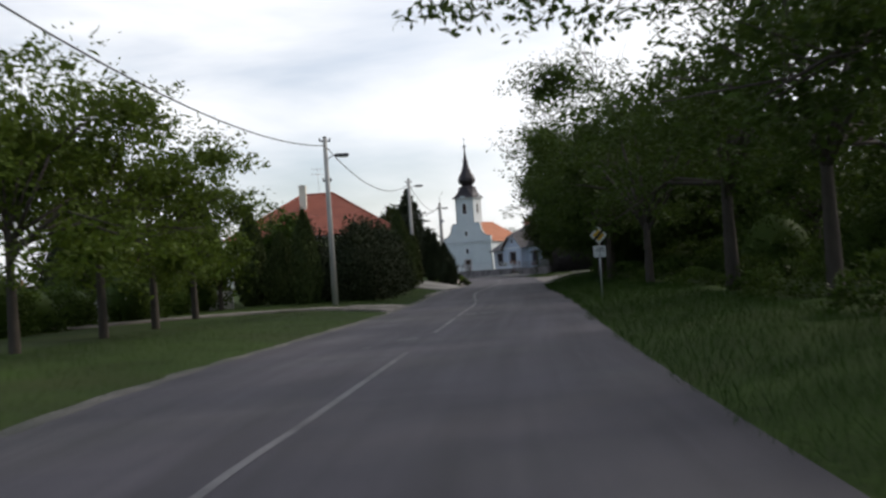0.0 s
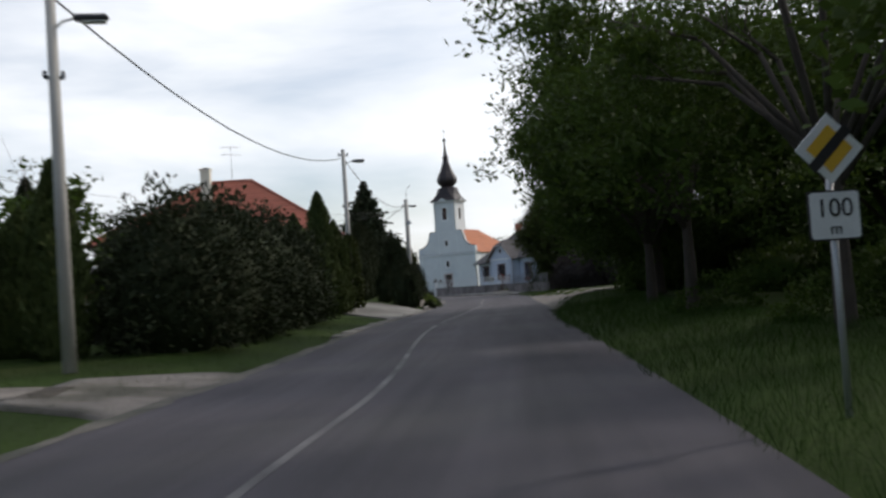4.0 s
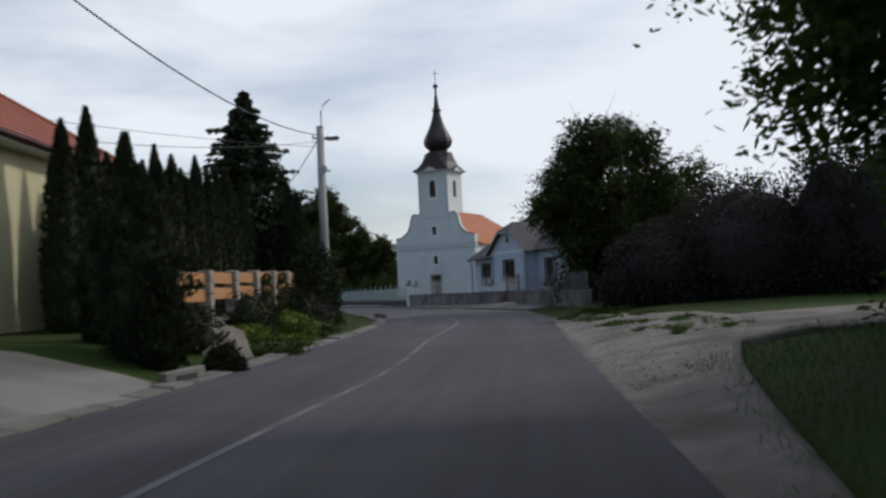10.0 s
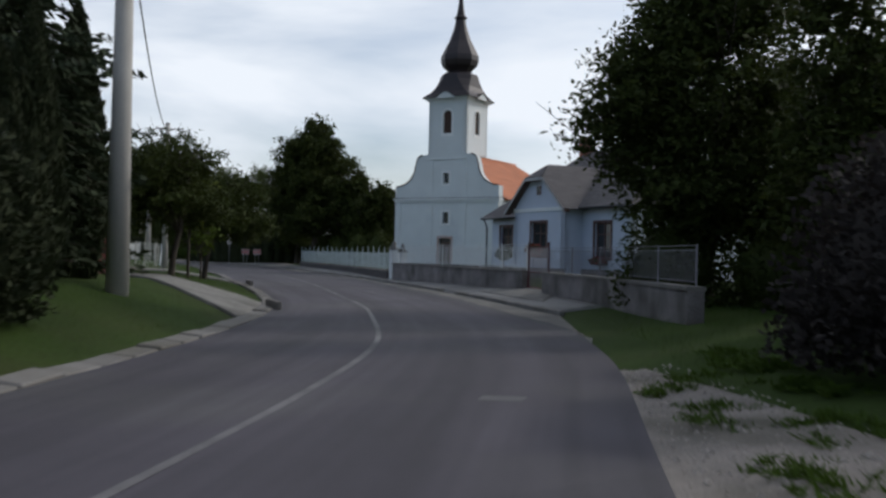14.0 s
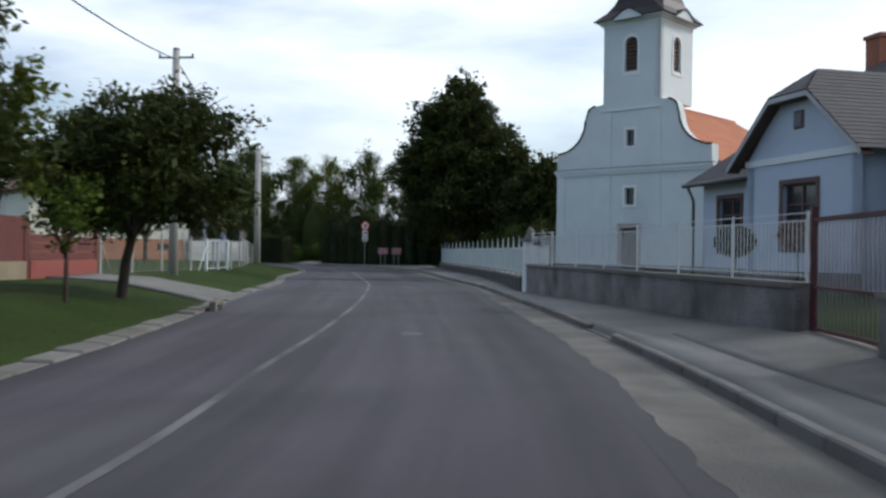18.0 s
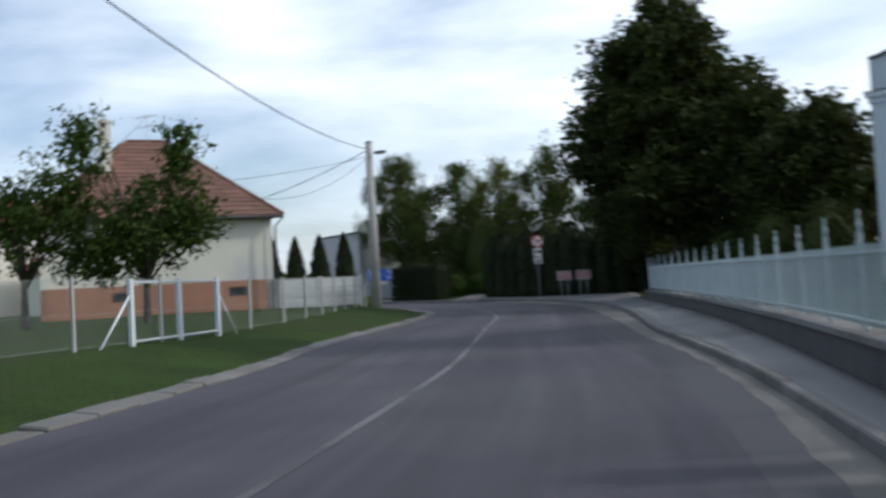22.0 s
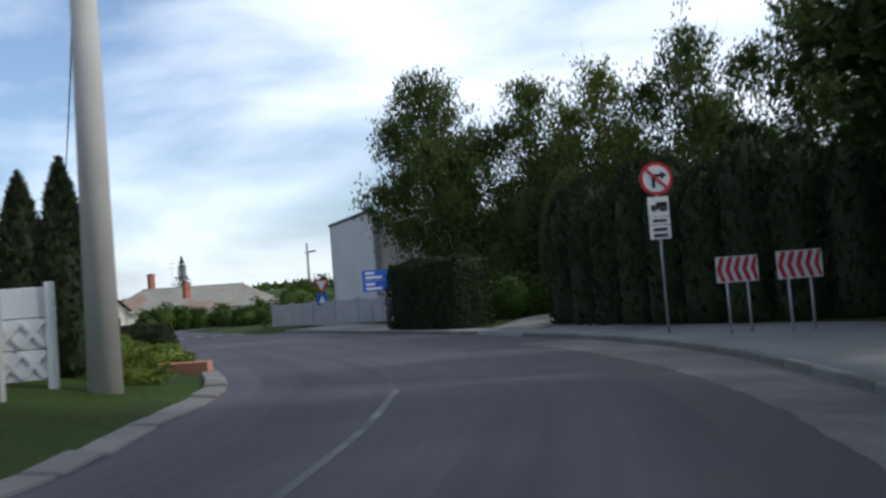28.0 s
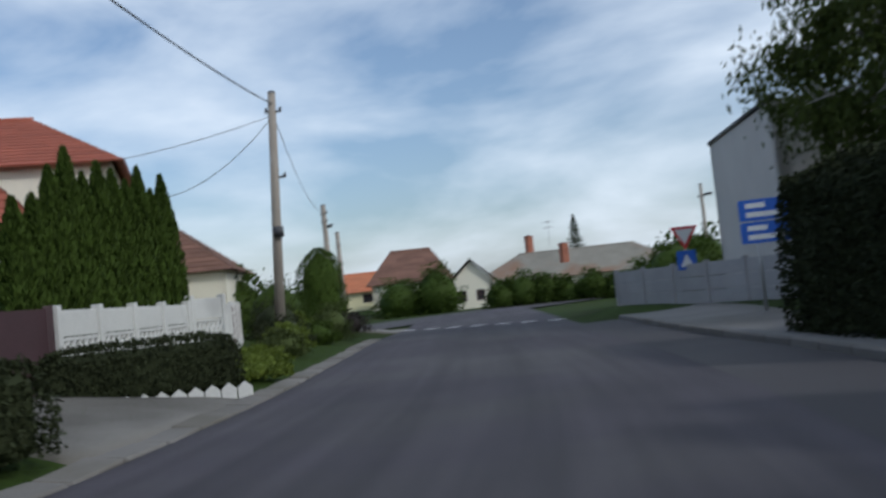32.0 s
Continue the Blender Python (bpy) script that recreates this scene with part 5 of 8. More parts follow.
ridge_caps(H1, [(ra, rb), (E1[0], ra), (E1[1], ra), (E1[3], rb)], TILE_RED)
bm = bmesh.new()
box(bm, XW - o + 0.05, HX + o - 0.05, HY - o + 0.05, YN + o - 0.05, HE - 0.16, HE - 0.02)
sf = part("soffit", bm, PLASTER_W, H1)
sf.matrix_basis = H1.matrix_world.inverted()
for a, b in ((E1[0], E1[1]), (E1[3], E1[0])):
    gutter(H1, Vector(a) - Vector((0, 0, 0.04)), Vector(b) - Vector((0, 0, 0.04)), 0.08, REDPAINT)
downpipe(H1, (HX + 0.4, HY - 0.1, HE - 0.05), zb1, REDPAINT, (-0.32, 0.22))
chimney(H1, -12.6, 84.8, 6.8, 9.85, 0.6, WHITEWALL)
aerial(-11.4, 87.3, 9.2, 11.8, 30)

# white house with a terracotta plinth on the bend
H4 = thing("white_house", -26.9, 165.2, gz(-26.9, 165.2) - 0.05, 232, "white rendered house with weathered brown hip roof", "house")
m4 = H4.matrix_world
z4 = m4.translation.z


def h4(x, y, z=0.0):
    return m4 @ Vector((x, y, z))


def wall4(a, b, lo, hi, op, mat, inset=0.0, name="wall"):
    return wall(H4, h4(*a).xy, h4(*b).xy, lo, hi, op, mat, name)


# x runs along the street front away from the corner, y into the plot (to the right of x it is negative)
wall4((10.5, -0.0), (0.0, -0.0), z4, z4 + 1.5, [(3.0, 0.9, 0.75, 1.2), (8.3, 0.9, 0.75, 1.2)], TERRA, name="plinth_wall")
wq, mq = wall4((10.5, -0.04), (0.0, -0.04), z4 + 1.5, z4 + 4.7, [(1.2, 1.3, 1.0, 2.3)], WHITEWALL)
window(H4, mq, 1.2, 1.3, 1.0, 2.3, WHITEPAINT)
for xx in (3.0, 8.3):
    window(H4, Matrix.Translation((*h4(10.5, 0).xy, z4)) @ Matrix.Rotation(math.atan2(*(h4(0, 0) - h4(10.5, 0)).yx), 4, "Z"), xx, 0.9, 0.75, 1.2, DARKWOOD, bars=False)
wall4((0.0, 0.0), (0.0, -9.0), z4, z4 + 4.7, [], WHITEWALL)
wall4((0.0, -9.0), (10.5, -9.0), z4, z4 + 4.7, [], WHITEWALL)
wall4((10.5, -9.0), (10.5, 0.0), z4, z4 + 4.7, [], WHITEWALL)
e4 = [h4(-0.5, 0.5, 4.6), h4(11.0, 0.5, 4.6), h4(11.0, -9.5, 4.6), h4(-0.5, -9.5, 4.6)]
r4 = [h4(4.4, -4.5, 8.9), h4(6.2, -4.5, 8.9)]
roof(H4, [(e4[0], e4[1], r4[0], r4[1]), (e4[2], e4[3], r4[1], r4[0]), (e4[3], e4[0], r4[0], r4[0]), (e4[1], e4[2], r4[1], r4[1])], TILE_BROWN, label="weathered brown tile hip roof")
ridge_caps(H4, [(r4[0], r4[1]), (e4[0], r4[0]), (e4[1], r4[1]), (e4[3], r4[0])], TILE_BROWN)
gutter(H4, e4[0] - Vector((0, 0, 0.06)), e4[1] - Vector((0, 0, 0.06)), 0.08)
downpipe(H4, e4[0] - Vector((0, 0, 0.1)), z4, kick=(-0.3, -0.3))
chimney(H4, *h4(7.4, -2.6).xy, z4 + 6.2, z4 + 9.5, 0.55, WHITEWALL, 52)
aerial(*h4(5.2, -4.4).xy, z4 + 8.7, z4 + 10.3)


def small_house(name, x, y, turn, w, d, eave, ridge, wall_mat, roof_mat, label, wins=(), gable=True, hip=0.0, chim=None, z=None):
    """A plain house: x along its long side, y its depth; windows as (side, along, width, low, high)."""
    z0 = (gz(x, y) if z is None else z) - 0.1
    ob = thing(name, x, y, z0, turn, label, "house")
    m = ob.matrix_world
    cs = [(0, 0), (w, 0), (w, d), (0, d)]
    for k in range(4):
        op = [(a, ww, lo, hi) for s, a, ww, lo, hi in wins if s == k]
        _, mm = wall(ob, wp(m, *cs[k]), wp(m, *cs[(k + 1) % 4]), z0, z0 + eave, op, wall_mat)
        for a, ww, lo, hi in op:
            window(ob, mm, a, ww, lo, hi, surround=None)
    o = 0.4
    hx = hip
    A, B, C, D = (m @ Vector(p) for p in ((-o, -o, eave - 0.1), (w + o, -o, eave - 0.1), (w + o, d + o, eave - 0.1), (-o, d + o, eave - 0.1)))
    R0, R1 = m @ Vector((hx - (o if not hx else 0), d / 2, ridge)), m @ Vector((w - hx + (o if not hx else 0), d / 2, ridge))
    sl = [(A, B, R0, R1), (C, D, R1, R0)]
    if hx:
        sl += [(D, A, R0, R0), (B, C, R1, R1)]
    else:
        for xx in (0, w - 0.3):
            g = part("gable_wall", prism(bmesh.new(), [(0, eave), (d, eave), (d / 2, ridge - 0.15)], 0.3), wall_mat, ob)
            g.matrix_basis = Matrix.Translation((xx, 0, 0)) @ Matrix.Rotation(radians(90), 4, "Z") @ Matrix.Translation((0, -0.3, 0))
    roof(ob, sl, roof_mat)
    ridge_caps(ob, [(R0, R1)], roof_mat)
    if chim:
        for cx, cy, top in chim:
            chimney(ob, *(m @ Vector((cx, cy, 0))).xy, z0 + eave, z0 + top, 0.5, BRICK, turn)
    return ob

# ---- far houses round the junction ----
small_house("tall_house", -55.5, 169.0, 80, 11.0, 9.0, 6.15, 8.5, WHITEWALL, TILE_RED, "white house with steep red tile roof", ((0, 8.0, 1.2, 2.9, 4.2),), hip=2.8, chim=())
small_house("low_wing", -49.2, 170.4, 80, 7.4, 4.6, 3.0, 5.4, WHITEWALL, TILE_RED, "low white wing with red roof behind the thujas", hip=2.0)
small_house("side_house", -65.8, 175.6, 70, 10.0, 8.0, 2.9, 5.9, WHITEWALL, TILE_BROWN, "low white house with brown-red roof behind the fence", ((0, 7.0, 1.2, 1.0, 2.2),), hip=3.6, chim=((5.6, 4.0, 6.9),))
small_house("gable_house", -89.0, 212.2, 152, 6.0, 3.4, 2.3, 4.1, WHITEWALL, OLDROOF, "small white gabled house by the junction", ((3, 0.5, 0.7, 0.7, 1.6), (3, 2.0, 0.7, 0.7, 1.6)))
small_house("long_house", -98.5, 215.5, 56, 19.0, 8.0, 2.1, 4.5, WHITEWALL, OLDROOF, "long low house with grey mossy roof", (), hip=4.0, chim=())
small_house("orange_house", -104.5, 204.5, 66, 9.0, 7.0, 1.9, 3.6, CREAM, TILE_ORANGE, "yellow house with bright orange roof", ((0, 2.0, 1.0, 0.8, 1.6), (0, 5.0, 1.0, 0.8, 1.6)), chim=((6.0, 3.5, 4.2),))
small_house("brown_house", -94.0, 203.6, 64, 6.5, 8.0, 2.2, 4.9, WHITEWALL, TILE_BROWN, "white house with steep brown roof behind trees", hip=1.5)
lh = bpy.data.objects["long_house"]
chimney(lh, -92.0, 221.3, 3.0, 4.6, 0.6, BRICK, 0), chimney(lh, -100.5, 222.9, 3.0, 6.0, 0.6, BRICK, 0)
aerial(-94.5, 221.5, 4.5, 7.0)
warehouse = thing("warehouse", -51.2, 202.2, 0.3, 0, "plain grey rendered two-storey building", "building")
wm = warehouse.matrix_world
wu = Vector((0.86, -0.50)).normalized()
wn2 = Vector((-wu.y, wu.x))
c0 = Vector((-51.2, 202.2))
c1, c2, c3 = c0 + wu * 9, c0 + wu * 9 + wn2 * 12, c0 + wn2 * 12
for a, b, op in ((c0, c1, []), (c1, c2, []), (c2, c3, []), (c3, c0, [])):
    _, mm = wall(warehouse, a, b, 0.3, 6.1, op, GREYWALL)
    for o4 in op:
        window(warehouse, mm, *o4, frame_mat=WHITEPAINT)
for a, b in ((c0, c1), (c3, c0)):
    cp = part("parapet_coping", bm_path([Vector((*a, 6.14)), Vector((*b, 6.14))], 0.1, 6), DARKMETAL, warehouse)
    cp.matrix_basis = wm.inverted()
deck = part("roof_deck", mesh_of("roof_deck", [(*c0, 5.9), (*c1, 5.9), (*c2, 5.9), (*c3, 5.9)], [(0, 1, 2, 3)], OLDROOF), OLDROOF, warehouse)
deck.matrix_basis = wm.inverted()

# ---- walls and fences on the church side ----
WALL_A = smooth_line([(11.75, 104.6), (11.0, 112), (9.7, 118.2)], 1.0)
WALL_B = smooth_line([(9.12, 120.95), (5.8, 129.2), (2.6, 136.6)], 1.0)
WALL_C = smooth_line([(2.2, 137.6), (-0.5, 146.0), (-4.6, 157.0), (-8.9, 167.6)], 1.0)


def low_wall(line, top, name, label, thick=0.35, body=OLDWALL):
    """A retaining wall with a coping along a line of ground points."""
    ob = thing(name, *line[0], 0.0, 0, label, "wall", kind="structure")
    n = len(line)
    h = heights(line)
    for nm, z0, z1, mat, grow in (("wall_body", h - 0.4, top - 0.08 + 0 * h, body, 0.0), ("coping", top - 0.078 + 0 * h, top + 0 * h, KERB, 0.04)):
        o2, i2 = offset(line, thick / 2 + grow), offset(line, -thick / 2 - grow)
        v = np.concatenate([np.column_stack([o2, z0]), np.column_stack([i2, z0]), np.column_stack([o2, z1]), np.column_stack([i2, z1])])
        f = []
        for i in range(n - 1):
            f += [(i, i + 1, 2 * n + i + 1, 2 * n + i), (n + i + 1, n + i, 3 * n + i, 3 * n + i + 1), (2 * n + i, 2 * n + i + 1, 3 * n + i + 1, 3 * n + i)]
        f += [(0, 2 * n, 3 * n, n), (n - 1, 2 * n - 1, 4 * n - 1, 3 * n - 1)]
        p = part(nm, mesh_of(nm, v, f, mat), mat, ob)
        p.matrix_basis = ob.matrix_world.inverted()
    return ob


low_wall(WALL_A, 1.02, "yard_wall", "weathered low yard wall with mossy coping")
low_wall(WALL_B, 1.02, "yard_wall", "weathered low churchyard wall with coping")
low_wall(WALL_C, 0.6, "church_wall", "dark low wall under the picket fence", body=DARKWALL)


def rail_fence(line, z, h, spacing, label, mat, post_r=0.05, step=0.11, r=0.011, sheet=None, finial=True):
    """Iron railings: posts with finials, rails and thin pickets between them."""
    d = np.concatenate([[0], np.cumsum(np.linalg.norm(np.diff(line, axis=0), axis=1))])
    k = max(1, round(d[-1] / spacing))
    pts = even(line, k + 1)
    fence = thing("railing_fence", *pts[0], z, 0, label, "fence")
    inv = fence.matrix_world.inverted()
    L = float(np.mean(np.linalg.norm(np.diff(pts, axis=0), axis=1)))
    pk = bm_mesh(bm_box(-r, r, -r, r, 0.06, h * 0.88), "picket", mat)
    npk = int(L / step)
    post_bm = bmesh.new()
    box(post_bm, -post_r, post_r, -post_r, post_r, 0, h, bevel=0.01)
    if finial:
        lathe([(post_r * 1.1, h), (post_r * 0.5, h + 0.05), (post_r * 1.0, h + 0.11), (post_r * 0.35, h + 0.17), (0.008, h + 0.27)], 8, post_bm)
    pm = bm_mesh(post_bm, "fence_post", mat)
    rm = bm_mesh(bm_box(0, L, -post_r * 0.4, post_r * 0.4, -post_r * 0.4, post_r * 0.4), "rail", mat)
    sm = bm_mesh(bm_box(0.06, L - 0.06, 0.02, 0.03, 0.12, h * 0.82), "sheet", sheet) if sheet else None
    for i, p in enumerate(pts):
        part("fence_post", pm, mat, fence).matrix_basis = inv @ Matrix.Translation((*p, z))
        if i < k:
            a = math.atan2(*(pts[i + 1] - p)[::-1])
            M = inv @ Matrix.Translation((*p, z)) @ Matrix.Rotation(a, 4, "Z")
            for j in range(npk):
                part("picket", pk, mat, fence).matrix_basis = M @ Matrix.Translation(((j + 0.5) * L / npk, 0, 0))
            for rz in ((0.12, h * 0.8) if finial else (0.1, h * 0.86, h * 0.97)):
                part("rail", rm, mat, fence).matrix_basis = M @ Matrix.Translation((0, 0, rz))
            if sm:
                part("sheet", sm, sheet, fence).matrix_basis = M
    return fence


rail_fence(WALL_C, 0.6, 1.1, 1.75, "pale turquoise iron picket fence with pointed posts", GREENPAINT, 0.03, 0.15, 0.011)
rail_fence(WALL_B, 1.02, 1.0, 2.4, "pale painted iron railing on a low wall", WHITEPAINT, 0.02, 0.12, 0.006, None, False)
rail_fence(WALL_A, 1.02, 0.85, 2.6, "grey iron railing on a low wall", GATEGREY, 0.018, 0.14, 0.005, None, False)


def gate_pillar(x, y, h, s, label):
    ob = thing("gate_pillar", x, y, gz(x, y) - 0.1, 25, label, "gate pillar", "church gate pillars")
    part("shaft", bm_box(-s / 2, s / 2, -s / 2, s / 2, 0, h, bevel=0.02), WHITEPAINT, ob)
    part("capstone", bm_box(-s / 2 - 0.06, s / 2 + 0.06, -s / 2 - 0.06, s / 2 + 0.06, h, h + 0.1, bevel=0.02), CONCRETE, ob)
    cap = lathe([(s * 0.5, h + 0.1), (s * 0.28, h + 0.18), (s * 0.36, h + 0.3), (s * 0.2, h + 0.42), (0.03, h + 0.48)], 12)
    part("finial", cap, CONCRETE, ob)


gate_pillar(2.45, 137.1, 1.75, 0.42, "whitewashed church gate pillar with stone cap")
gate_pillar(3.05, 135.8, 1.6, 0.34, "whitewashed church gate pillar with stone cap")


def iron_gate(x, y, turn, w, h, mat, label):
    ob = thing("iron_gate", x, y, gz(x, y), turn, label, "gate")
    bm = bmesh.new()
    for b in ((0, 0.06, 0.05, h), (w - 0.06, w, 0.05, h), (0.06, w - 0.06, 0.08, 0.13), (0.06, w - 0.06, h - 0.06, h), (0.06, w - 0.06, h * 0.4, h * 0.4 + 0.04)):
        box(bm, b[0], b[1], -0.025, 0.025, b[2], b[3])
    part("gate_frame", bm, mat, ob)
    n = int(w / 0.13)
    pm = bm_mesh(bm_tube((0, 0, 0.1), (0, 0, h - 0.06), 0.012, 0.012, 6), "bar", GATEGREY)
    for i in range(1, n):
        part("bar", pm, GATEGREY, ob).matrix_basis = Matrix.Translation((i * w / n, 0, 0))
    for xx in (-0.08, w + 0.02):
        part("gate_post", bm_box(xx, xx + 0.07, -0.04, 0.04, -0.2, h + 0.15), mat, ob)
    return ob


iron_gate(9.2, 120.8, -78, 2.55, 1.62, REDPAINT, "dark red iron yard gate")

# ---- wooden fence with stone posts in front of the clipped evergreens ----
plank_fence = thing("plank_fence", -0.4, 82.5, 0.46, 90, "low fence of orange planks between stone posts", "fence")
for i in range(7):
    y = i * 2.75
    z0 = gz(-0.4, 82.5 + y) - 0.46
    sp1 = part("stone_post", bm_box(y - 0.14, y + 0.14, -0.14, 0.14, z0 - 0.25, z0 + 1.58), CONCRETE, plank_fence, "rough grey stone post")
    for k in range(6):
        part("stone", bm_box(y - 0.17 + random.uniform(-0.02, 0.02), y + 0.17 + random.uniform(-0.02, 0.02), -0.17, 0.17, z0 - 0.2 + k * 0.3, z0 - 0.2 + k * 0.3 + 0.285, bevel=0.03), STONE, sp1)
    if i < 6:
        part("stone_base", bm_box(y + 0.17, y + 2.58, -0.13, 0.13, z0 - 0.3, z0 + 0.42, bevel=0.02), STONE, plank_fence)
        for z1 in (0.88, 1.27):
            part("plank", bm_box(y + 0.12, y + 2.63, -0.03, 0.02, z1 + z0, z1 + z0 + 0.29, bevel=0.008), WOOD, plank_fence)

# ---- brown and red fences, wire mesh fence, white concrete fence ----


def panel_fence(name, pts, h, mat, label, step=2.4, base=0.3, base_mat=None, slat=None, post_mat=None):
    ob = thing(name, *pts[0], 0, 0, label, "fence")
    inv = ob.matrix_world.inverted()
    line = smooth_line(pts, 0.5)
    k = max(1, round(np.sum(np.linalg.norm(np.diff(line, axis=0), axis=1)) / step))
    P2 = even(line, k + 1)
    for i, p in enumerate(P2):
        z = gz(*p)
        part("fence_post", bm_box(-0.07, 0.07, -0.07, 0.07, -0.2, h + 0.06, bevel=0.01), post_mat or base_mat or mat, ob).matrix_basis = inv @ Matrix.Translation((*p, z))
        if i < k:
            q = P2[i + 1]
            L = float(np.linalg.norm(q - p))
            M = inv @ Matrix.Translation((*p, (z + gz(*q)) / 2)) @ Matrix.Rotation(math.atan2(*(q - p)[::-1]), 4, "Z")
            part("fence_base", bm_box(0.07, L - 0.07, -0.1, 0.1, -0.3, base), base_mat or mat, ob).matrix_basis = M
            if slat:
                n = int((h - base) / slat)
                for s in range(n):
                    part("slat", bm_box(0.06, L - 0.06, -0.02, 0.02, base + 0.02 + s * slat, base + (s + 1) * slat - 0.02, bevel=0.004), mat, ob).matrix_basis = M
            else:
                part("panel", bm_box(0.06, L - 0.06, -0.025, 0.025, base + 0.004, h), mat, ob).matrix_basis = M
    return ob


panel_fence("board_fence", [(-3.95, 113.8), (-5.3, 117.6), (-7.4, 122.5), (-9.2, 127.5)], 1.6, FENCEBROWN, "dark red-brown board fence on a cream base", 2.2, 0.45, CREAMBASE, None, FENCEBROWN)
panel_fence("red_gate_fence", [(-6.5, 110.9), (-4.0, 113.7)], 1.72, REDPANEL, "rust-red sheet gate at the end of a drive", 2.0, 0.06, REDPAINT)
panel_fence("red_gate_fence", [(-9.3, 127.7), (-10.3, 130.6), (-11.2, 133.2)], 1.45, FENCEBROWN, "dark red-brown boarded fence with rust-red base", 2.7, 0.5, REDPANEL, 0.24, FENCEBROWN)
MESHLINE = smooth_line([(-11.3, 133.6), (-12.3, 138.3), (-13.0, 143.4), (-14.0, 147.0), (-15.3, 150.05), (-16.1, 152.45), (-18.3, 157.4), (-20.7, 162.3), (-22.9, 167.2)], 0.5)
WIRE = surface("grey_wire_mesh", (0.35, 0.37, 0.34), 0.6, 0.1, 2.0, 30.0, 0, metal=0.3)
mesh_fence = thing("wire_fence", -11.3, 133.6, 0, 0, "wire mesh fence on whitish concrete posts", "fence")
inv = mesh_fence.matrix_world.inverted()
mp = even(MESHLINE, 14)
post_me = bm_mesh(bm_box(-0.034, 0.034, -0.034, 0.034, -0.3, 1.42, bevel=0.008), "fence_post", POLE_C)
for i, p in enumerate(mp):
    z = gz(*p)
    part("fence_post", post_me, POLE_C, mesh_fence).matrix_basis = inv @ Matrix.Translation((*p, z))
    if i < len(mp) - 1:
        q = mp[i + 1]
        L = float(np.linalg.norm(q - p))
        M = inv @ Matrix.Translation((*p, (z + gz(*q)) / 2)) @ Matrix.Rotation(math.atan2(*(q - p)[::-1]), 4, "Z")
        vs, fs = [], []
        s, r = 0.075, 0.0022
        for k in np.arange(-1.36, L, s):
            for sg in (1, -1):
                x0, z0, x1, z1 = (k, 0.03, k + 1.36, 1.39) if sg > 0 else (k, 1.39, k + 1.36, 0.03)
                lo, hi = max(0.0, x0), min(L, x1)
                if hi - lo < 0.05:
                    continue
                za, zb_ = z0 + (z1 - z0) * (lo - x0) / 1.36, z0 + (z1 - z0) * (hi - x0) / 1.36
                b0 = len(vs)
                vs += [(lo, 0, za - r), (hi, 0, zb_ - r), (hi, 0, zb_ + r), (lo, 0, za + r)]
                fs.append((b0, b0 + 1, b0 + 2, b0 + 3))
        part("wire_mesh", mesh_of("wire_mesh", vs, fs, WIRE), WIRE, mesh_fence).matrix_basis = M
        for wz in (0.06, 0.7, 1.36):
            part("tension_wire", bm_tube((0, 0, wz), (L, 0, wz), 0.004, 0.004, 4), WIRE, mesh_fence).matrix_basis = M
part("brace", bm_tube((*mp[0], gz(*mp[0]) + 1.2), (mp[1][0] * 0.3 + mp[0][0] * 0.7, mp[1][1] * 0.3 + mp[0][1] * 0.7, gz(*mp[0])), 0.03, 0.03, 6), POLE_C, mesh_fence).matrix_basis = inv
# white pipe gate in the mesh fence, with slanting stays
garden_gate = thing("garden_gate", -13.0, 143.4, gz(-13.3, 145.0), 0, "white-painted pipe gate in the wire fence", "gate")
gi = garden_gate.matrix_world.inverted()
gzz = garden_gate.matrix_world.translation.z
gate_pts = [Vector((-12.95, 143.35, gzz)), Vector((-13.42, 145.2, gzz)), Vector((-13.92, 147.0, gzz))]
for p in gate_pts:
    part("gate_post", bm_box(p.x - 0.055, p.x + 0.055, p.y - 0.055, p.y + 0.055, gzz - 0.3, gzz + 1.42, bevel=0.01), WHITEPAINT, garden_gate).matrix_basis = gi
for a, b in zip(gate_pts[:-1], gate_pts[1:]):
    for z in (0.1, 1.34):
        part("gate_rail", bm_tube(a + Vector((0, 0, z)), b + Vector((0, 0, z)), 0.028, 0.028, 8), WHITEPAINT, garden_gate).matrix_basis = gi
for p, d in ((gate_pts[0], (0.25, -1.1)), (gate_pts[2], (-0.35, 1.05))):
    part("stay", bm_tube(p + Vector((0, 0, 1.1)), p + Vector((d[0], d[1], -0.05)), 0.028, 0.028, 8), WHITEPAINT, garden_gate).matrix_basis = gi


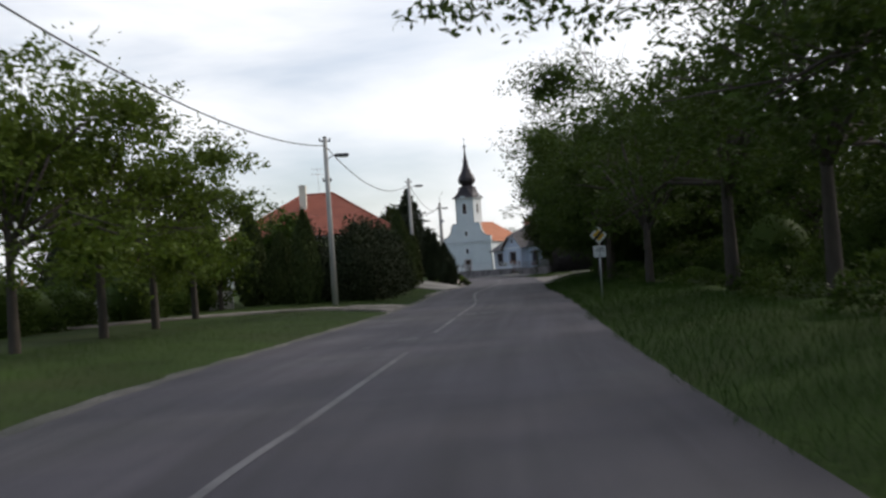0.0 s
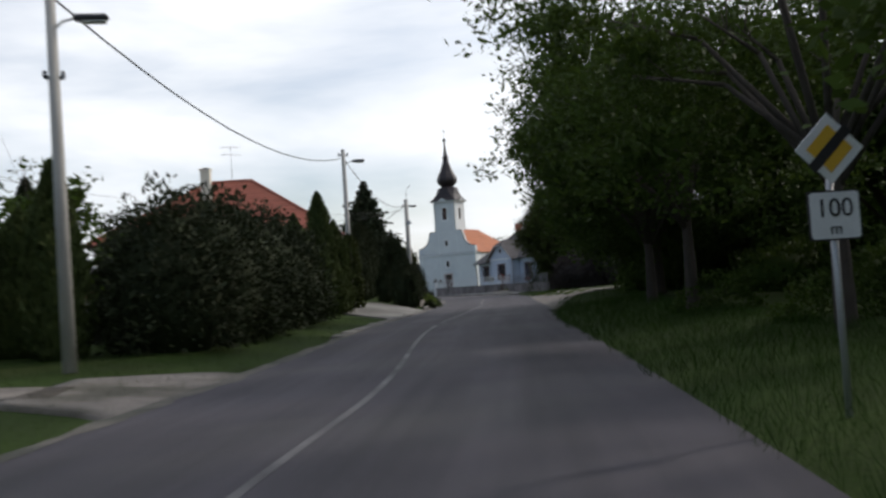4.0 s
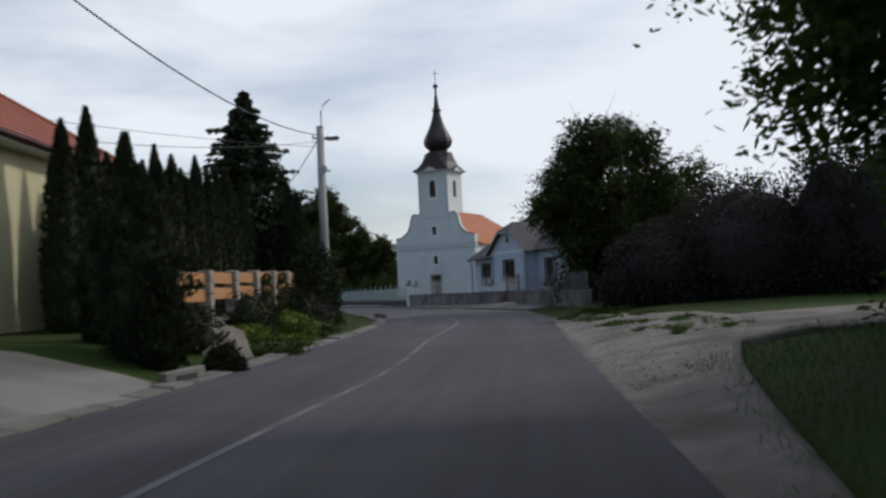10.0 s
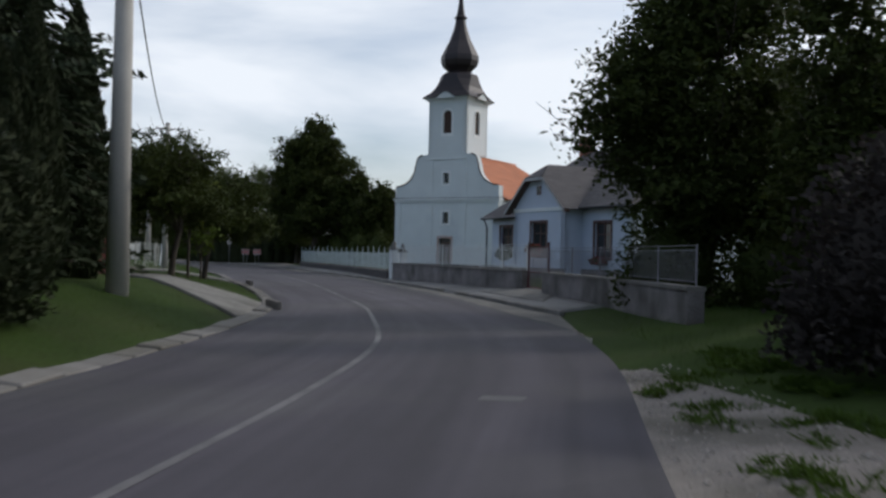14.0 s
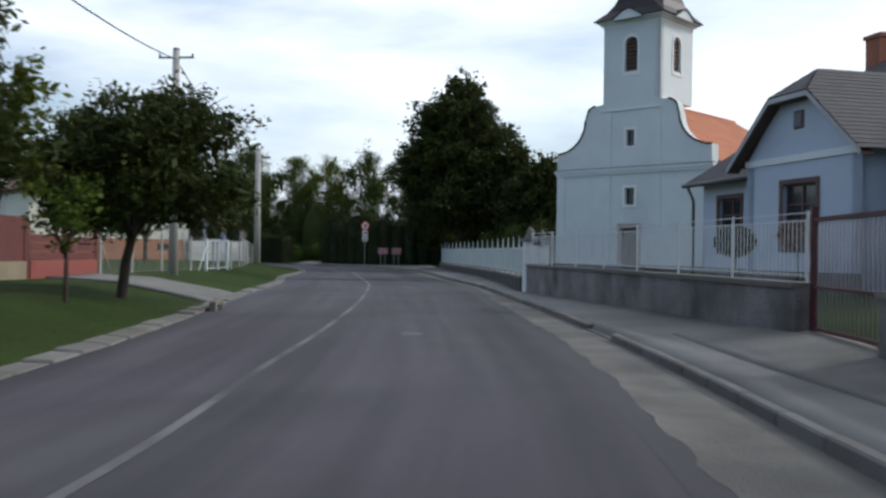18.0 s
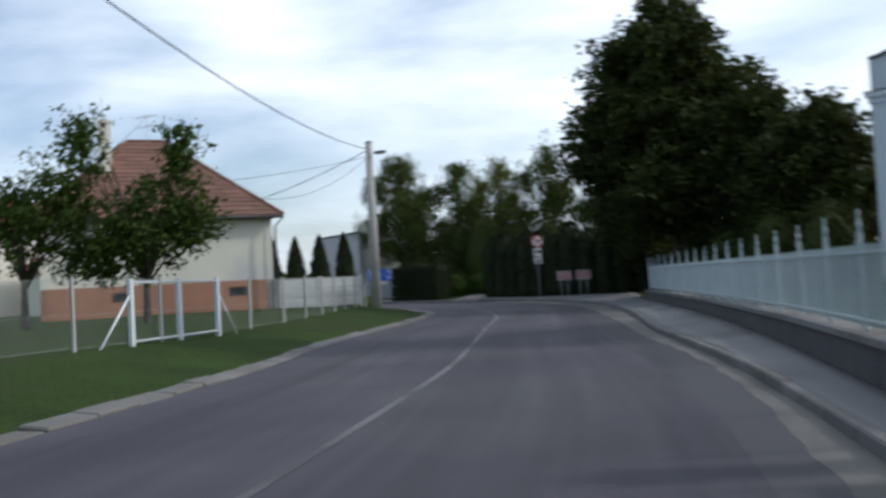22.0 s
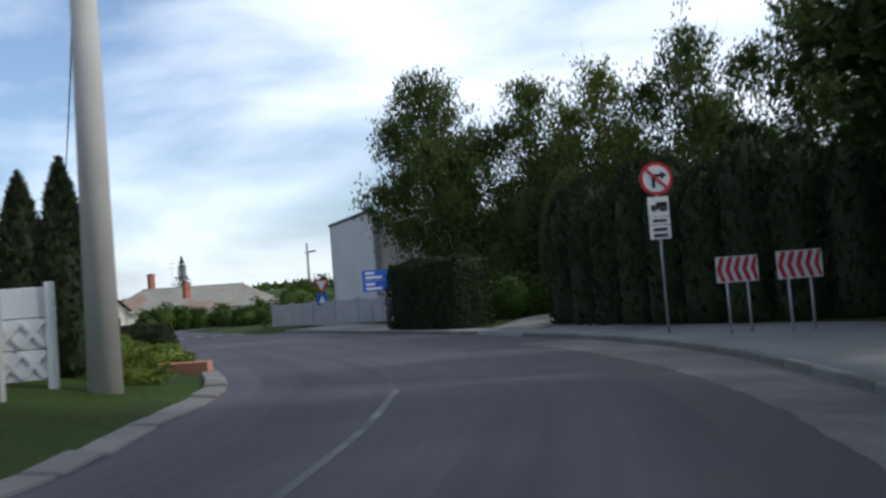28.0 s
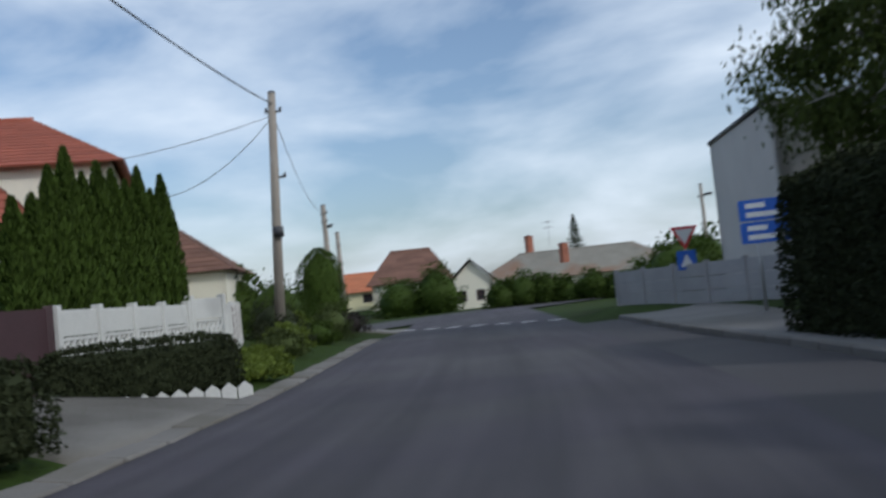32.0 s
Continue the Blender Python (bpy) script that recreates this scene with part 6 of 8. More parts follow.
def concrete_fence(name, a, b, h, label, mat, step=2.0, pattern=True, openwork=True):
    """Cast concrete panels between posts, with a raised diamond pattern."""
    a, b = np.array(a, float), np.array(b, float)
    ob = thing(name, *a, gz(*((a + b) / 2)), math.degrees(math.atan2(*(b - a)[::-1])), label, "fence")
    L = float(np.linalg.norm(b - a))
    k = max(1, round(L / step))
    s = L / k
    rows = max(3, round(h / 0.45))
    for i in range(k + 1):
        part("fence_post", bm_box(i * s - 0.07, i * s + 0.07, -0.08, 0.08, -0.3, h + 0.06, bevel=0.01), mat, ob)
        if i == k:
            break
        for r in range(rows):
            z0, z1 = r * h / rows, (r + 1) * h / rows - 0.012
            bm = bmesh.new()
            if pattern and openwork and r < rows - 1:
                for b0, b1, b2, b3 in ((i * s + 0.071, (i + 1) * s - 0.071, z0, z0 + 0.05), (i * s + 0.071, (i + 1) * s - 0.071, z1 - 0.05, z1)):
                    box(bm, b0, b1, -0.04, 0.04, b2, b3)
            else:
                box(bm, i * s + 0.071, (i + 1) * s - 0.071, -0.03, 0.03, z0, z1, bevel=0.008)
            panel = part("fence_panel", bm_mesh(bm, "fence_panel", mat), mat, ob)
            if pattern and r < rows - 1:
                n = 6
                w = (s - 0.2) / n
                bar = bm_mesh(bm_box(-0.032, 0.032, -0.02, 0.02, -(z1 - z0) * 0.55, (z1 - z0) * 0.55), "lattice_bar", mat)
                for j in range(n):
                    for sg in (1, -1):
                        part("lattice_bar", bar, mat, panel).matrix_basis = Matrix.Translation((i * s + 0.1 + (j + 0.5) * w, (0.0 if openwork else -0.05) - 0.012 * sg, (z0 + z1) / 2)) @ Matrix.Rotation(sg * 0.72, 4, "Y")
    return ob


WHITECONC = surface("white_cast_concrete", (0.62, 0.62, 0.6), 0.9, 0.12, 1.0, 30.0, 0.3, dirt=(0.42, 0.42, 0.41), dirt_at=0.64)
GREYCONC = surface("grey_cast_concrete", (0.36, 0.355, 0.36), 0.9, 0.18, 1.0, 30.0, 0.3)
concrete_fence("concrete_fence", (-26.75, 165.2), (-24.1, 168.6), 1.45, "white cast concrete panel fence by the pole", WHITECONC, openwork=False)
concrete_fence("concrete_fence", (-37.9, 177.2), (-43.2, 180.0), 1.25, "white cast concrete fence with diamond pattern", WHITECONC, 1.5)
concrete_fence("concrete_fence", (-31.0, 171.9), (-35.2, 174.9), 1.25, "white cast concrete fence with diamond pattern", WHITECONC, 1.5)
concrete_fence("concrete_fence", (-43.3, 180.1), (-44.4, 181.0), 1.4, "white cast concrete fence with diamond pattern", WHITECONC, 1.4)
concrete_fence("concrete_fence", (-50.5, 196.5), (-38.8, 194.6), 1.25, "grey cast concrete panel fence at the corner", GREYCONC, 2.0, False)
concrete_fence("concrete_fence", (-55.0, 203.0), (-50.6, 196.6), 1.25, "grey cast concrete panel fence at the corner", GREYCONC, 2.0, False)
concrete_fence("concrete_fence", (-38.7, 194.5), (-31.5, 193.0), 1.5, "grey cast concrete panel fence behind the road sign", GREYCONC, 2.0, False)
panel_fence("red_gate_fence", [(-35.5, 175.2), (-37.75, 177.1)], 1.25, PLUM, "dark plum sheet gate beside the white fence", 2.2, 0.05)
panel_fence("board_fence", [(-44.7, 181.2), (-52.2, 183.1)], 1.2, REDPAINT, "dark red board fence between white posts", 2.4, 0.2, WHITECONC, 0.2)
panel_fence("board_fence", [(-29.8, 192.6), (-20.0, 190.5)], 1.5, PLUM, "dark plum fence at the back of the drive", 2.4, 0.1)
panel_fence("white_fence", [(-24, 36), (-15.5, 42.5), (-11, 46)], 0.9, GREYCONC, "low greyish garden fence behind the trees", 2.5, 0.3, None)

# ---- road signs ----


def text_mesh(body, size, mat, depth=0.004):
    cu = bpy.data.curves.new("text", "FONT")
    cu.body, cu.size, cu.align_x, cu.align_y, cu.extrude = body, size, "CENTER", "CENTER", depth
    tmp = bpy.data.objects.new("text", cu)
    scene.collection.objects.link(tmp)
    bpy.context.view_layer.update()
    me = bpy.data.meshes.new_from_object(tmp.evaluated_get(bpy.context.evaluated_depsgraph_get()))
    bpy.data.objects.remove(tmp)
    me.materials.clear()
    me.materials.append(mat)
    return me


UPRIGHT = Matrix.Rotation(math.pi / 2, 4, "X")


def plate(parent, name, pts, mat, y, t=0.012, at=(0, 0)):
    return part(name, prism(bmesh.new(), [(x + at[0], z + at[1]) for x, z in pts], t, Matrix.Translation((0, y, 0))), mat, parent)


def rounded(w, h, r=0.03):
    out = []
    for cx, cz, a0 in ((w / 2 - r, h / 2 - r, 0), (-w / 2 + r, h / 2 - r, 90), (-w / 2 + r, -h / 2 + r, 180), (w / 2 - r, -h / 2 + r, 270)):
        out += [(cx + r * math.cos(radians(a0 + k * 30)), cz + r * math.sin(radians(a0 + k * 30))) for k in range(4)]
    return out


def circle(r, n=32):
    return [(r * math.cos(2 * math.pi * i / n), r * math.sin(2 * math.pi * i / n)) for i in range(n)]


def post_for(parent, h, r=0.03, x=0.0):
    return part("post", bm_tube((x, 0, -0.3), (x, 0, h), r, r, 10), METAL, parent)


# end of priority road, with a plate below
sx, sy = 4.62, 32.7
s1 = thing("priority_sign", sx, sy, gz(sx, sy), 4, "yellow diamond end-of-priority sign with 100 m plate", "road sign")
zc = 2.27 - gz(sx, sy)
post_for(s1, zc + 0.2)
sq = [(0, 0.30), (-0.30, 0), (0, -0.30), (0.30, 0)]
d1 = plate(s1, "sign_plate", sq, SIGNWHITE, -0.045)
plate(d1, "sign_face", [(x * 0.68, z * 0.68) for x, z in sq], SIGNYELLOW, -0.05, 0.004)
part("black_band", bm_box(-0.24, 0.24, -0.0545, -0.0505, -0.045, 0.045, m=Matrix.Rotation(radians(-45), 4, "Y")), SIGNBLACK, d1)
d1.location.z = zc
pl = plate(s1, "distance_plate", rounded(0.46, 0.42), SIGNBLACK, -0.044)
plate(pl, "plate_face", rounded(0.43, 0.39), SIGNWHITE, -0.048, 0.004)
t = part("digits", text_mesh("100", 0.22, SIGNBLACK), SIGNBLACK, pl)
t.matrix_basis = Matrix.Translation((0, -0.05, 0.055)) @ UPRIGHT
t = part("unit", text_mesh("m", 0.14, SIGNBLACK), SIGNBLACK, pl)
t.matrix_basis = Matrix.Translation((0, -0.05, -0.115)) @ UPRIGHT
pl.location.z = zc - 0.56

# no right turn for lorries
s2 = thing("no_turn_sign", -18.9, 179.6, gz(-18.9, 179.6), 40, "round no-right-turn sign with lorry plates on a post", "road sign")
zc = 3.44 - gz(-18.9, 179.6)
post_for(s2, zc + 0.3)
d2 = plate(s2, "sign_disc", circle(0.36), SIGNRED, -0.05)
plate(d2, "sign_face", circle(0.29), SIGNWHITE, -0.056, 0.005)
ar = bmesh.new()
box(ar, -0.1, -0.03, -0.061, -0.0565, -0.2, 0.1)
box(ar, -0.03, 0.1, -0.061, -0.0565, 0.03, 0.1)
prism(ar, [(0.1, -0.03), (0.23, 0.065), (0.1, 0.16)], 0.004, Matrix.Translation((0, -0.061, 0)))
part("arrow", ar, SIGNBLACK, d2)
part("red_bar", bm_box(-0.3, 0.3, -0.066, -0.0615, -0.03, 0.03, m=Matrix.Rotation(radians(45), 4, "Y")), SIGNRED, d2)
d2.location.z = zc
lp = plate(s2, "lorry_plate", rounded(0.46, 0.42), SIGNWHITE, -0.045)
lo = bmesh.new()
box(lo, -0.05, 0.19, -0.05, -0.0455, -0.03, 0.09), box(lo, -0.16, -0.06, -0.05, -0.0455, -0.03, 0.03), box(lo, -0.17, 0.19, -0.05, -0.0455, -0.07, -0.04)
for x in (-0.1, 0.08, 0.15):
    prism(lo, [(x + a, -0.085 + b) for a, b in circle(0.035, 12)], 0.004, Matrix.Translation((0, -0.05, 0)))
part("lorry_symbol", lo, SIGNBLACK, lp)
lp.location.z = zc - 0.6
for k, (hh, n) in enumerate(((0.17, 1), (0.3, 2))):
    tp = plate(s2, "text_plate", rounded(0.46, hh, 0.02), SIGNWHITE, -0.045)
    bb = bmesh.new()
    for j in range(n):
        zz = (0.0 if n == 1 else 0.06 - j * 0.13)
        box(bb, -0.15, 0.15, -0.05, -0.0455, zz - 0.035, zz + 0.035)
    part("text_bar", bb, DARKMETAL, tp, "illegible dark lettering")
    tp.location.z = zc - (0.91, 1.16)[k]

# chevron boards
for k, (x, y, tn) in enumerate(((-16.9, 178.5, 40), (-15.55, 177.9, 40))):
    b = thing("chevron_board", x, y, gz(x, y), tn, "red and white chevron board on two posts", "road sign", "chevron boards at the bend")
    zc = 1.36 - gz(x, y)
    for px in (-0.2, 0.2):
        part("post", bm_tube((px, 0.03, -0.3), (px, 0.03, zc + 0.2), 0.025, 0.025, 8), METAL, b)
    bd = plate(b, "board", rounded(0.82, 0.5, 0.02), SIGNWHITE, -0.02)
    for j in range(5):
        x0 = -0.40 + j * 0.165
        for sg in (1, -1):
            pts = [(x0, 0), (x0 + 0.085, 0), (x0 + 0.165, sg * 0.23), (x0 + 0.08, sg * 0.23)]
            pts = [(max(-0.4, min(0.4, px)), pz) for px, pz in pts]
            plate(bd, "chevron", pts, SIGNRED, -0.0245, 0.004)
    bd.location.z = zc

# blue direction boards
bs = thing("direction_sign", -38.6, 191.3, gz(-38.6, 191.3), 55, "blue direction sign with two boards on steel posts", "road sign")
zt = 2.65 - gz(-38.6, 191.3)
for px in (0.35, 1.75):
    part("post", bm_tube((px, 0.04, -0.3), (px, 0.04, zt + 0.02), 0.04, 0.04, 10), METAL, bs)
for k in range(2):
    zc = zt - 0.24 - k * 0.5
    bd = plate(bs, "board", [(x + 1.05, z) for x, z in rounded(2.1, 0.47, 0.04)], SIGNBLUE, -0.02, 0.02)
    bb = bmesh.new()
    for xx, ww, zz in ((0.15, 0.42, 0.1), (0.15, 0.75, -0.1)):
        box(bb, xx, xx + ww, -0.026, -0.0205, zz - 0.055, zz + 0.055)
    part("text_bar", bb, SIGNWHITE, bd, "illegible white lettering")
    part("distance_bar", bm_box(1.75, 1.95, -0.026, -0.0205, -0.06, 0.1), SIGNWHITE, bd)
    bd.location.z = zc

# give way and crossing signs
yx, yy = -45.75, 195.75
ys = thing("give_way_sign", yx, yy, gz(yx, yy), 62, "red-bordered give way triangle above a blue plate", "road sign")
zc = 2.3 - gz(yx, yy)
post_for(ys, zc + 0.1)
tri = [(-0.43, 0.31), (0.43, 0.31), (0, -0.43)]
tg = plate(ys, "sign_plate", tri, SIGNRED, -0.05)
plate(tg, "sign_face", [(x * 0.66, z * 0.66 + 0.02) for x, z in tri], SIGNWHITE, -0.056, 0.005)
tg.location.z = zc
bp = plate(ys, "crossing_plate", rounded(0.6, 0.6), SIGNBLUE, -0.045)
plate(bp, "crossing_triangle", [(-0.2, -0.2), (0.2, -0.2), (0, 0.2)], SIGNWHITE, -0.05, 0.004)
bp.location.z = zc - 0.75

# ---- plants: the wooded side of the road ----
WOODS = "tall leafy roadside tree with a dark dense crown"
wood = [(8.3, 15.0, 4.5, 0.24, 11.0, 4.8, 3), (8.2, 22.5, 3.6, 0.2, 10.5, 4.8, 4), (8.1, 29.5, 3.6, 0.22, 10.5, 5.2, 5), (8.0, 40.0, 3.0, 0.18, 10.5, 5.4, 6), (7.9, 48.2, 2.8, 0.17, 10.0, 4.9, 7), (9.0, 56.8, 2.4, 0.18, 9.6, 4.2, 8),
        (11.0, 63.5, 2.2, 0.25, 9.6, 4.2, 9), (12.7, 71.2, 2.0, 0.26, 9.6, 5.2, 14), (16.5, 30.0, 2.6, 0.2, 8.0, 4.8, 11), (16.5, 43.0, 2.6, 0.2, 9.0, 5.2, 12), (17.0, 55.5, 2.4, 0.2, 10.0, 5.4, 15), (18.5, 66.5, 2.4, 0.2, 10.5, 5.6, 16), (21.0, 74.0, 2.2, 0.2, 10.0, 5.2, 17), (8.0, 6.0, 5.5, 0.25, 11.0, 4.6, 13)]
for x, y, th, r, h, cr, sd in wood:
    rr = np.random.default_rng(sd)
    blobs = [(0, 0, h * 0.62, cr * 0.72, cr * 0.72, h * 0.32)]
    for k in range(11):
        a = k * 0.9 + sd
        blobs.append((math.cos(a) * cr * 0.62, math.sin(a) * cr * 0.62, h * rr.uniform(0.22 if y > 60 else 0.3, 0.86), cr * 0.42, cr * 0.42, h * 0.14))
    extra = {3: [(-7.4, 0, 5.4, 2.2, 1.5, 0.6), (-5.0, 0.5, 6.4, 2.4, 2.0, 0.9)], 6: [(-4.2, 0.5, 6.4, 1.8, 2.0, 1.3), (-4.0, -1.0, 8.4, 1.6, 1.8, 1.2)], 7: [(-2.9, 0.4, 7.8, 1.6, 1.8, 1.4)],
             
             14: [(-3.6, 0.6, 5.6, 1.5, 1.8, 1.5), (-2.6, -0.6, 7.4, 2.0, 2.0, 1.6), (-4.6, -1.2, 6.2, 1.1, 1.3, 0.9), (-5.7, -1.6, 4.9, 0.55, 0.8, 0.75), (-5.4, -1.4, 6.0, 0.7, 0.8, 0.6), (-2.2, 0.4, 3.4, 1.5, 1.5, 1.1), (-0.8, 0.8, 2.4, 2.6, 2.4, 1.7), (1.0, -1.0, 2.0, 2.6, 2.6, 1.5), (0.6, 2.4, 2.2, 2.4, 2.2, 1.6), (-5.0, -1.8, 3.7, 0.6, 0.7, 0.7), (-4.3, -1.0, 3.4, 0.9, 1.0, 0.9), (-3.2, 0.2, 4.4, 1.4, 1.5, 1.3), (-3.0, 1.6, 2.9, 1.1, 1.2, 1.0), (-1.6, 2.6, 4.2, 1.7, 1.7, 1.7), (0.4, 3.4, 3.0, 2.0, 1.8, 2.0)],
             8: [(-3.2, 0.0, 5.4, 1.1, 1.3, 1.0), (-2.2, 0.4, 6.8, 1.5, 1.5, 1.3)],
             9: [(-5.0, 0.0, 6.6, 1.2, 1.4, 1.1), (-3.8, 0.4, 7.6, 1.6, 1.6, 1.4), (-2.6, 0.6, 6.2, 1.3, 1.4, 1.2), (0.8, 0.6, 2.6, 2.0, 2.0, 1.4)]}
    blobs += extra.get(sd, [])
    if y < 45 and x < 14:
        blobs = blobs[1:]
    near = x < 14
    tree("roadside_tree", x, y, th, r, blobs, LEAF, WOODS, clumps=(12 if y < 35 else 24 if sd == 14 else 30 if y > 52 else 14) if near else (6 if y < 45 else 10), per=34, spread=0.34, leaf=((0.16, 0.065) if y > 35 else (0.18, 0.085)) if near else (0.3, 0.17), seed=sd, group="trees on the wooded side", core=(0.0 if near else 0.4) if y < 35 else 0.4 if y < 49 else 0.7)
for x, y, r, h, sd in ((14.3, 76.6, 2.3, 4.6, 171), (16.6, 79.4, 2.6, 5.6, 172), (13.2, 73.2, 1.8, 2.6, 173), (12.2, 68.6, 1.5, 2.2, 174), (15.6, 72.5, 2.2, 4.0, 175), (19.6, 81.5, 3.0, 6.2, 176)):
    shrub("undergrowth_shrub", x, y, r, h, LEAF, "dense dark bush at the end of the wood", sd, 5200, (0.17, 0.09))
rr = np.random.default_rng(41)
for k in range(24):
    y = -2 + k * 3.3
    x = np.interp(y, [0, 30, 60, 80], [11.0, 11.8, 14.2, 20.0]) + rr.uniform(-0.8, 1.8)
    shrub("undergrowth_shrub", x, y, rr.uniform(1.4, 2.1), rr.uniform(1.4, 3.2), LEAF, "dense dark undergrowth shrub under the trees", 100 + k, 2300, (0.19, 0.11))
for k in range(10):
    y = -6 + k * 9.5
    shrub("undergrowth_shrub", 24 + rr.uniform(-1, 3), y, 4.4, rr.uniform(4.0, 6.5), LEAF, "tall dark thicket at the back of the wood", 150 + k, 4200, (0.36, 0.22))
for k in range(7):
    y = 11 + k * 6.2
    x = float(np.interp(y, RIGHT[:80, 1], RIGHT[:80, 0])) + 4.6 + rr.uniform(-0.4, 0.9)
    shrub("undergrowth_shrub", x, y, rr.uniform(0.8, 1.2), rr.uniform(0.6, 1.1), LEAF, "low leafy undergrowth at the edge of the wood", 180 + k, 1500, (0.13, 0.07), core=False)
for k in range(7):
    shrub("undergrowth_shrub", -12.5 + rr.uniform(-0.6, 0.6) - k * 0.5, 45.5 - k * 2.4, rr.uniform(1.2, 1.7), rr.uniform(1.6, 2.6), LEAF, "dark bush behind the locust trees", 195 + k, 1800, (0.17, 0.09))
# dark bushes and the leafy tree before the blue house
for x, y, r, h, sd in ((13.2, 96.5, 2.3, 3.0, 201), (16.5, 95.5, 2.8, 4.4, 202), (20.5, 93.5, 3.0, 5.8, 203), (14.8, 100.8, 2.1, 3.4, 204), (24.5, 91.5, 3.4, 6.6, 205), (17.0, 100.5, 2.6, 4.8, 206), (18.6, 94.2, 2.0, 5.3, 207), (22.4, 92.2, 2.2, 6.2, 208)):
    shrub("dark_bush", x, y, r, h, REDLEAF, "large dense dark purple-green bush", sd, 13000, (0.13, 0.08), tight=0.62)
tree("yard_tree", 13.5, 111.0, 1.6, 0.2, [(0, 0, 4.8, 3.0, 3.0, 3.3), (-2.1, -0.8, 4.6, 1.7, 1.7, 1.5), (1.9, 0.6, 4.4, 1.9, 1.9, 1.9), (-0.4, -0.4, 7.9, 1.7, 1.7, 1.7), (1.2, 0.2, 8.1, 1.5, 1.5, 1.5), (-1.5, -0.6, 6.2, 1.6, 1.6, 1.5), (-0.9, -1.4, 2.6, 1.8, 1.6, 1.1), (1.2, -1.6, 2.4, 2.0, 1.6, 1.3), (2.2, 0.4, 2.6, 1.6, 1.6, 1.4)], LEAF_W,
     "leafy ash tree with grey-green crown in the yard", clumps=66, per=34, spread=0.3, leaf=(0.18, 0.07), seed=21, core=0.95)
for x, y, r, h, sd in ((14.6, 108.4, 1.5, 2.2, 211), (12.4, 110.0, 1.5, 2.5, 212), (16.8, 107.5, 2.0, 3.0, 213)):
    shrub("yard_bush", x, y, r, h, LEAF_W, "dense dark bush beneath the yard tree", sd, 3000, (0.16, 0.08))
tree("yard_tree", 15.0, 106.0, 1.4, 0.16, [(0, 0, 3.2, 1.5, 1.5, 1.6), (0.3, 0.2, 5.2, 1.5, 1.5, 1.5), (-0.2, 0.0, 6.9, 1.2, 1.2, 1.3), (0.1, -0.2, 1.8, 1.4, 1.4, 1.1), (0.9, -0.5, 4.2, 1.2, 1.2, 1.1)], LEAF_W,
     "slim dense dark tree between the yard bushes", clumps=46, per=34, spread=0.28, leaf=(0.18, 0.08), seed=23, core=0.9)
tree("yard_tree", 19.5, 118.0, 2.4, 0.2, [(0, 0, 5.0, 3.2, 3.2, 2.6), (1.0, 0.6, 6.6, 2.0, 2.0, 1.7)], LEAF_W, "leafy ash tree with grey-green crown in the yard", clumps=18, per=24, spread=0.36, leaf=(0.2, 0.09), seed=22)

# ---- garden side, start ----
for x, y, h, cr, sd in ((-10.8, 22.5, 8.0, 3.3, 31), (-10.2, 26.5, 7.8, 3.1, 32), (-10.0, 30.5, 7.2, 3.0, 33), (-10.2, 36.1, 6.4, 2.7, 34), (-14.5, 27.0, 8.4, 3.6, 35)):
    blobs = [(0, 0, h * 0.62, cr * 0.85, cr * 0.85, h * 0.33)] + [(math.cos(k * 1.25 + sd) * cr * 0.7, math.sin(k * 1.25 + sd) * cr * 0.7, h * (0.27 + 0.12 * k), cr * 0.58, cr * 0.58, h * 0.1) for k in range(5)]
    tree("locust_tree", x, y, h * 0.35, 0.13, blobs, LEAF_L, "light green locust tree with feathery foliage", clumps=20, per=26, spread=0.32, leaf=(0.19, 0.075), seed=sd, group="locust trees on the verge", core=0.35)
for k, (x, y, h, r) in enumerate(((-5.0, 47.6, 3.9, 1.7), (-4.8, 51.0, 4.3, 1.8), (-4.6, 54.5, 4.0, 1.8), (-4.5, 58.0, 4.2, 1.7), (-4.2, 61.5, 3.9, 1.7), (-8.0, 54.0, 4.2, 1.6))):
    shrub("conifer_bush", x, y, r, h, THUJA_D, "broad dark conifer bush in a tight row", 300 + k, 6500, (0.22, 0.09), "evergreen shrub")
for k, (x, y, h, r) in enumerate(((-3.5, 66.9, 5.6, 1.1), (-4.4, 65.2, 4.5, 1.25), (-4.9, 63.4, 4.2, 1.25), (-3.0, 68.6, 4.4, 0.9), (-6.3, 62.4, 4.4, 1.3), (-6.6, 65.6, 4.8, 1.4), (-3.2, 70.3, 3.6, 0.95))):
    column("ragged_conifer", x, y, h, r, THUJA, "ragged upright green conifer by the drive", 320 + k, 7500, leaf=(0.22, 0.075))
column("columnar_thuja", -4.25, 72.3, 3.9, 0.62, THUJA, "dense columnar thuja beside the ivy-clad pole", 338, 3800)
shrub("red_shrub", -5.3, 69.9, 1.0, 2.1, REDBUSH, "loose dark red-leaved shrub by the forecourt", 339, 3200, (0.12, 0.07), core=False)
rg = np.random.default_rng(12)
iv = 5200
u, a = rg.uniform(0, 1, iv) ** 0.9, rg.uniform(0, 2 * np.pi, iv)
q = (0.48 + 0.12 * np.sin(a * 3 + u * 7) + 0.1 * np.sin(a * 5 - u * 15)) * np.clip(1.12 - u ** 5, 0.12, 1) * rg.uniform(0.75, 1.08, iv)
p = np.column_stack([np.cos(a) * q, np.sin(a) * q, u * 3.95])
v, q = sprigs(p, np.column_stack([np.cos(a), np.sin(a), -0.7 + 0 * a]) + rg.normal(size=p.shape) * 0.5, 0.15, 0.11, rg)
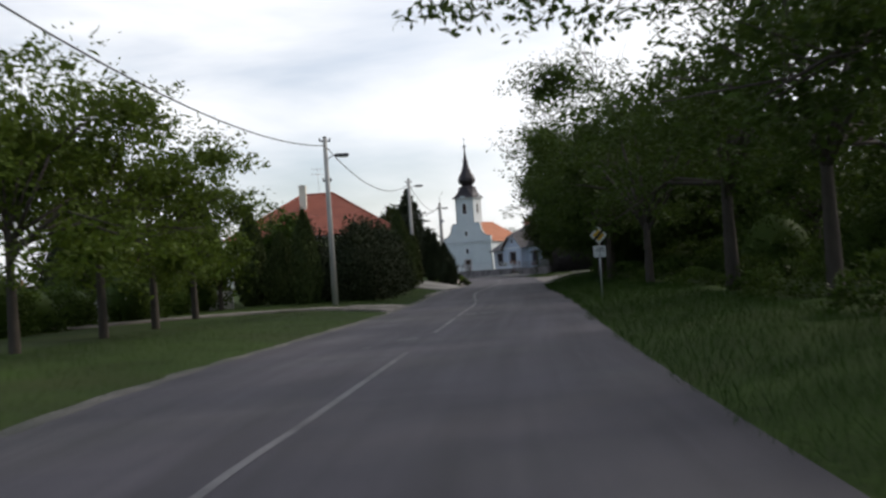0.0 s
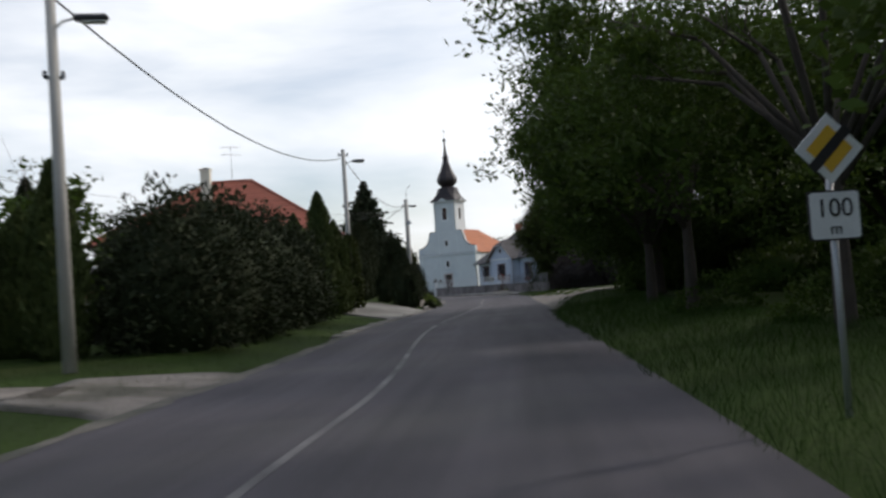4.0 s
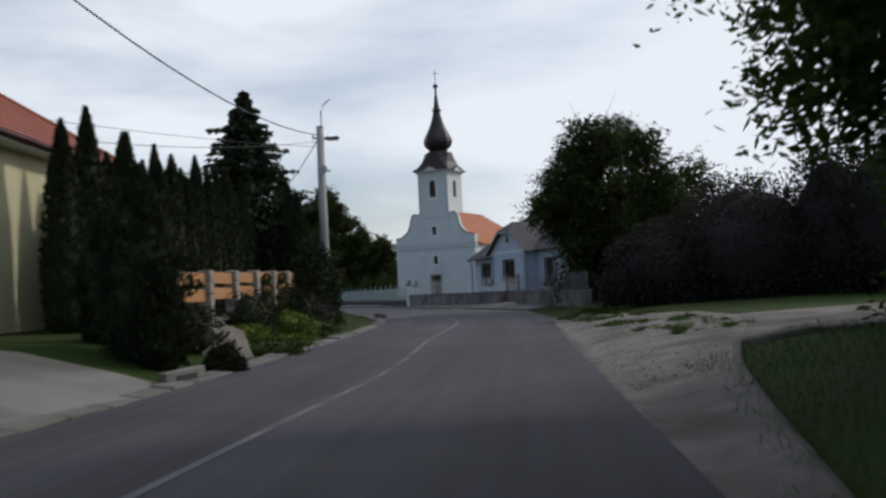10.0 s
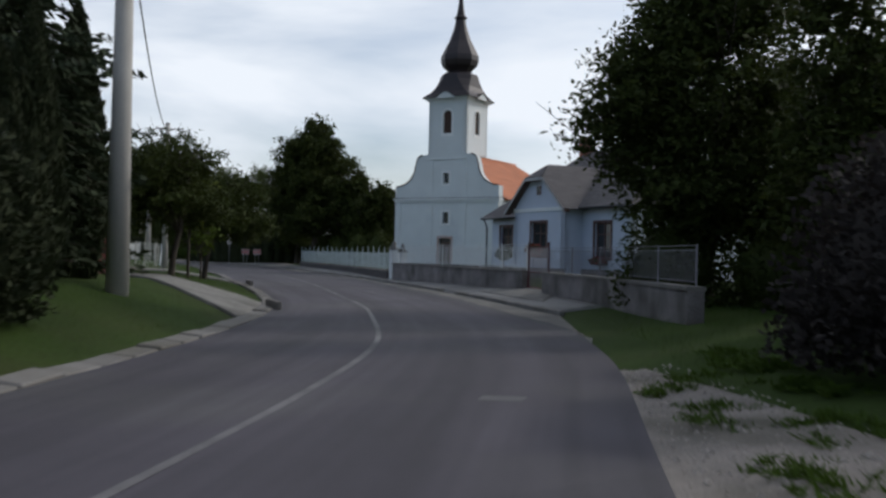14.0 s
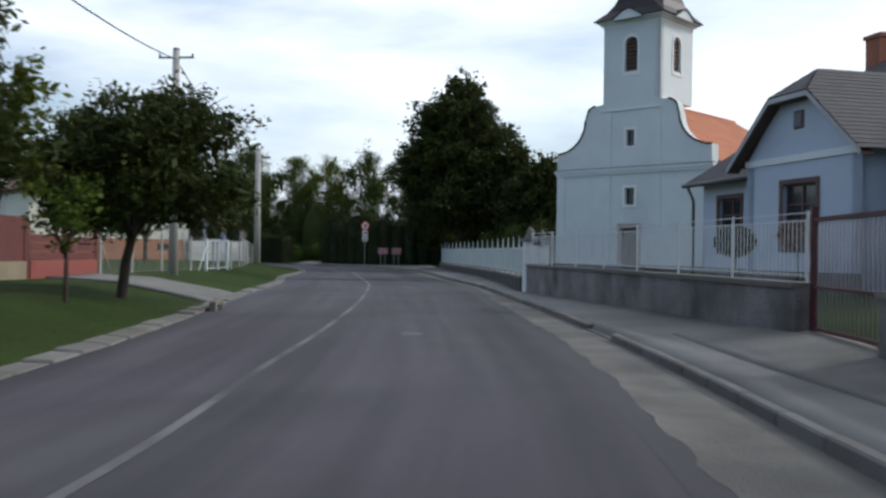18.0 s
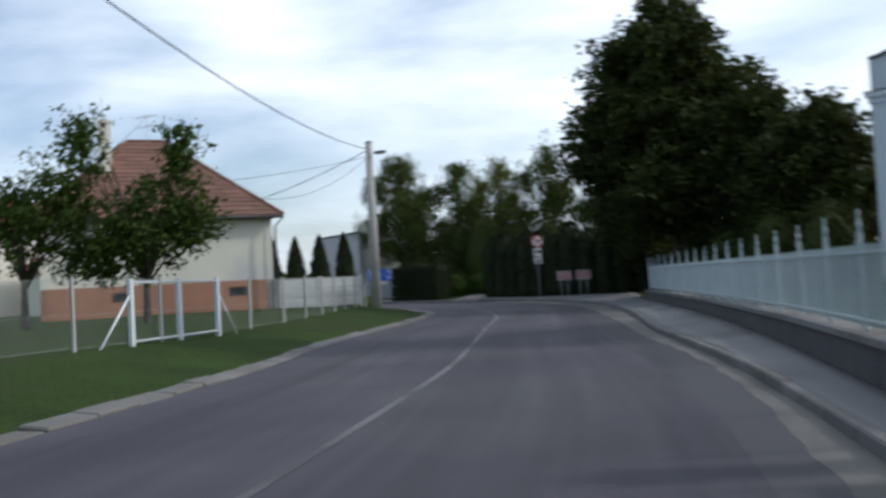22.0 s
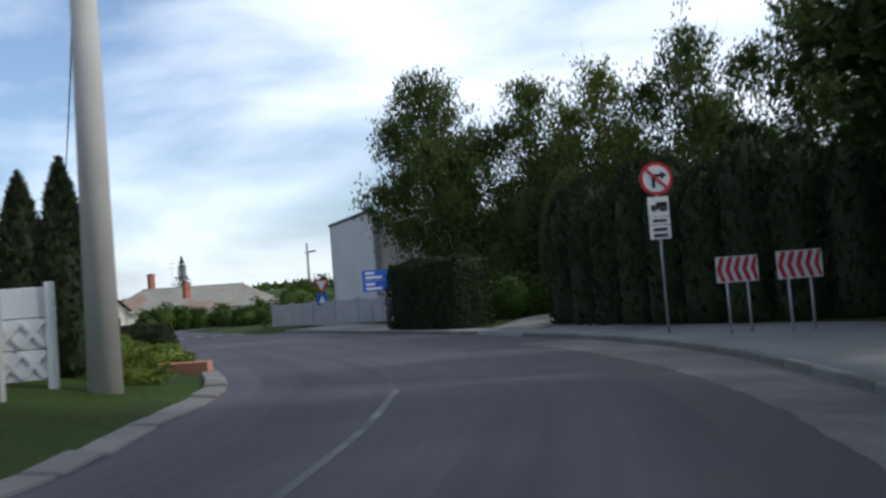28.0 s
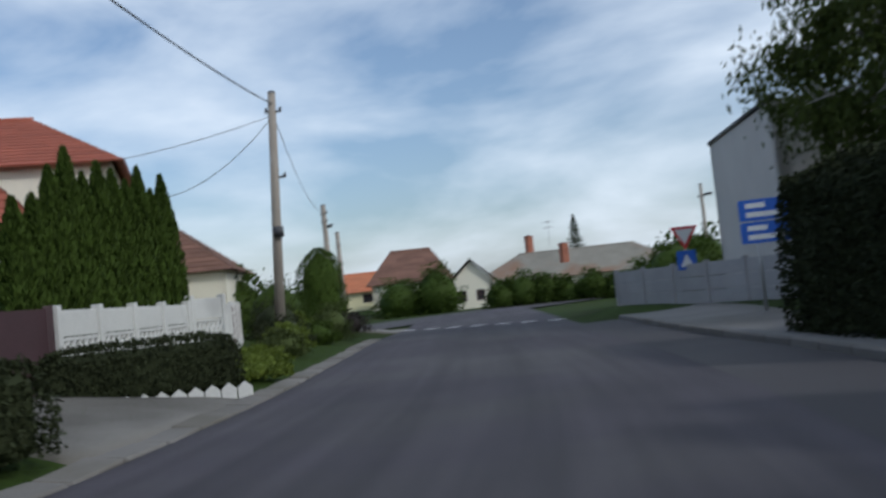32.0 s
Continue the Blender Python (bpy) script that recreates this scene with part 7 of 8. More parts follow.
part("ivy", mesh_np("ivy", v, q, LEAF_W), LEAF_W, p2_pole, "thick ivy climbing the lower pole")
pine = thing("dwarf_pine", -5.0, 59.6, gz(-5.0, 59.6), 0, "low spreading juniper trained in flat layers", "evergreen shrub")
part("stem", bm_path([(0, 0, -0.1), (0.1, 0, 0.35), (-0.1, 0.1, 0.7), (0.1, 0.1, 1.1)], 0.07, 7), BARK, pine)
for k, (x, y, z, w) in enumerate(((0.5, -0.3, 0.95, 0.75), (-0.6, 0.3, 0.85, 0.7), (0.15, 0.35, 1.25, 0.65), (0.9, 0.3, 1.1, 0.5), (-0.1, -0.6, 0.75, 0.55))):
    rg = np.random.default_rng(70 + k)
    p = ball(700, rg) * rg.uniform(0.5, 1, (700, 1)) * (w, w, 0.16) + (x, y, z)
    v, q = sprigs(p, (p - (x, y, z - 0.1)) + rg.normal(size=p.shape) * 0.15, 0.14, 0.035, rg)
    part("foliage_pad", mesh_np("foliage_pad", v, q, JUNIPER), JUNIPER, pine)
for k, (x, y, h, r) in enumerate(((-7.4, 46.6, 4.6, 0.8), (-8.8, 48.0, 3.6, 1.0), (-10.4, 48.6, 4.9, 0.75), (-13, 50, 5.2, 0.9), (-15.5, 51, 4.6, 0.9), (-18, 48, 5, 1.6), (-12, 56, 5.5, 1.0), (-21, 52, 6, 2.0), (-16, 60, 6.5, 1.8))):
    column("garden_conifer", x, y, h, r, THUJA if k < 3 else THUJA_D, "pointed garden conifer behind the fence", 330 + k, 3600, leaf=(0.24, 0.09))
for k, (x, y, h, r) in enumerate(((-4.7, 79.5, 4.3, 0.5), (-4.2, 80.0, 1.9, 0.38))):
    column("columnar_thuja", x, y, h, r, THUJA, "slim columnar thuja beside the cream house", 340 + k, 2600)
for k in range(20):
    column("row_thuja", -3.1 + 0.25 * math.sin(k * 2.1), 83.6 + k * 0.92, 4.75 + 0.45 * math.sin(k * 1.7) + 0.02 * k, 0.52 + 0.06 * math.sin(k * 2.9), THUJA_D, "tall dark pointed thuja in a garden row", 360 + k, 3400, leaf=(0.17, 0.055))
spruce("garden_spruce", -3.7, 105.7, 10.4, 5.2, "tall blue-green spruce behind the thuja row", 5, 26000)
column("columnar_thuja", -2.4, 107.8, 6.6, 0.8, THUJA_D, "tall dense columnar thuja beside the red gate", 386, 5200)
spruce("garden_spruce", -4.8, 107.6, 8.2, 3.0, "tall blue-green spruce behind the thuja row", 6, 16000)
for k, (x, y, h, r) in enumerate(((-0.9, 102.6, 5.0, 0.62), (-1.5, 103.9, 5.6, 0.7), (-0.7, 101.2, 4.2, 0.6))):
    column("columnar_thuja", x, y, h, r, THUJA_D, "dense dark columnar thuja beside the pole", 380 + k, 3600)
# front garden along the kerb
for k, (x, y, r, h, mt, lb) in enumerate(((1.25, 79.9, 0.4, 0.6, THUJA_D, "small clipped ball shrub"),
                                           (0.5, 84.8, 0.8, 0.5, JUNIPER, "spreading juniper in the front garden"), (1.1, 88.3, 0.7, 0.75, JUNIPER, "rounded yellow-green shrub in the front garden"),
                                           (1.0, 90.2, 0.45, 0.45, THUJA, "small clipped ball shrub"), (1.2, 91.4, 0.9, 0.45, THUJA, "spreading juniper in the front garden"), (0.3, 87.0, 0.5, 0.8, REDLEAF, "small dark red barberry"),
                                           (0.4, 93.2, 0.8, 1.2, THUJA_D, "dark conical dwarf conifer"), (0.3, 98.7, 1.0, 2.9, THUJA_D, "dark conical dwarf conifer"), (0.8, 97.0, 0.5, 0.6, JUNIPER, "rounded yellow-green shrub in the front garden"),
                                           (1.3, 86.4, 0.6, 0.35, JUNIPER, "spreading juniper in the front garden"))):
    shrub("garden_shrub", x, y, r, h, mt, lb, 400 + k, int(1800 + 1500 * h), (0.08 + 0.03 * h, 0.04 + 0.016 * h))
for k, (x, y, h, r) in enumerate(((-0.15, 79.8, 3.5, 1.0), (0.35, 79.3, 1.9, 0.6), (-1.3, 81.2, 2.6, 0.7))):
    column("ragged_conifer", x, y, h, r, THUJA_D, "dark broad conifer at the lawn's corner", 345 + k, 6500, leaf=(0.17, 0.055))
for x, y, s in ((0.75, 82.4, 1.0), (-0.1, 83.4, 0.6)):
    bl = bmesh.new()
    prism(bl, [(-0.75 * s, -0.1), (0.8 * s, -0.1), (0.5 * s, 0.5 * s), (0.1 * s, 0.62 * s), (-0.6 * s, 0.55 * s)], 0.45 * s)
    tagged(new("garden_boulder", bm_mesh(bl, "garden_boulder", STONE)), "grey slab-sided boulder on the lawn", "boulder").matrix_world = pose(x, y, gz(x, y), 0, 0, 60)
for x, y, r, h, mt, sd in ((0.1, 82.0, 0.7, 1.0, THUJA_D, 431), (0.5, 85.9, 0.75, 1.25, THUJA_D, 432), (1.3, 84.0, 0.8, 0.42, THUJA, 433), (0.7, 94.6, 0.9, 1.0, REDLEAF, 434), (1.0, 95.6, 0.7, 0.6, THUJA_D, 435)):
    shrub("garden_shrub", x, y, r, h, mt, "dark low shrub before the plank fence", sd, 2400, (0.09, 0.045))
for x, y in ((0.35, 88.9), (0.25, 91.9)):
    tp = thing("topiary_spiral", x, y, gz(x, y), 0, "small topiary of clipped balls on one stem", "topiary")
    part("stem", bm_tube((0, 0, -0.1), (0, 0, 1.5), 0.03, 0.02, 6), BARK, tp)
    for k, z in enumerate((0.45, 0.85, 1.22, 1.5)):
        rg = np.random.default_rng(k)
        p = ball(420, rg) * (0.22 - k * 0.03) + (0, 0, z)
        v, q = sprigs(p, p - (0, 0, z) + rg.normal(size=p.shape) * 0.05, 0.07, 0.035, rg)
        part("clipped_ball", mesh_np("clipped_ball", v, q, THUJA), THUJA, tp)
for x, y, h, cr, mt, sd in ((-11.2, 44.6, 4.0, 2.0, LEAF_L, 36), (-9.6, 50.8, 5.6, 2.2, LEAF, 37), (-13.6, 47.0, 5.0, 2.2, LEAF, 38), (-16.5, 44.0, 4.6, 2.2, LEAF_L, 39)):
    tree("garden_tree", x, y, h * 0.3, 0.12, [(0, 0, h * 0.55, cr * 0.9, cr * 0.9, h * 0.4), (cr * 0.4, 0.3, h * 0.75, cr * 0.5, cr * 0.5, h * 0.2), (-cr * 0.5, -0.3, h * 0.45, cr * 0.5, cr * 0.5, h * 0.2)], mt, "leafy green garden tree behind the path", clumps=18, per=24, spread=0.33, leaf=(0.2, 0.1), seed=sd)
# lollipop trees on the lawn
for k, (x, y, h) in enumerate(((-3.4, 117.6, 5.3), (-4.5, 124.9, 5.1))):
    sx = 0.5 if k else -0.5
    crown = [(sx, 0.2, h - 1.55, 2.15, 2.1, 1.25), (sx + 0.9, 0.5, h - 1.3, 1.3, 1.3, 0.85), (sx - 1.0, -0.5, h - 2.0, 1.4, 1.4, 0.85), (sx + 0.2, -1.2, h - 1.8, 1.2, 1.2, 0.95), (sx - 0.4, 1.2, h - 1.5, 1.2, 1.2, 0.95)]
    crown += [(sx + math.cos(a) * 1.6, math.sin(a) * 1.6, h - 2.7 - 0.35 * (m % 2), 1.05, 1.05, 0.7) for m, a in enumerate(np.arange(0, 6.2, 0.9))]
    tree("lawn_tree", x, y, 1.7, 0.12, crown, LEAF_W,
         "round-crowned small tree on the lawn", clumps=46, per=40, spread=0.22, leaf=(0.16, 0.055), seed=51 + k, core=0.85, lean=(0.3, 0.1), group="small trees on the lawn")
tree("young_tree", -3.6, 120.1, 1.9, 0.06, [(0, 0, 3.0, 0.8, 0.8, 0.9), (0.35, 0.2, 2.4, 0.6, 0.6, 0.5), (0.4, 0.2, 3.6, 0.5, 0.5, 0.6)], LEAF_Y, "young yellow-green tree with a thin stem", clumps=34, per=24, spread=0.2, leaf=(0.15, 0.06), seed=61)
tree("young_tree", -3.75, 122.1, 1.0, 0.045, [(0, 0, 1.7, 0.75, 0.75, 0.7)], LEAF_L, "young green tree with a whitewashed stem", clumps=40, per=24, spread=0.18, leaf=(0.13, 0.06), seed=64)
tree("fruit_tree", -21.8, 152.2, 1.4, 0.14, [(0, 0, 3.2, 1.9, 1.9, 1.9), (0.9, 0.8, 5.8, 0.75, 0.8, 1.5), (-1.3, -1.4, 6.0, 0.9, 0.9, 1.5), (1.1, 1.0, 3.6, 1.2, 1.2, 1.6), (-1.6, -1.8, 4.2, 1.3, 1.3, 1.5), (-1.0, -1.2, 2.4, 1.4, 1.4, 1.2)], LEAF, "loose green fruit tree before the white house", clumps=32, per=28, spread=0.34, leaf=(0.18, 0.09), seed=62, core=0.8)
tree("fruit_tree", -24.5, 149.5, 1.6, 0.14, [(0, 0, 3.2, 2.0, 2.0, 1.6), (-1.0, 0.6, 4.2, 1.2, 1.2, 1.0)], LEAF, "loose green fruit tree in the fenced garden", clumps=20, per=26, spread=0.35, leaf=(0.17, 0.085), seed=63)
for k, (x, y, h) in enumerate(((-29.6, 168.4, 3.8), (-28.6, 169.2, 3.7), (-27.6, 170.0, 3.8), (-25.9, 169.9, 3.9))):
    column("columnar_thuja", x, y, h, 0.6, THUJA_D, "dark pointed thuja behind the white fence", 70 + k, 2200)
# churchyard and bend
for x, y, h, cr, sd in ((-8.3, 170.6, 14.2, 5.3, 81), (-4.2, 168.6, 9.2, 2.8, 82), (-1.6, 166.6, 7.6, 2.7, 84), (-11.5, 178.5, 9.0, 3.2, 83)):
    rr = np.random.default_rng(sd)
    blobs = [(0, 0, h * 0.42, cr * 0.78, cr * 0.78, h * 0.3), (0, 0, h * 0.8, cr * 0.36, cr * 0.36, h * 0.17), (-1.2, -0.5, h * 0.7, cr * 0.55, cr * 0.55, h * 0.14), (-1.6, -0.8, h * 0.5, cr * 0.6, cr * 0.6, h * 0.16)]
    for k in range(11):
        f = 0.2 + 0.055 * k
        blobs.append((math.cos(k * 2.4) * cr * (1.0 - f) * 0.95, math.sin(k * 2.4) * cr * (1.0 - f) * 0.95, h * f, cr * 0.4, cr * 0.4, h * 0.09))
    tree("linden_tree", x, y, h * 0.25, 0.35, blobs, LEAF_W, "large dense dark linden tree by the churchyard", clumps=30, per=36, spread=0.36, leaf=(0.25, 0.15), seed=sd, core=0.8)
for x, y, r, h, sd in ((-5.2, 166.4, 1.4, 2.8, 681), (-3.3, 164.4, 1.5, 3.2, 682), (-1.4, 163.0, 1.5, 3.0, 683), (-6.9, 168.4, 1.2, 2.4, 684)):
    shrub("dark_bush", x, y, r, h, LEAF_W, "dark bush under the linden behind the picket fence", sd, 3200, (0.16, 0.09))
tree("linden_tree", 13.0, 172.0, 2.5, 0.25, [(0, 0, 5.5, 2.6, 2.6, 2.6)], LEAF_W, "dark tree behind the church", clumps=13, per=28, spread=0.45, leaf=(0.26, 0.15), seed=85)
for x, y, h, cr, sd in ((-39.0, 198.0, 13.4, 3.5, 91), (-34.5, 200.5, 12.6, 2.6, 92), (-30.0, 199.0, 12.2, 2.4, 93), (-26.0, 199.5, 13.0, 2.6, 94), (-20.5, 197.5, 12.8, 2.6, 95), (-15.0, 196.0, 12.0, 2.6, 96), (-37.5, 196.0, 9.5, 2.4, 97)):
    rr = np.random.default_rng(sd)
    blobs = [(0, 0, h * 0.55, cr * 0.7, cr * 0.7, h * 0.4)] + [(math.cos(k * 1.9) * cr * 0.75, math.sin(k * 1.9) * cr * 0.75, h * (0.3 + 0.085 * k), cr * 0.45, cr * 0.45, h * 0.1) for k in range(7)]
    tree("birch_tree", x, y, h * 0.5, 0.16, blobs, BIRCHLEAF if sd != 93 else LEAF_Y, "tall birch with drooping fine branches", clumps=30, per=36, spread=0.3, leaf=(0.19, 0.075), seed=sd, bark=BIRCHBARK, droop=1.0, core=0.45, group="birches behind the hedge")
hw = [(-24.3, 185.2), (-23.2, 184.4), (-22.1, 183.7), (-21.0, 183.1), (-19.9, 182.5), (-18.7, 181.9), (-17.5, 181.4), (-16.3, 181.0), (-15.1, 180.8), (-13.9, 180.7), (-12.7, 180.6), (-11.5, 180.3), (-10.4, 179.6)]
for k, (x, y) in enumerate(hw):
    column("hedge_thuja", x, y, 4.0 + 0.35 * math.sin(k * 2.3), 0.85, THUJA_D, "dark thuja in a tall dense hedge wall", 500 + k, 2300, False)
hedge("clipped_hedge", (-29.2, 186.8), (-34.0, 188.6), 1.5, 2.55, THUJA_D, "big clipped dark green box hedge", 7, 420)
for x, y, h in ((-24.6, 188.6, 2.0), (-26.2, 190.0, 2.4), (-28.0, 191.2, 2.2), (-30.2, 190.4, 1.9)):
    shrub("dark_bush", x, y, 1.3, h, LEAF, "dark bush under the birches behind the drive", 610 + int(h * 10), 2600, (0.15, 0.08))
hedge("clipped_hedge", (-37.4, 179.75), (-37.45, 176.85), 0.6, 0.85, THUJA_D, "low clipped hedge beside the drive", 8, 900, (0.07, 0.035))
hedge("clipped_hedge", (-32.2, 176.6), (-34.3, 174.9), 0.9, 0.85, THUJA_D, "low clipped hedge beside the drive", 9, 900, (0.07, 0.035))
column("clipped_hedge", -56.2, 187.2, 3.15, 0.86, THUJA_G, "tall rounded clipped hedge by the junction", 10, 5200, False, leaf=(0.11, 0.05))
for x, y, r, h, sd in ((-32.2, 195.6, 2.2, 6.6, 627), (-29.5, 194.8, 2.4, 7.2, 621), (-26.6, 194.2, 2.3, 6.4, 622), (-32.6, 195.2, 2.2, 5.0, 623), (-23.6, 193.4, 2.2, 6.0, 624), (-35.6, 195.0, 1.8, 4.0, 625)):
    shrub("tall_bush", x, y, r, h, LEAF_W, "tall dark bush filling the gap under the birches", sd, 6500, (0.2, 0.1))
for k in range(11):
    x, y = -38.9 - 0.47 * k, 176.75 + 0.3 * k
    column("columnar_thuja", x, y, (3.0 if k < 2 else 3.85) + 0.22 * math.sin(k * 2.6), 0.42, THUJA_G, "tall pointed green thuja behind the white fence", 520 + k, 3200, leaf=(0.17, 0.055))
for k, (x, y, r, h, mt) in enumerate(((-29.2, 174.1, 0.8, 0.55, JUNIPER), (-30.6, 174.4, 0.8, 0.5, JUNIPER), (-30.0, 173.1, 0.9, 0.7, JUNIPER), (-39.8, 180.2, 0.9, 0.4, JUNIPER), (-41.6, 180.9, 0.8, 0.5, JUNIPER), (-45.0, 182.4, 0.7, 0.7, THUJA),
                                       (-49.5, 183.8, 0.8, 0.9, THUJA_D), (-52.6, 184.4, 1.0, 1.3, THUJA_D), (-54.2, 184.9, 1.3, 2.1, LEAF), (-47.9, 183.4, 0.7, 0.7, JUNIPER), (-52.4, 186.2, 0.7, 1.2, THUJA), (-50.0, 184.9, 0.7, 0.7, LEAF), (-52.6, 185.0, 0.6, 0.9, JUNIPER), (-56.0, 187.9, 0.9, 0.9, REDLEAF), (-24.9, 170.4, 0.7, 0.6, JUNIPER))):
    shrub("garden_shrub", x, y, r, h, mt, ("spreading yellow-green juniper by the kerb", "small dark shrub in the front garden")[mt in (REDLEAF, THUJA_D, LEAF)], 540 + k, 2400, (0.11, 0.04), flat=0.3)
for k in range(7):
    a = k / 6
    shrub("far_bush", -78.5 + 5.5 * a + rr.uniform(-0.6, 0.6), 207.0 + 8.0 * a, 1.5, rr.uniform(1.7, 2.5), LEAF, "green bush before the long house", 570 + k, 1200, (0.26, 0.15))
for k, (x, y, h) in enumerate(((-86.5, 206.0, 3.8), (-88, 203.5, 3.0), (-66, 186, 3.4), (-63, 188.5, 2.6), (-95, 199, 2.6), (-58, 205.5, 3.0), (-60, 209, 3.4))):
    shrub("far_bush", x, y, 2.2, h, LEAF, "dark green bush near the junction", 600 + k, 1800, (0.26, 0.15))
spruce("far_spruce", -118, 240, 9.5, 2.2, "distant dark spruce behind the roofs", 8, 3000)
# far woods close the view
for k in range(34):
    a = k / 33
    ang = radians(-150 + 300 * a)
    R = 330
    shrub("far_wood", -20 + math.sin(ang) * R, 120 + math.cos(ang) * R, 30, rr.uniform(5, 9), LEAF, "distant dark line of trees", 640 + k, 500, (3.6, 2.4), "wood")

# ---- kerbs, slabs, pavement, drives ----
INNER = np.vstack([offset(WALL_A, 0.2), offset(WALL_B, 0.2), offset(WALL_C, 0.2), [(-12.0, 175.5), (-14.5, 178.6), (-18, 180.6), (-22, 183.2), (-24.5, 184.6), (-27, 185.0), (-31.5, 187.0), (-36, 190.4), (-41, 193.6), (-46, 195.9)]])
KL = even(KERBLINE[KERBLINE[:, 1] > 110.8], 120)
IN2 = even(INNER, 600)
IN = np.array([IN2[np.argmin(np.linalg.norm(IN2 - p, axis=1))] for p in KL])
PV = ribbon("pavement", offset(KL, -0.13), IN, 0.115, None, PAVE, 4, 0.05, 0.2)
tagged(new("pavement", PV), "grey asphalt pavement rising to the churchyard wall", "pavement", kind="structure")
DRIVES = [("driveway", [(-2.6, 36.4), (-2.1, 42.3)], [(-4.8, 37.6), (-4.8, 40.7)], SAND, "pale gravel drive across the verge"),
          ("path", [(-4.2, 38.2), (-9.0, 37.3), (-15.0, 33.4), (-22, 28)], [(-4.4, 39.6), (-9.4, 38.9), (-16.0, 35.2), (-23.5, 29.5)], SAND, "pale footpath behind the locust trees"),
          ("driveway", [(-0.15, 64.8), (0.5, 70.4), (1.4, 77.3)], [(-4.6, 70.6), (-5.2, 75.0), (-4.6, 79.0)], CONCRETE, "broad pale concrete forecourt"),
          ("driveway", [(2.5, 106.0), (1.2, 112.5)], [(-3.6, 113.0), (-3.0, 115.3)], CONCRETE, "pale concrete drive across the grass"),
          ("driveway", [(-3.6, 128.0), (-5.3, 132.6)], [(-9.4, 128.6), (-10.9, 132.6)], CONCRETE, "pale concrete drive before the red gate"),
          ("driveway", [(-32.7, 177.1), (-36.9, 180.0)], [(-35.4, 174.9), (-37.1, 176.7)], CONCRETE, "pale concrete drive between the clipped hedges"),
          ("driveway", [(-24.2, 182.3), (-27.2, 183.9)], [(-26.0, 190.5), (-28.8, 192.0)], SAND, "gravel drive between the hedges"),
          ("driveway", [(-56.0, 190.1), (-59.8, 192.3)], [(-58.5, 186.5), (-62.5, 188.5)], CONCRETE, "pale concrete apron by the junction"),
          ("dirt_lane", [(6.0, 60.5), (6.75, 67.0), (7.55, 78.0), (8.05, 84.5), (8.8, 93.5), (9.35, 99.0)], [(6.1, 60.4), (7.25, 67.0), (9.1, 75.0), (11.4, 82.5), (10.9, 90.0), (9.8, 99.0)], SAND, "pale sandy verge beside the asphalt"),
          ("dirt_lane", [(9.6, 77.0), (10.6, 80.0), (11.2, 83.0)], [(22.0, 79.0), (22.5, 81.5), (23.0, 84.0)], SAND, "sandy lane leaving the road"),
          ("driveway", [(9.4, 115.0), (8.2, 119.0), (7.3, 122.3)], [(9.9, 117.0), (9.5, 119.8), (9.0, 122.0)], CONCRETE, "pale concrete ramp to the yard gate")]
for nm, a, b, mt, lb in DRIVES:
    tagged(new(nm, ribbon(nm, smooth_line(a, 0.5), smooth_line(b, 0.5), None, None, mt, 10, 0.065 if mt is not SAND else 0.07, 0.18)), lb, "driveway", kind="structure")
# grass tufts in the sandy verge
rr = np.random.default_rng(77)
for k in range(38):
    y = 80 + k * 0.52
    x = np.interp(y, [80, 90, 100], [10.2, 10.5, 10.5]) + rr.uniform(-0.7, 0.9)
    shrub("grass_tuft", x, y, rr.uniform(0.3, 0.75), 0.12, BLADE, "low grass tuft in the sandy verge", 700 + k, 420, (0.16, 0.02), "grass", core=False)
for k in range(5):
    x, y = 9.6 + k * 0.35, 84.5 + k * 2.1
    st = lathe([(0.02, -0.02), (0.1, 0.0), (0.08, 0.06), (0.02, 0.09)], 7)
    tagged(new("loose_stone", bm_mesh(st, "loose_stone", STONE)), "pale loose stone on the sandy verge", "stone").location = (x, y, gz(x, y) + 0.03)

rr = np.random.default_rng(78)
gp2 = np.column_stack([rr.uniform(0, 1, 1500), rr.uniform(74, 99, 1500)])
gp2[:, 0] = np.interp(gp2[:, 1], [74, 84, 99], [7.4, 8.1, 9.4]) + 0.1 + gp2[:, 0] ** 1.5 * np.interp(gp2[:, 1], [74, 84, 99], [1.0, 3.2, 0.6])
vs, fs = [], []
for (x, y), z, s in zip(gp2, heights(gp2), rr.uniform(0.012, 0.045, 1500) * rr.uniform(0.5, 1.0, 1500)):
    o = np.array([(1, 0, 0), (-0.5, 0.8, 0), (-0.5, -0.8, 0), (0.1, 0.1, 0.8)]) * s * rr.uniform(0.7, 1.3, (4, 1)) + (x, y, z + 0.075)
    fs += [(len(vs), len(vs) + 1, len(vs) + 3), (len(vs) + 1, len(vs) + 2, len(vs) + 3), (len(vs) + 2, len(vs), len(vs) + 3)]
    vs += [tuple(c) for c in o]
tagged(new("gravel", mesh_of("gravel", vs, fs, STONE)), "small pale stones strewn over the sandy verge", "gravel", kind="stuff")
kerb = thing("kerb", *KERBLINE[0], 0, 0, "worn grey concrete kerb stones", "kerb", kind="structure")
ki = kerb.matrix_world.inverted()
km = bm_mesh(bm_box(-0.49, 0.49, -0.14, 0.0, -0.1, 0.125, bevel=0.02), "kerb_stone", KERB)
kk = even(KERBLINE, int(np.sum(np.linalg.norm(np.diff(KERBLINE, axis=0), axis=1))) + 1)
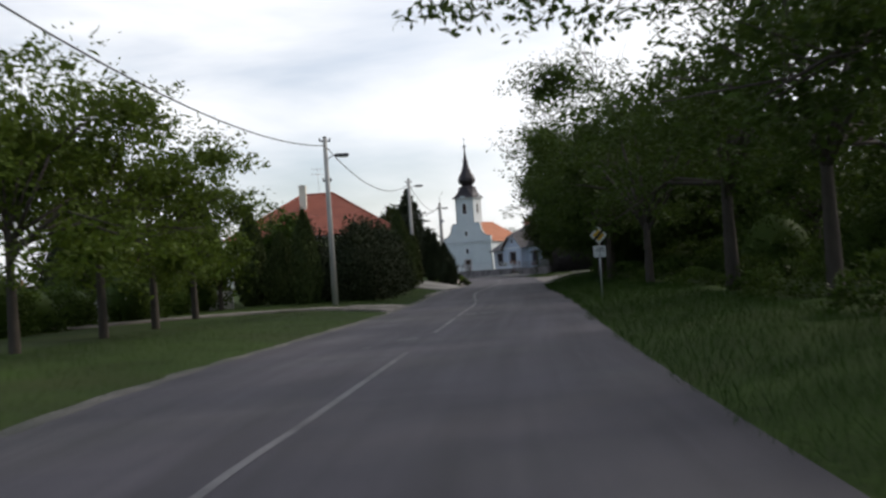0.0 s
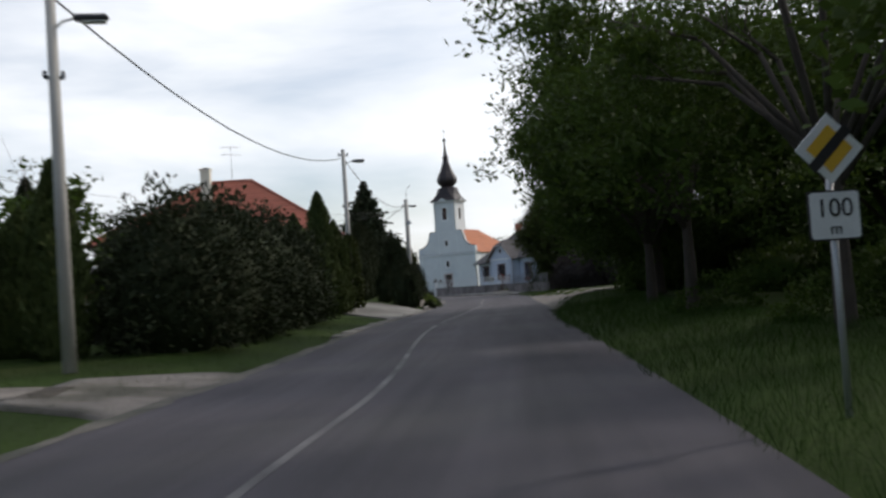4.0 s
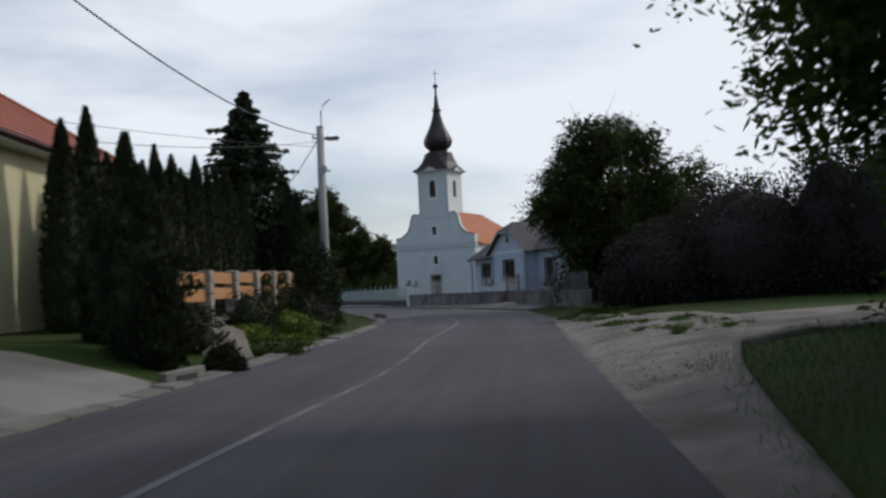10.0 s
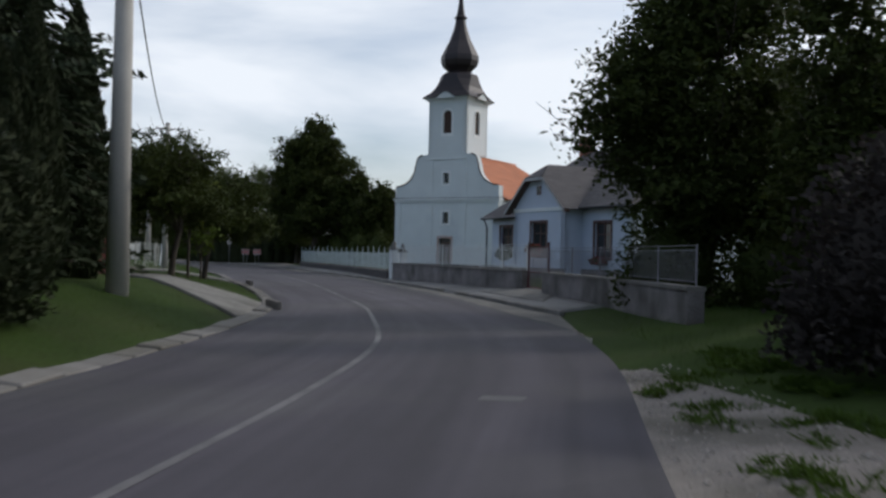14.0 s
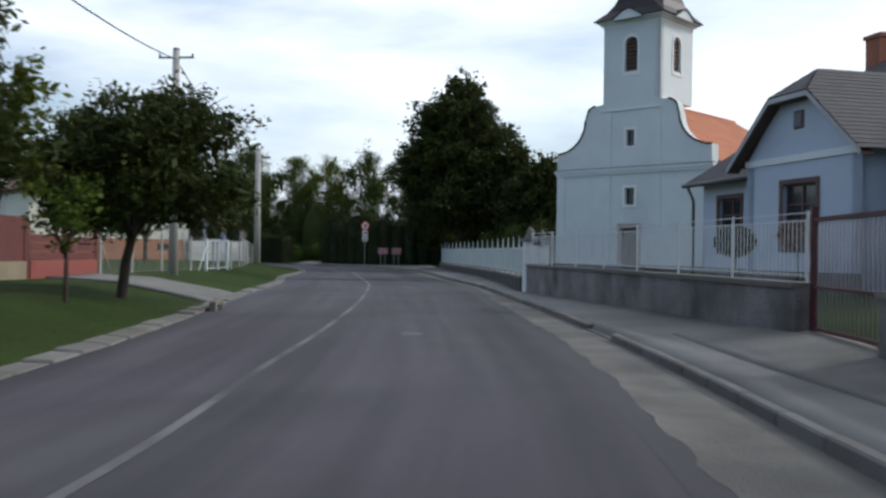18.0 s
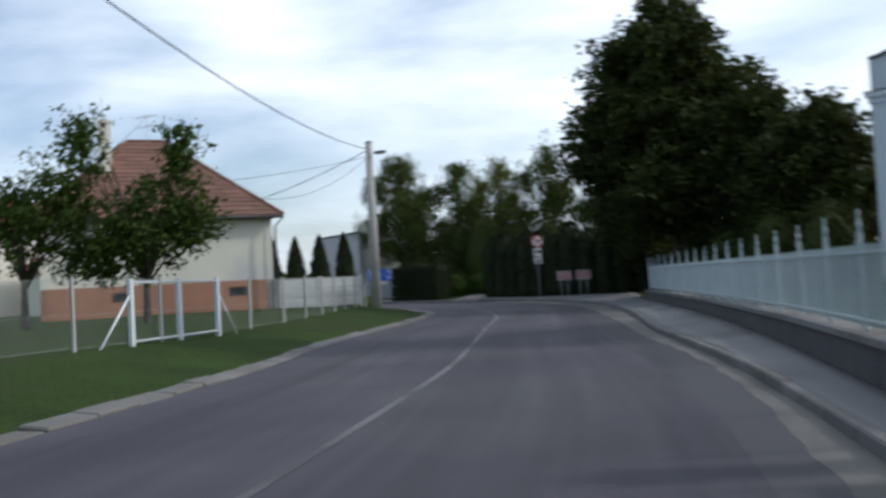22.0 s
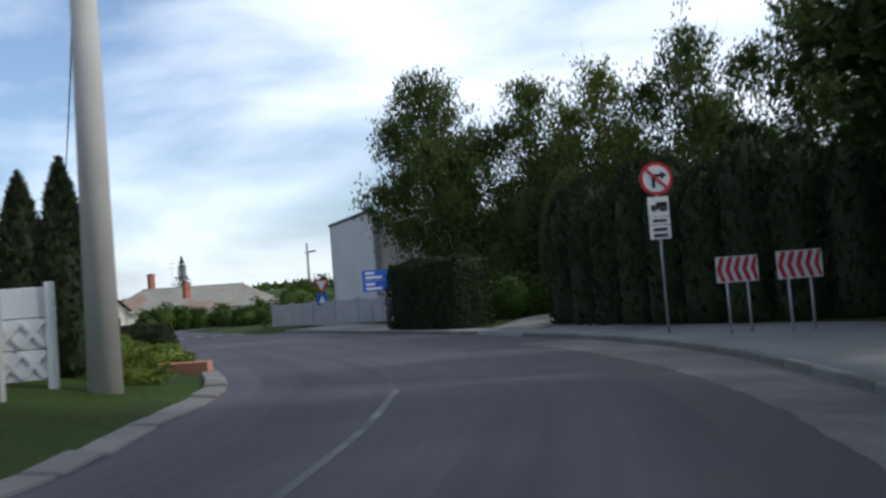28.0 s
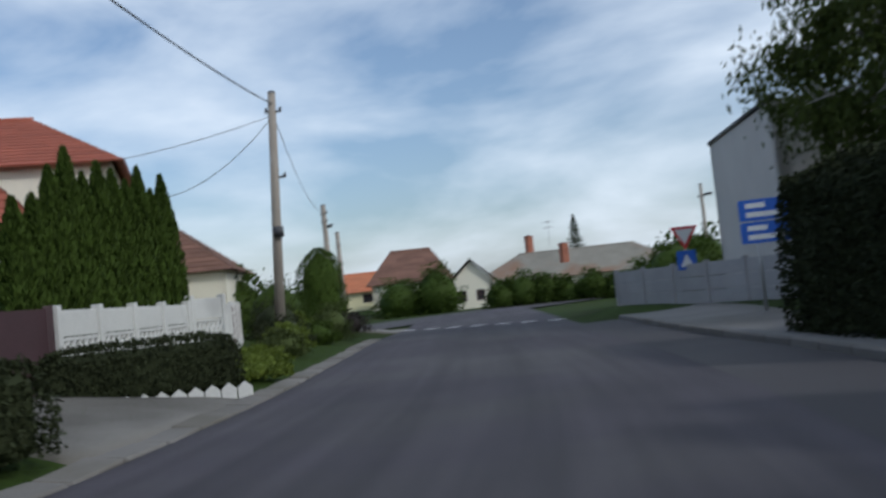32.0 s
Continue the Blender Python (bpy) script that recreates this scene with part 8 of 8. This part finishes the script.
for a, b in zip(kk[:-1], kk[1:]):
    c = (a + b) / 2
    if c[1] < 110.8:
        continue
    low = 0.085 if np.hypot(c[0] + 25.5, c[1] - 182.8) < 2.0 or np.hypot(c[0] - 6.3, c[1] - 123.0) < 1.3 else 0.0
    part("kerb_stone", km, KERB, kerb).matrix_basis = ki @ Matrix.Translation((*c, random.uniform(-0.012, 0.008) - low)) @ Matrix.Rotation(math.atan2(*(b - a)[::-1]) + random.uniform(-0.012, 0.012), 4, "Z")
SL = LEFT[(LEFT[:, 1] > 52) & (LEFT[:, 1] < 188)]
slabs = thing("edge_slabs", *SL[0], 0, 0, "pale concrete edge slabs along the asphalt", "kerb", kind="structure")
si = slabs.matrix_world.inverted()
slm = bm_mesh(bm_box(-0.475, 0.475, -0.02, 0.38, -0.1, 0.045, bevel=0.025), "edge_slab", KERB)
for a, b in zip(SL[:-1], SL[1:]):
    part("edge_slab", slm, KERB, slabs).matrix_basis = si @ Matrix.Translation((*((a + b) / 2), random.uniform(-0.03, 0.012))) @ Matrix.Rotation(math.atan2(*(b - a)[::-1]) + random.uniform(-0.035, 0.035), 4, "Z") @ Matrix.Rotation(random.uniform(0.03, 0.13), 4, "X") @ Matrix.Rotation(random.uniform(-0.03, 0.03), 4, "Y")
for x, y, t in ((1.75, 92.2, 80), (2.3, 110.6, 115), (-2.4, 126.2, 112), (1.5, 77.9, 80)):
    cv = thing("culvert_inlet", x, y, 0.0, t, "concrete culvert head with a dark plate for its opening", "culvert")
    part("headwall", bm_box(-0.7, 0.7, 0.35, 0.5, -0.1, 0.22, bevel=0.02), CONCRETE, cv)
    # No hole is cut: a dark plate stands for the shade inside.
    part("opening", bm_box(-0.35, 0.35, 0.33, 0.352, -0.05, 0.14), DARKMETAL, cv)
brick_edging = thing("brick_edging", -26.75, 173.6, gz(-27.2, 173.2), 24, "low terracotta brick edging of a flower bed", "edging")
for k in range(6):
    part("brick", bm_box(k * -0.42 - 0.4, k * -0.42, -0.12, 0.12, -0.1, 0.22, bevel=0.015), TERRA, brick_edging)
scal = thing("scalloped_edging", -36.95, 179.8, gz(-36.95, 178.3) - 0.03, 268, "white scalloped concrete edging along the hedge", "edging")
for k in range(14):
    part("edging_stone", prism(bmesh.new(), [(k * 0.24, -0.1), (k * 0.24 + 0.22, -0.1), (k * 0.24 + 0.22, 0.06), (k * 0.24 + 0.11, 0.15), (k * 0.24, 0.06)], 0.05), WHITECONC, scal)
dashes = thing("give_way_dashes", -55.2, 191.0, 0.0, 0, "white dashes across the junction mouth", "road marking", kind="structure")
for k in range(7):
    s = k / 6
    x, y = -56.6 + 6.4 * s, 190.75 + 2.8 * s
    part("dash", bm_box(-0.24, 0.24, -0.24, 0.24, 0.002, 0.007), LINE2, dashes).matrix_basis = dashes.matrix_world.inverted() @ Matrix.Translation((x, y, 0.003)) @ Matrix.Rotation(radians(28), 4, "Z")
rg = np.random.default_rng(3)
loc = hp(6.3, 0.75, 0.95)
fl = thing("flower_basket", *loc, -60.8, "red geraniums spilling from a planter under a window", "flowers")
for nm, mat, cnt, shift in (("blossoms", FLOWER, 150, -0.03), ("leaves", LEAF, 150, 0.02)):
    p = ball(cnt, rg) * rg.uniform(0.75, 1.0, (cnt, 1)) * (0.62, 0.26, 0.2) + (0, shift, 0)
    v, q = sprigs(p, rg.normal(size=p.shape), 0.1, 0.08, rg)
    part(nm, mesh_np(nm, v, q, mat), mat, fl)
part("planter", bm_box(-0.5, 0.5, -0.1, 0.22, -0.16, 0.1, bevel=0.02), DARKWOOD, fl)
for x, y, z, r, mats, lb in ((9.73, 128.15, 1.84, 0.42, (FLOWER, LEAF), "round red-flowering shrub trained on one stem"), (8.3, 124.2, 1.64, 0.36, (REDLEAF, LEAF_W), "round brownish shrub trained on one stem")):
    sd = thing("standard_shrub", x, y, gz(x, y), 0, lb, "shrub")
    hz = z - gz(x, y)
    part("stem", bm_tube((0, 0, -0.1), (0, 0, hz), 0.025, 0.02, 6), BARK, sd)
    for nm, mat in zip(("blossoms", "leaves"), mats):
        p = ball(620, rg) * rg.uniform(0.55, 1.0, (620, 1)) * (r, r, r * 0.8) + (0, 0, hz)
        v, q = sprigs(p, rg.normal(size=p.shape), 0.085, 0.065, rg)
        part(nm, mesh_np(nm, v, q, mat), mat, sd)

# ---- grass ----
RL, LL = RIGHT[RIGHT[:, 1] < 80], LEFT[LEFT[:, 1] < 64]
RL = RL[RL[:, 1] > 2]
LL = LL[LL[:, 1] > 2]
# Verge and lane blades carry the shade in their colour.
grass_field("verge_grass", ragged(RL[RL[:, 1] < 62], 0.08, 0.3, 1.0), offset(RL[RL[:, 1] < 62], -3.8), 56000, 0.26, 1, SHADEBLADE)
LANE = smooth_line([(6.2, 61.5), (6.75, 65.0), (7.1, 67.3), (7.7, 69.9), (8.2, 72.5), (8.85, 75.4), (10.1, 77.2), (11.6, 78.6)], 0.4)
grass_field("lane_grass", ragged(LANE, 0.1, 0.5, 3.0), LANE + np.array([4.2, -1.6]), 26000, 0.17, 5, SHADEBLADE)
grass_field("lane_grass", ragged(LANE, 0.5, 0.9, 6.0), ragged(LANE, -0.3, 0.3, 8.0), 1600, 0.1, 6)
grass_field("verge_grass_left", ragged(LL, -0.02, 0.3, 2.0), offset(LL, 6.0), 44000, 0.14, 2, SHADEBLADE)
ML = LEFT[(LEFT[:, 1] > 80) & (LEFT[:, 1] < 186)]
grass_field("lawn_grass", offset(ML, 0.55), offset(ML, 3.4), 62000, 0.1, 3)
grass_field("yard_grass", offset(RIGHT[(RIGHT[:, 1] > 97) & (RIGHT[:, 1] < 112)], -0.8), offset(RIGHT[(RIGHT[:, 1] > 97) & (RIGHT[:, 1] < 112)], -4.5), 9000, 0.13, 4)
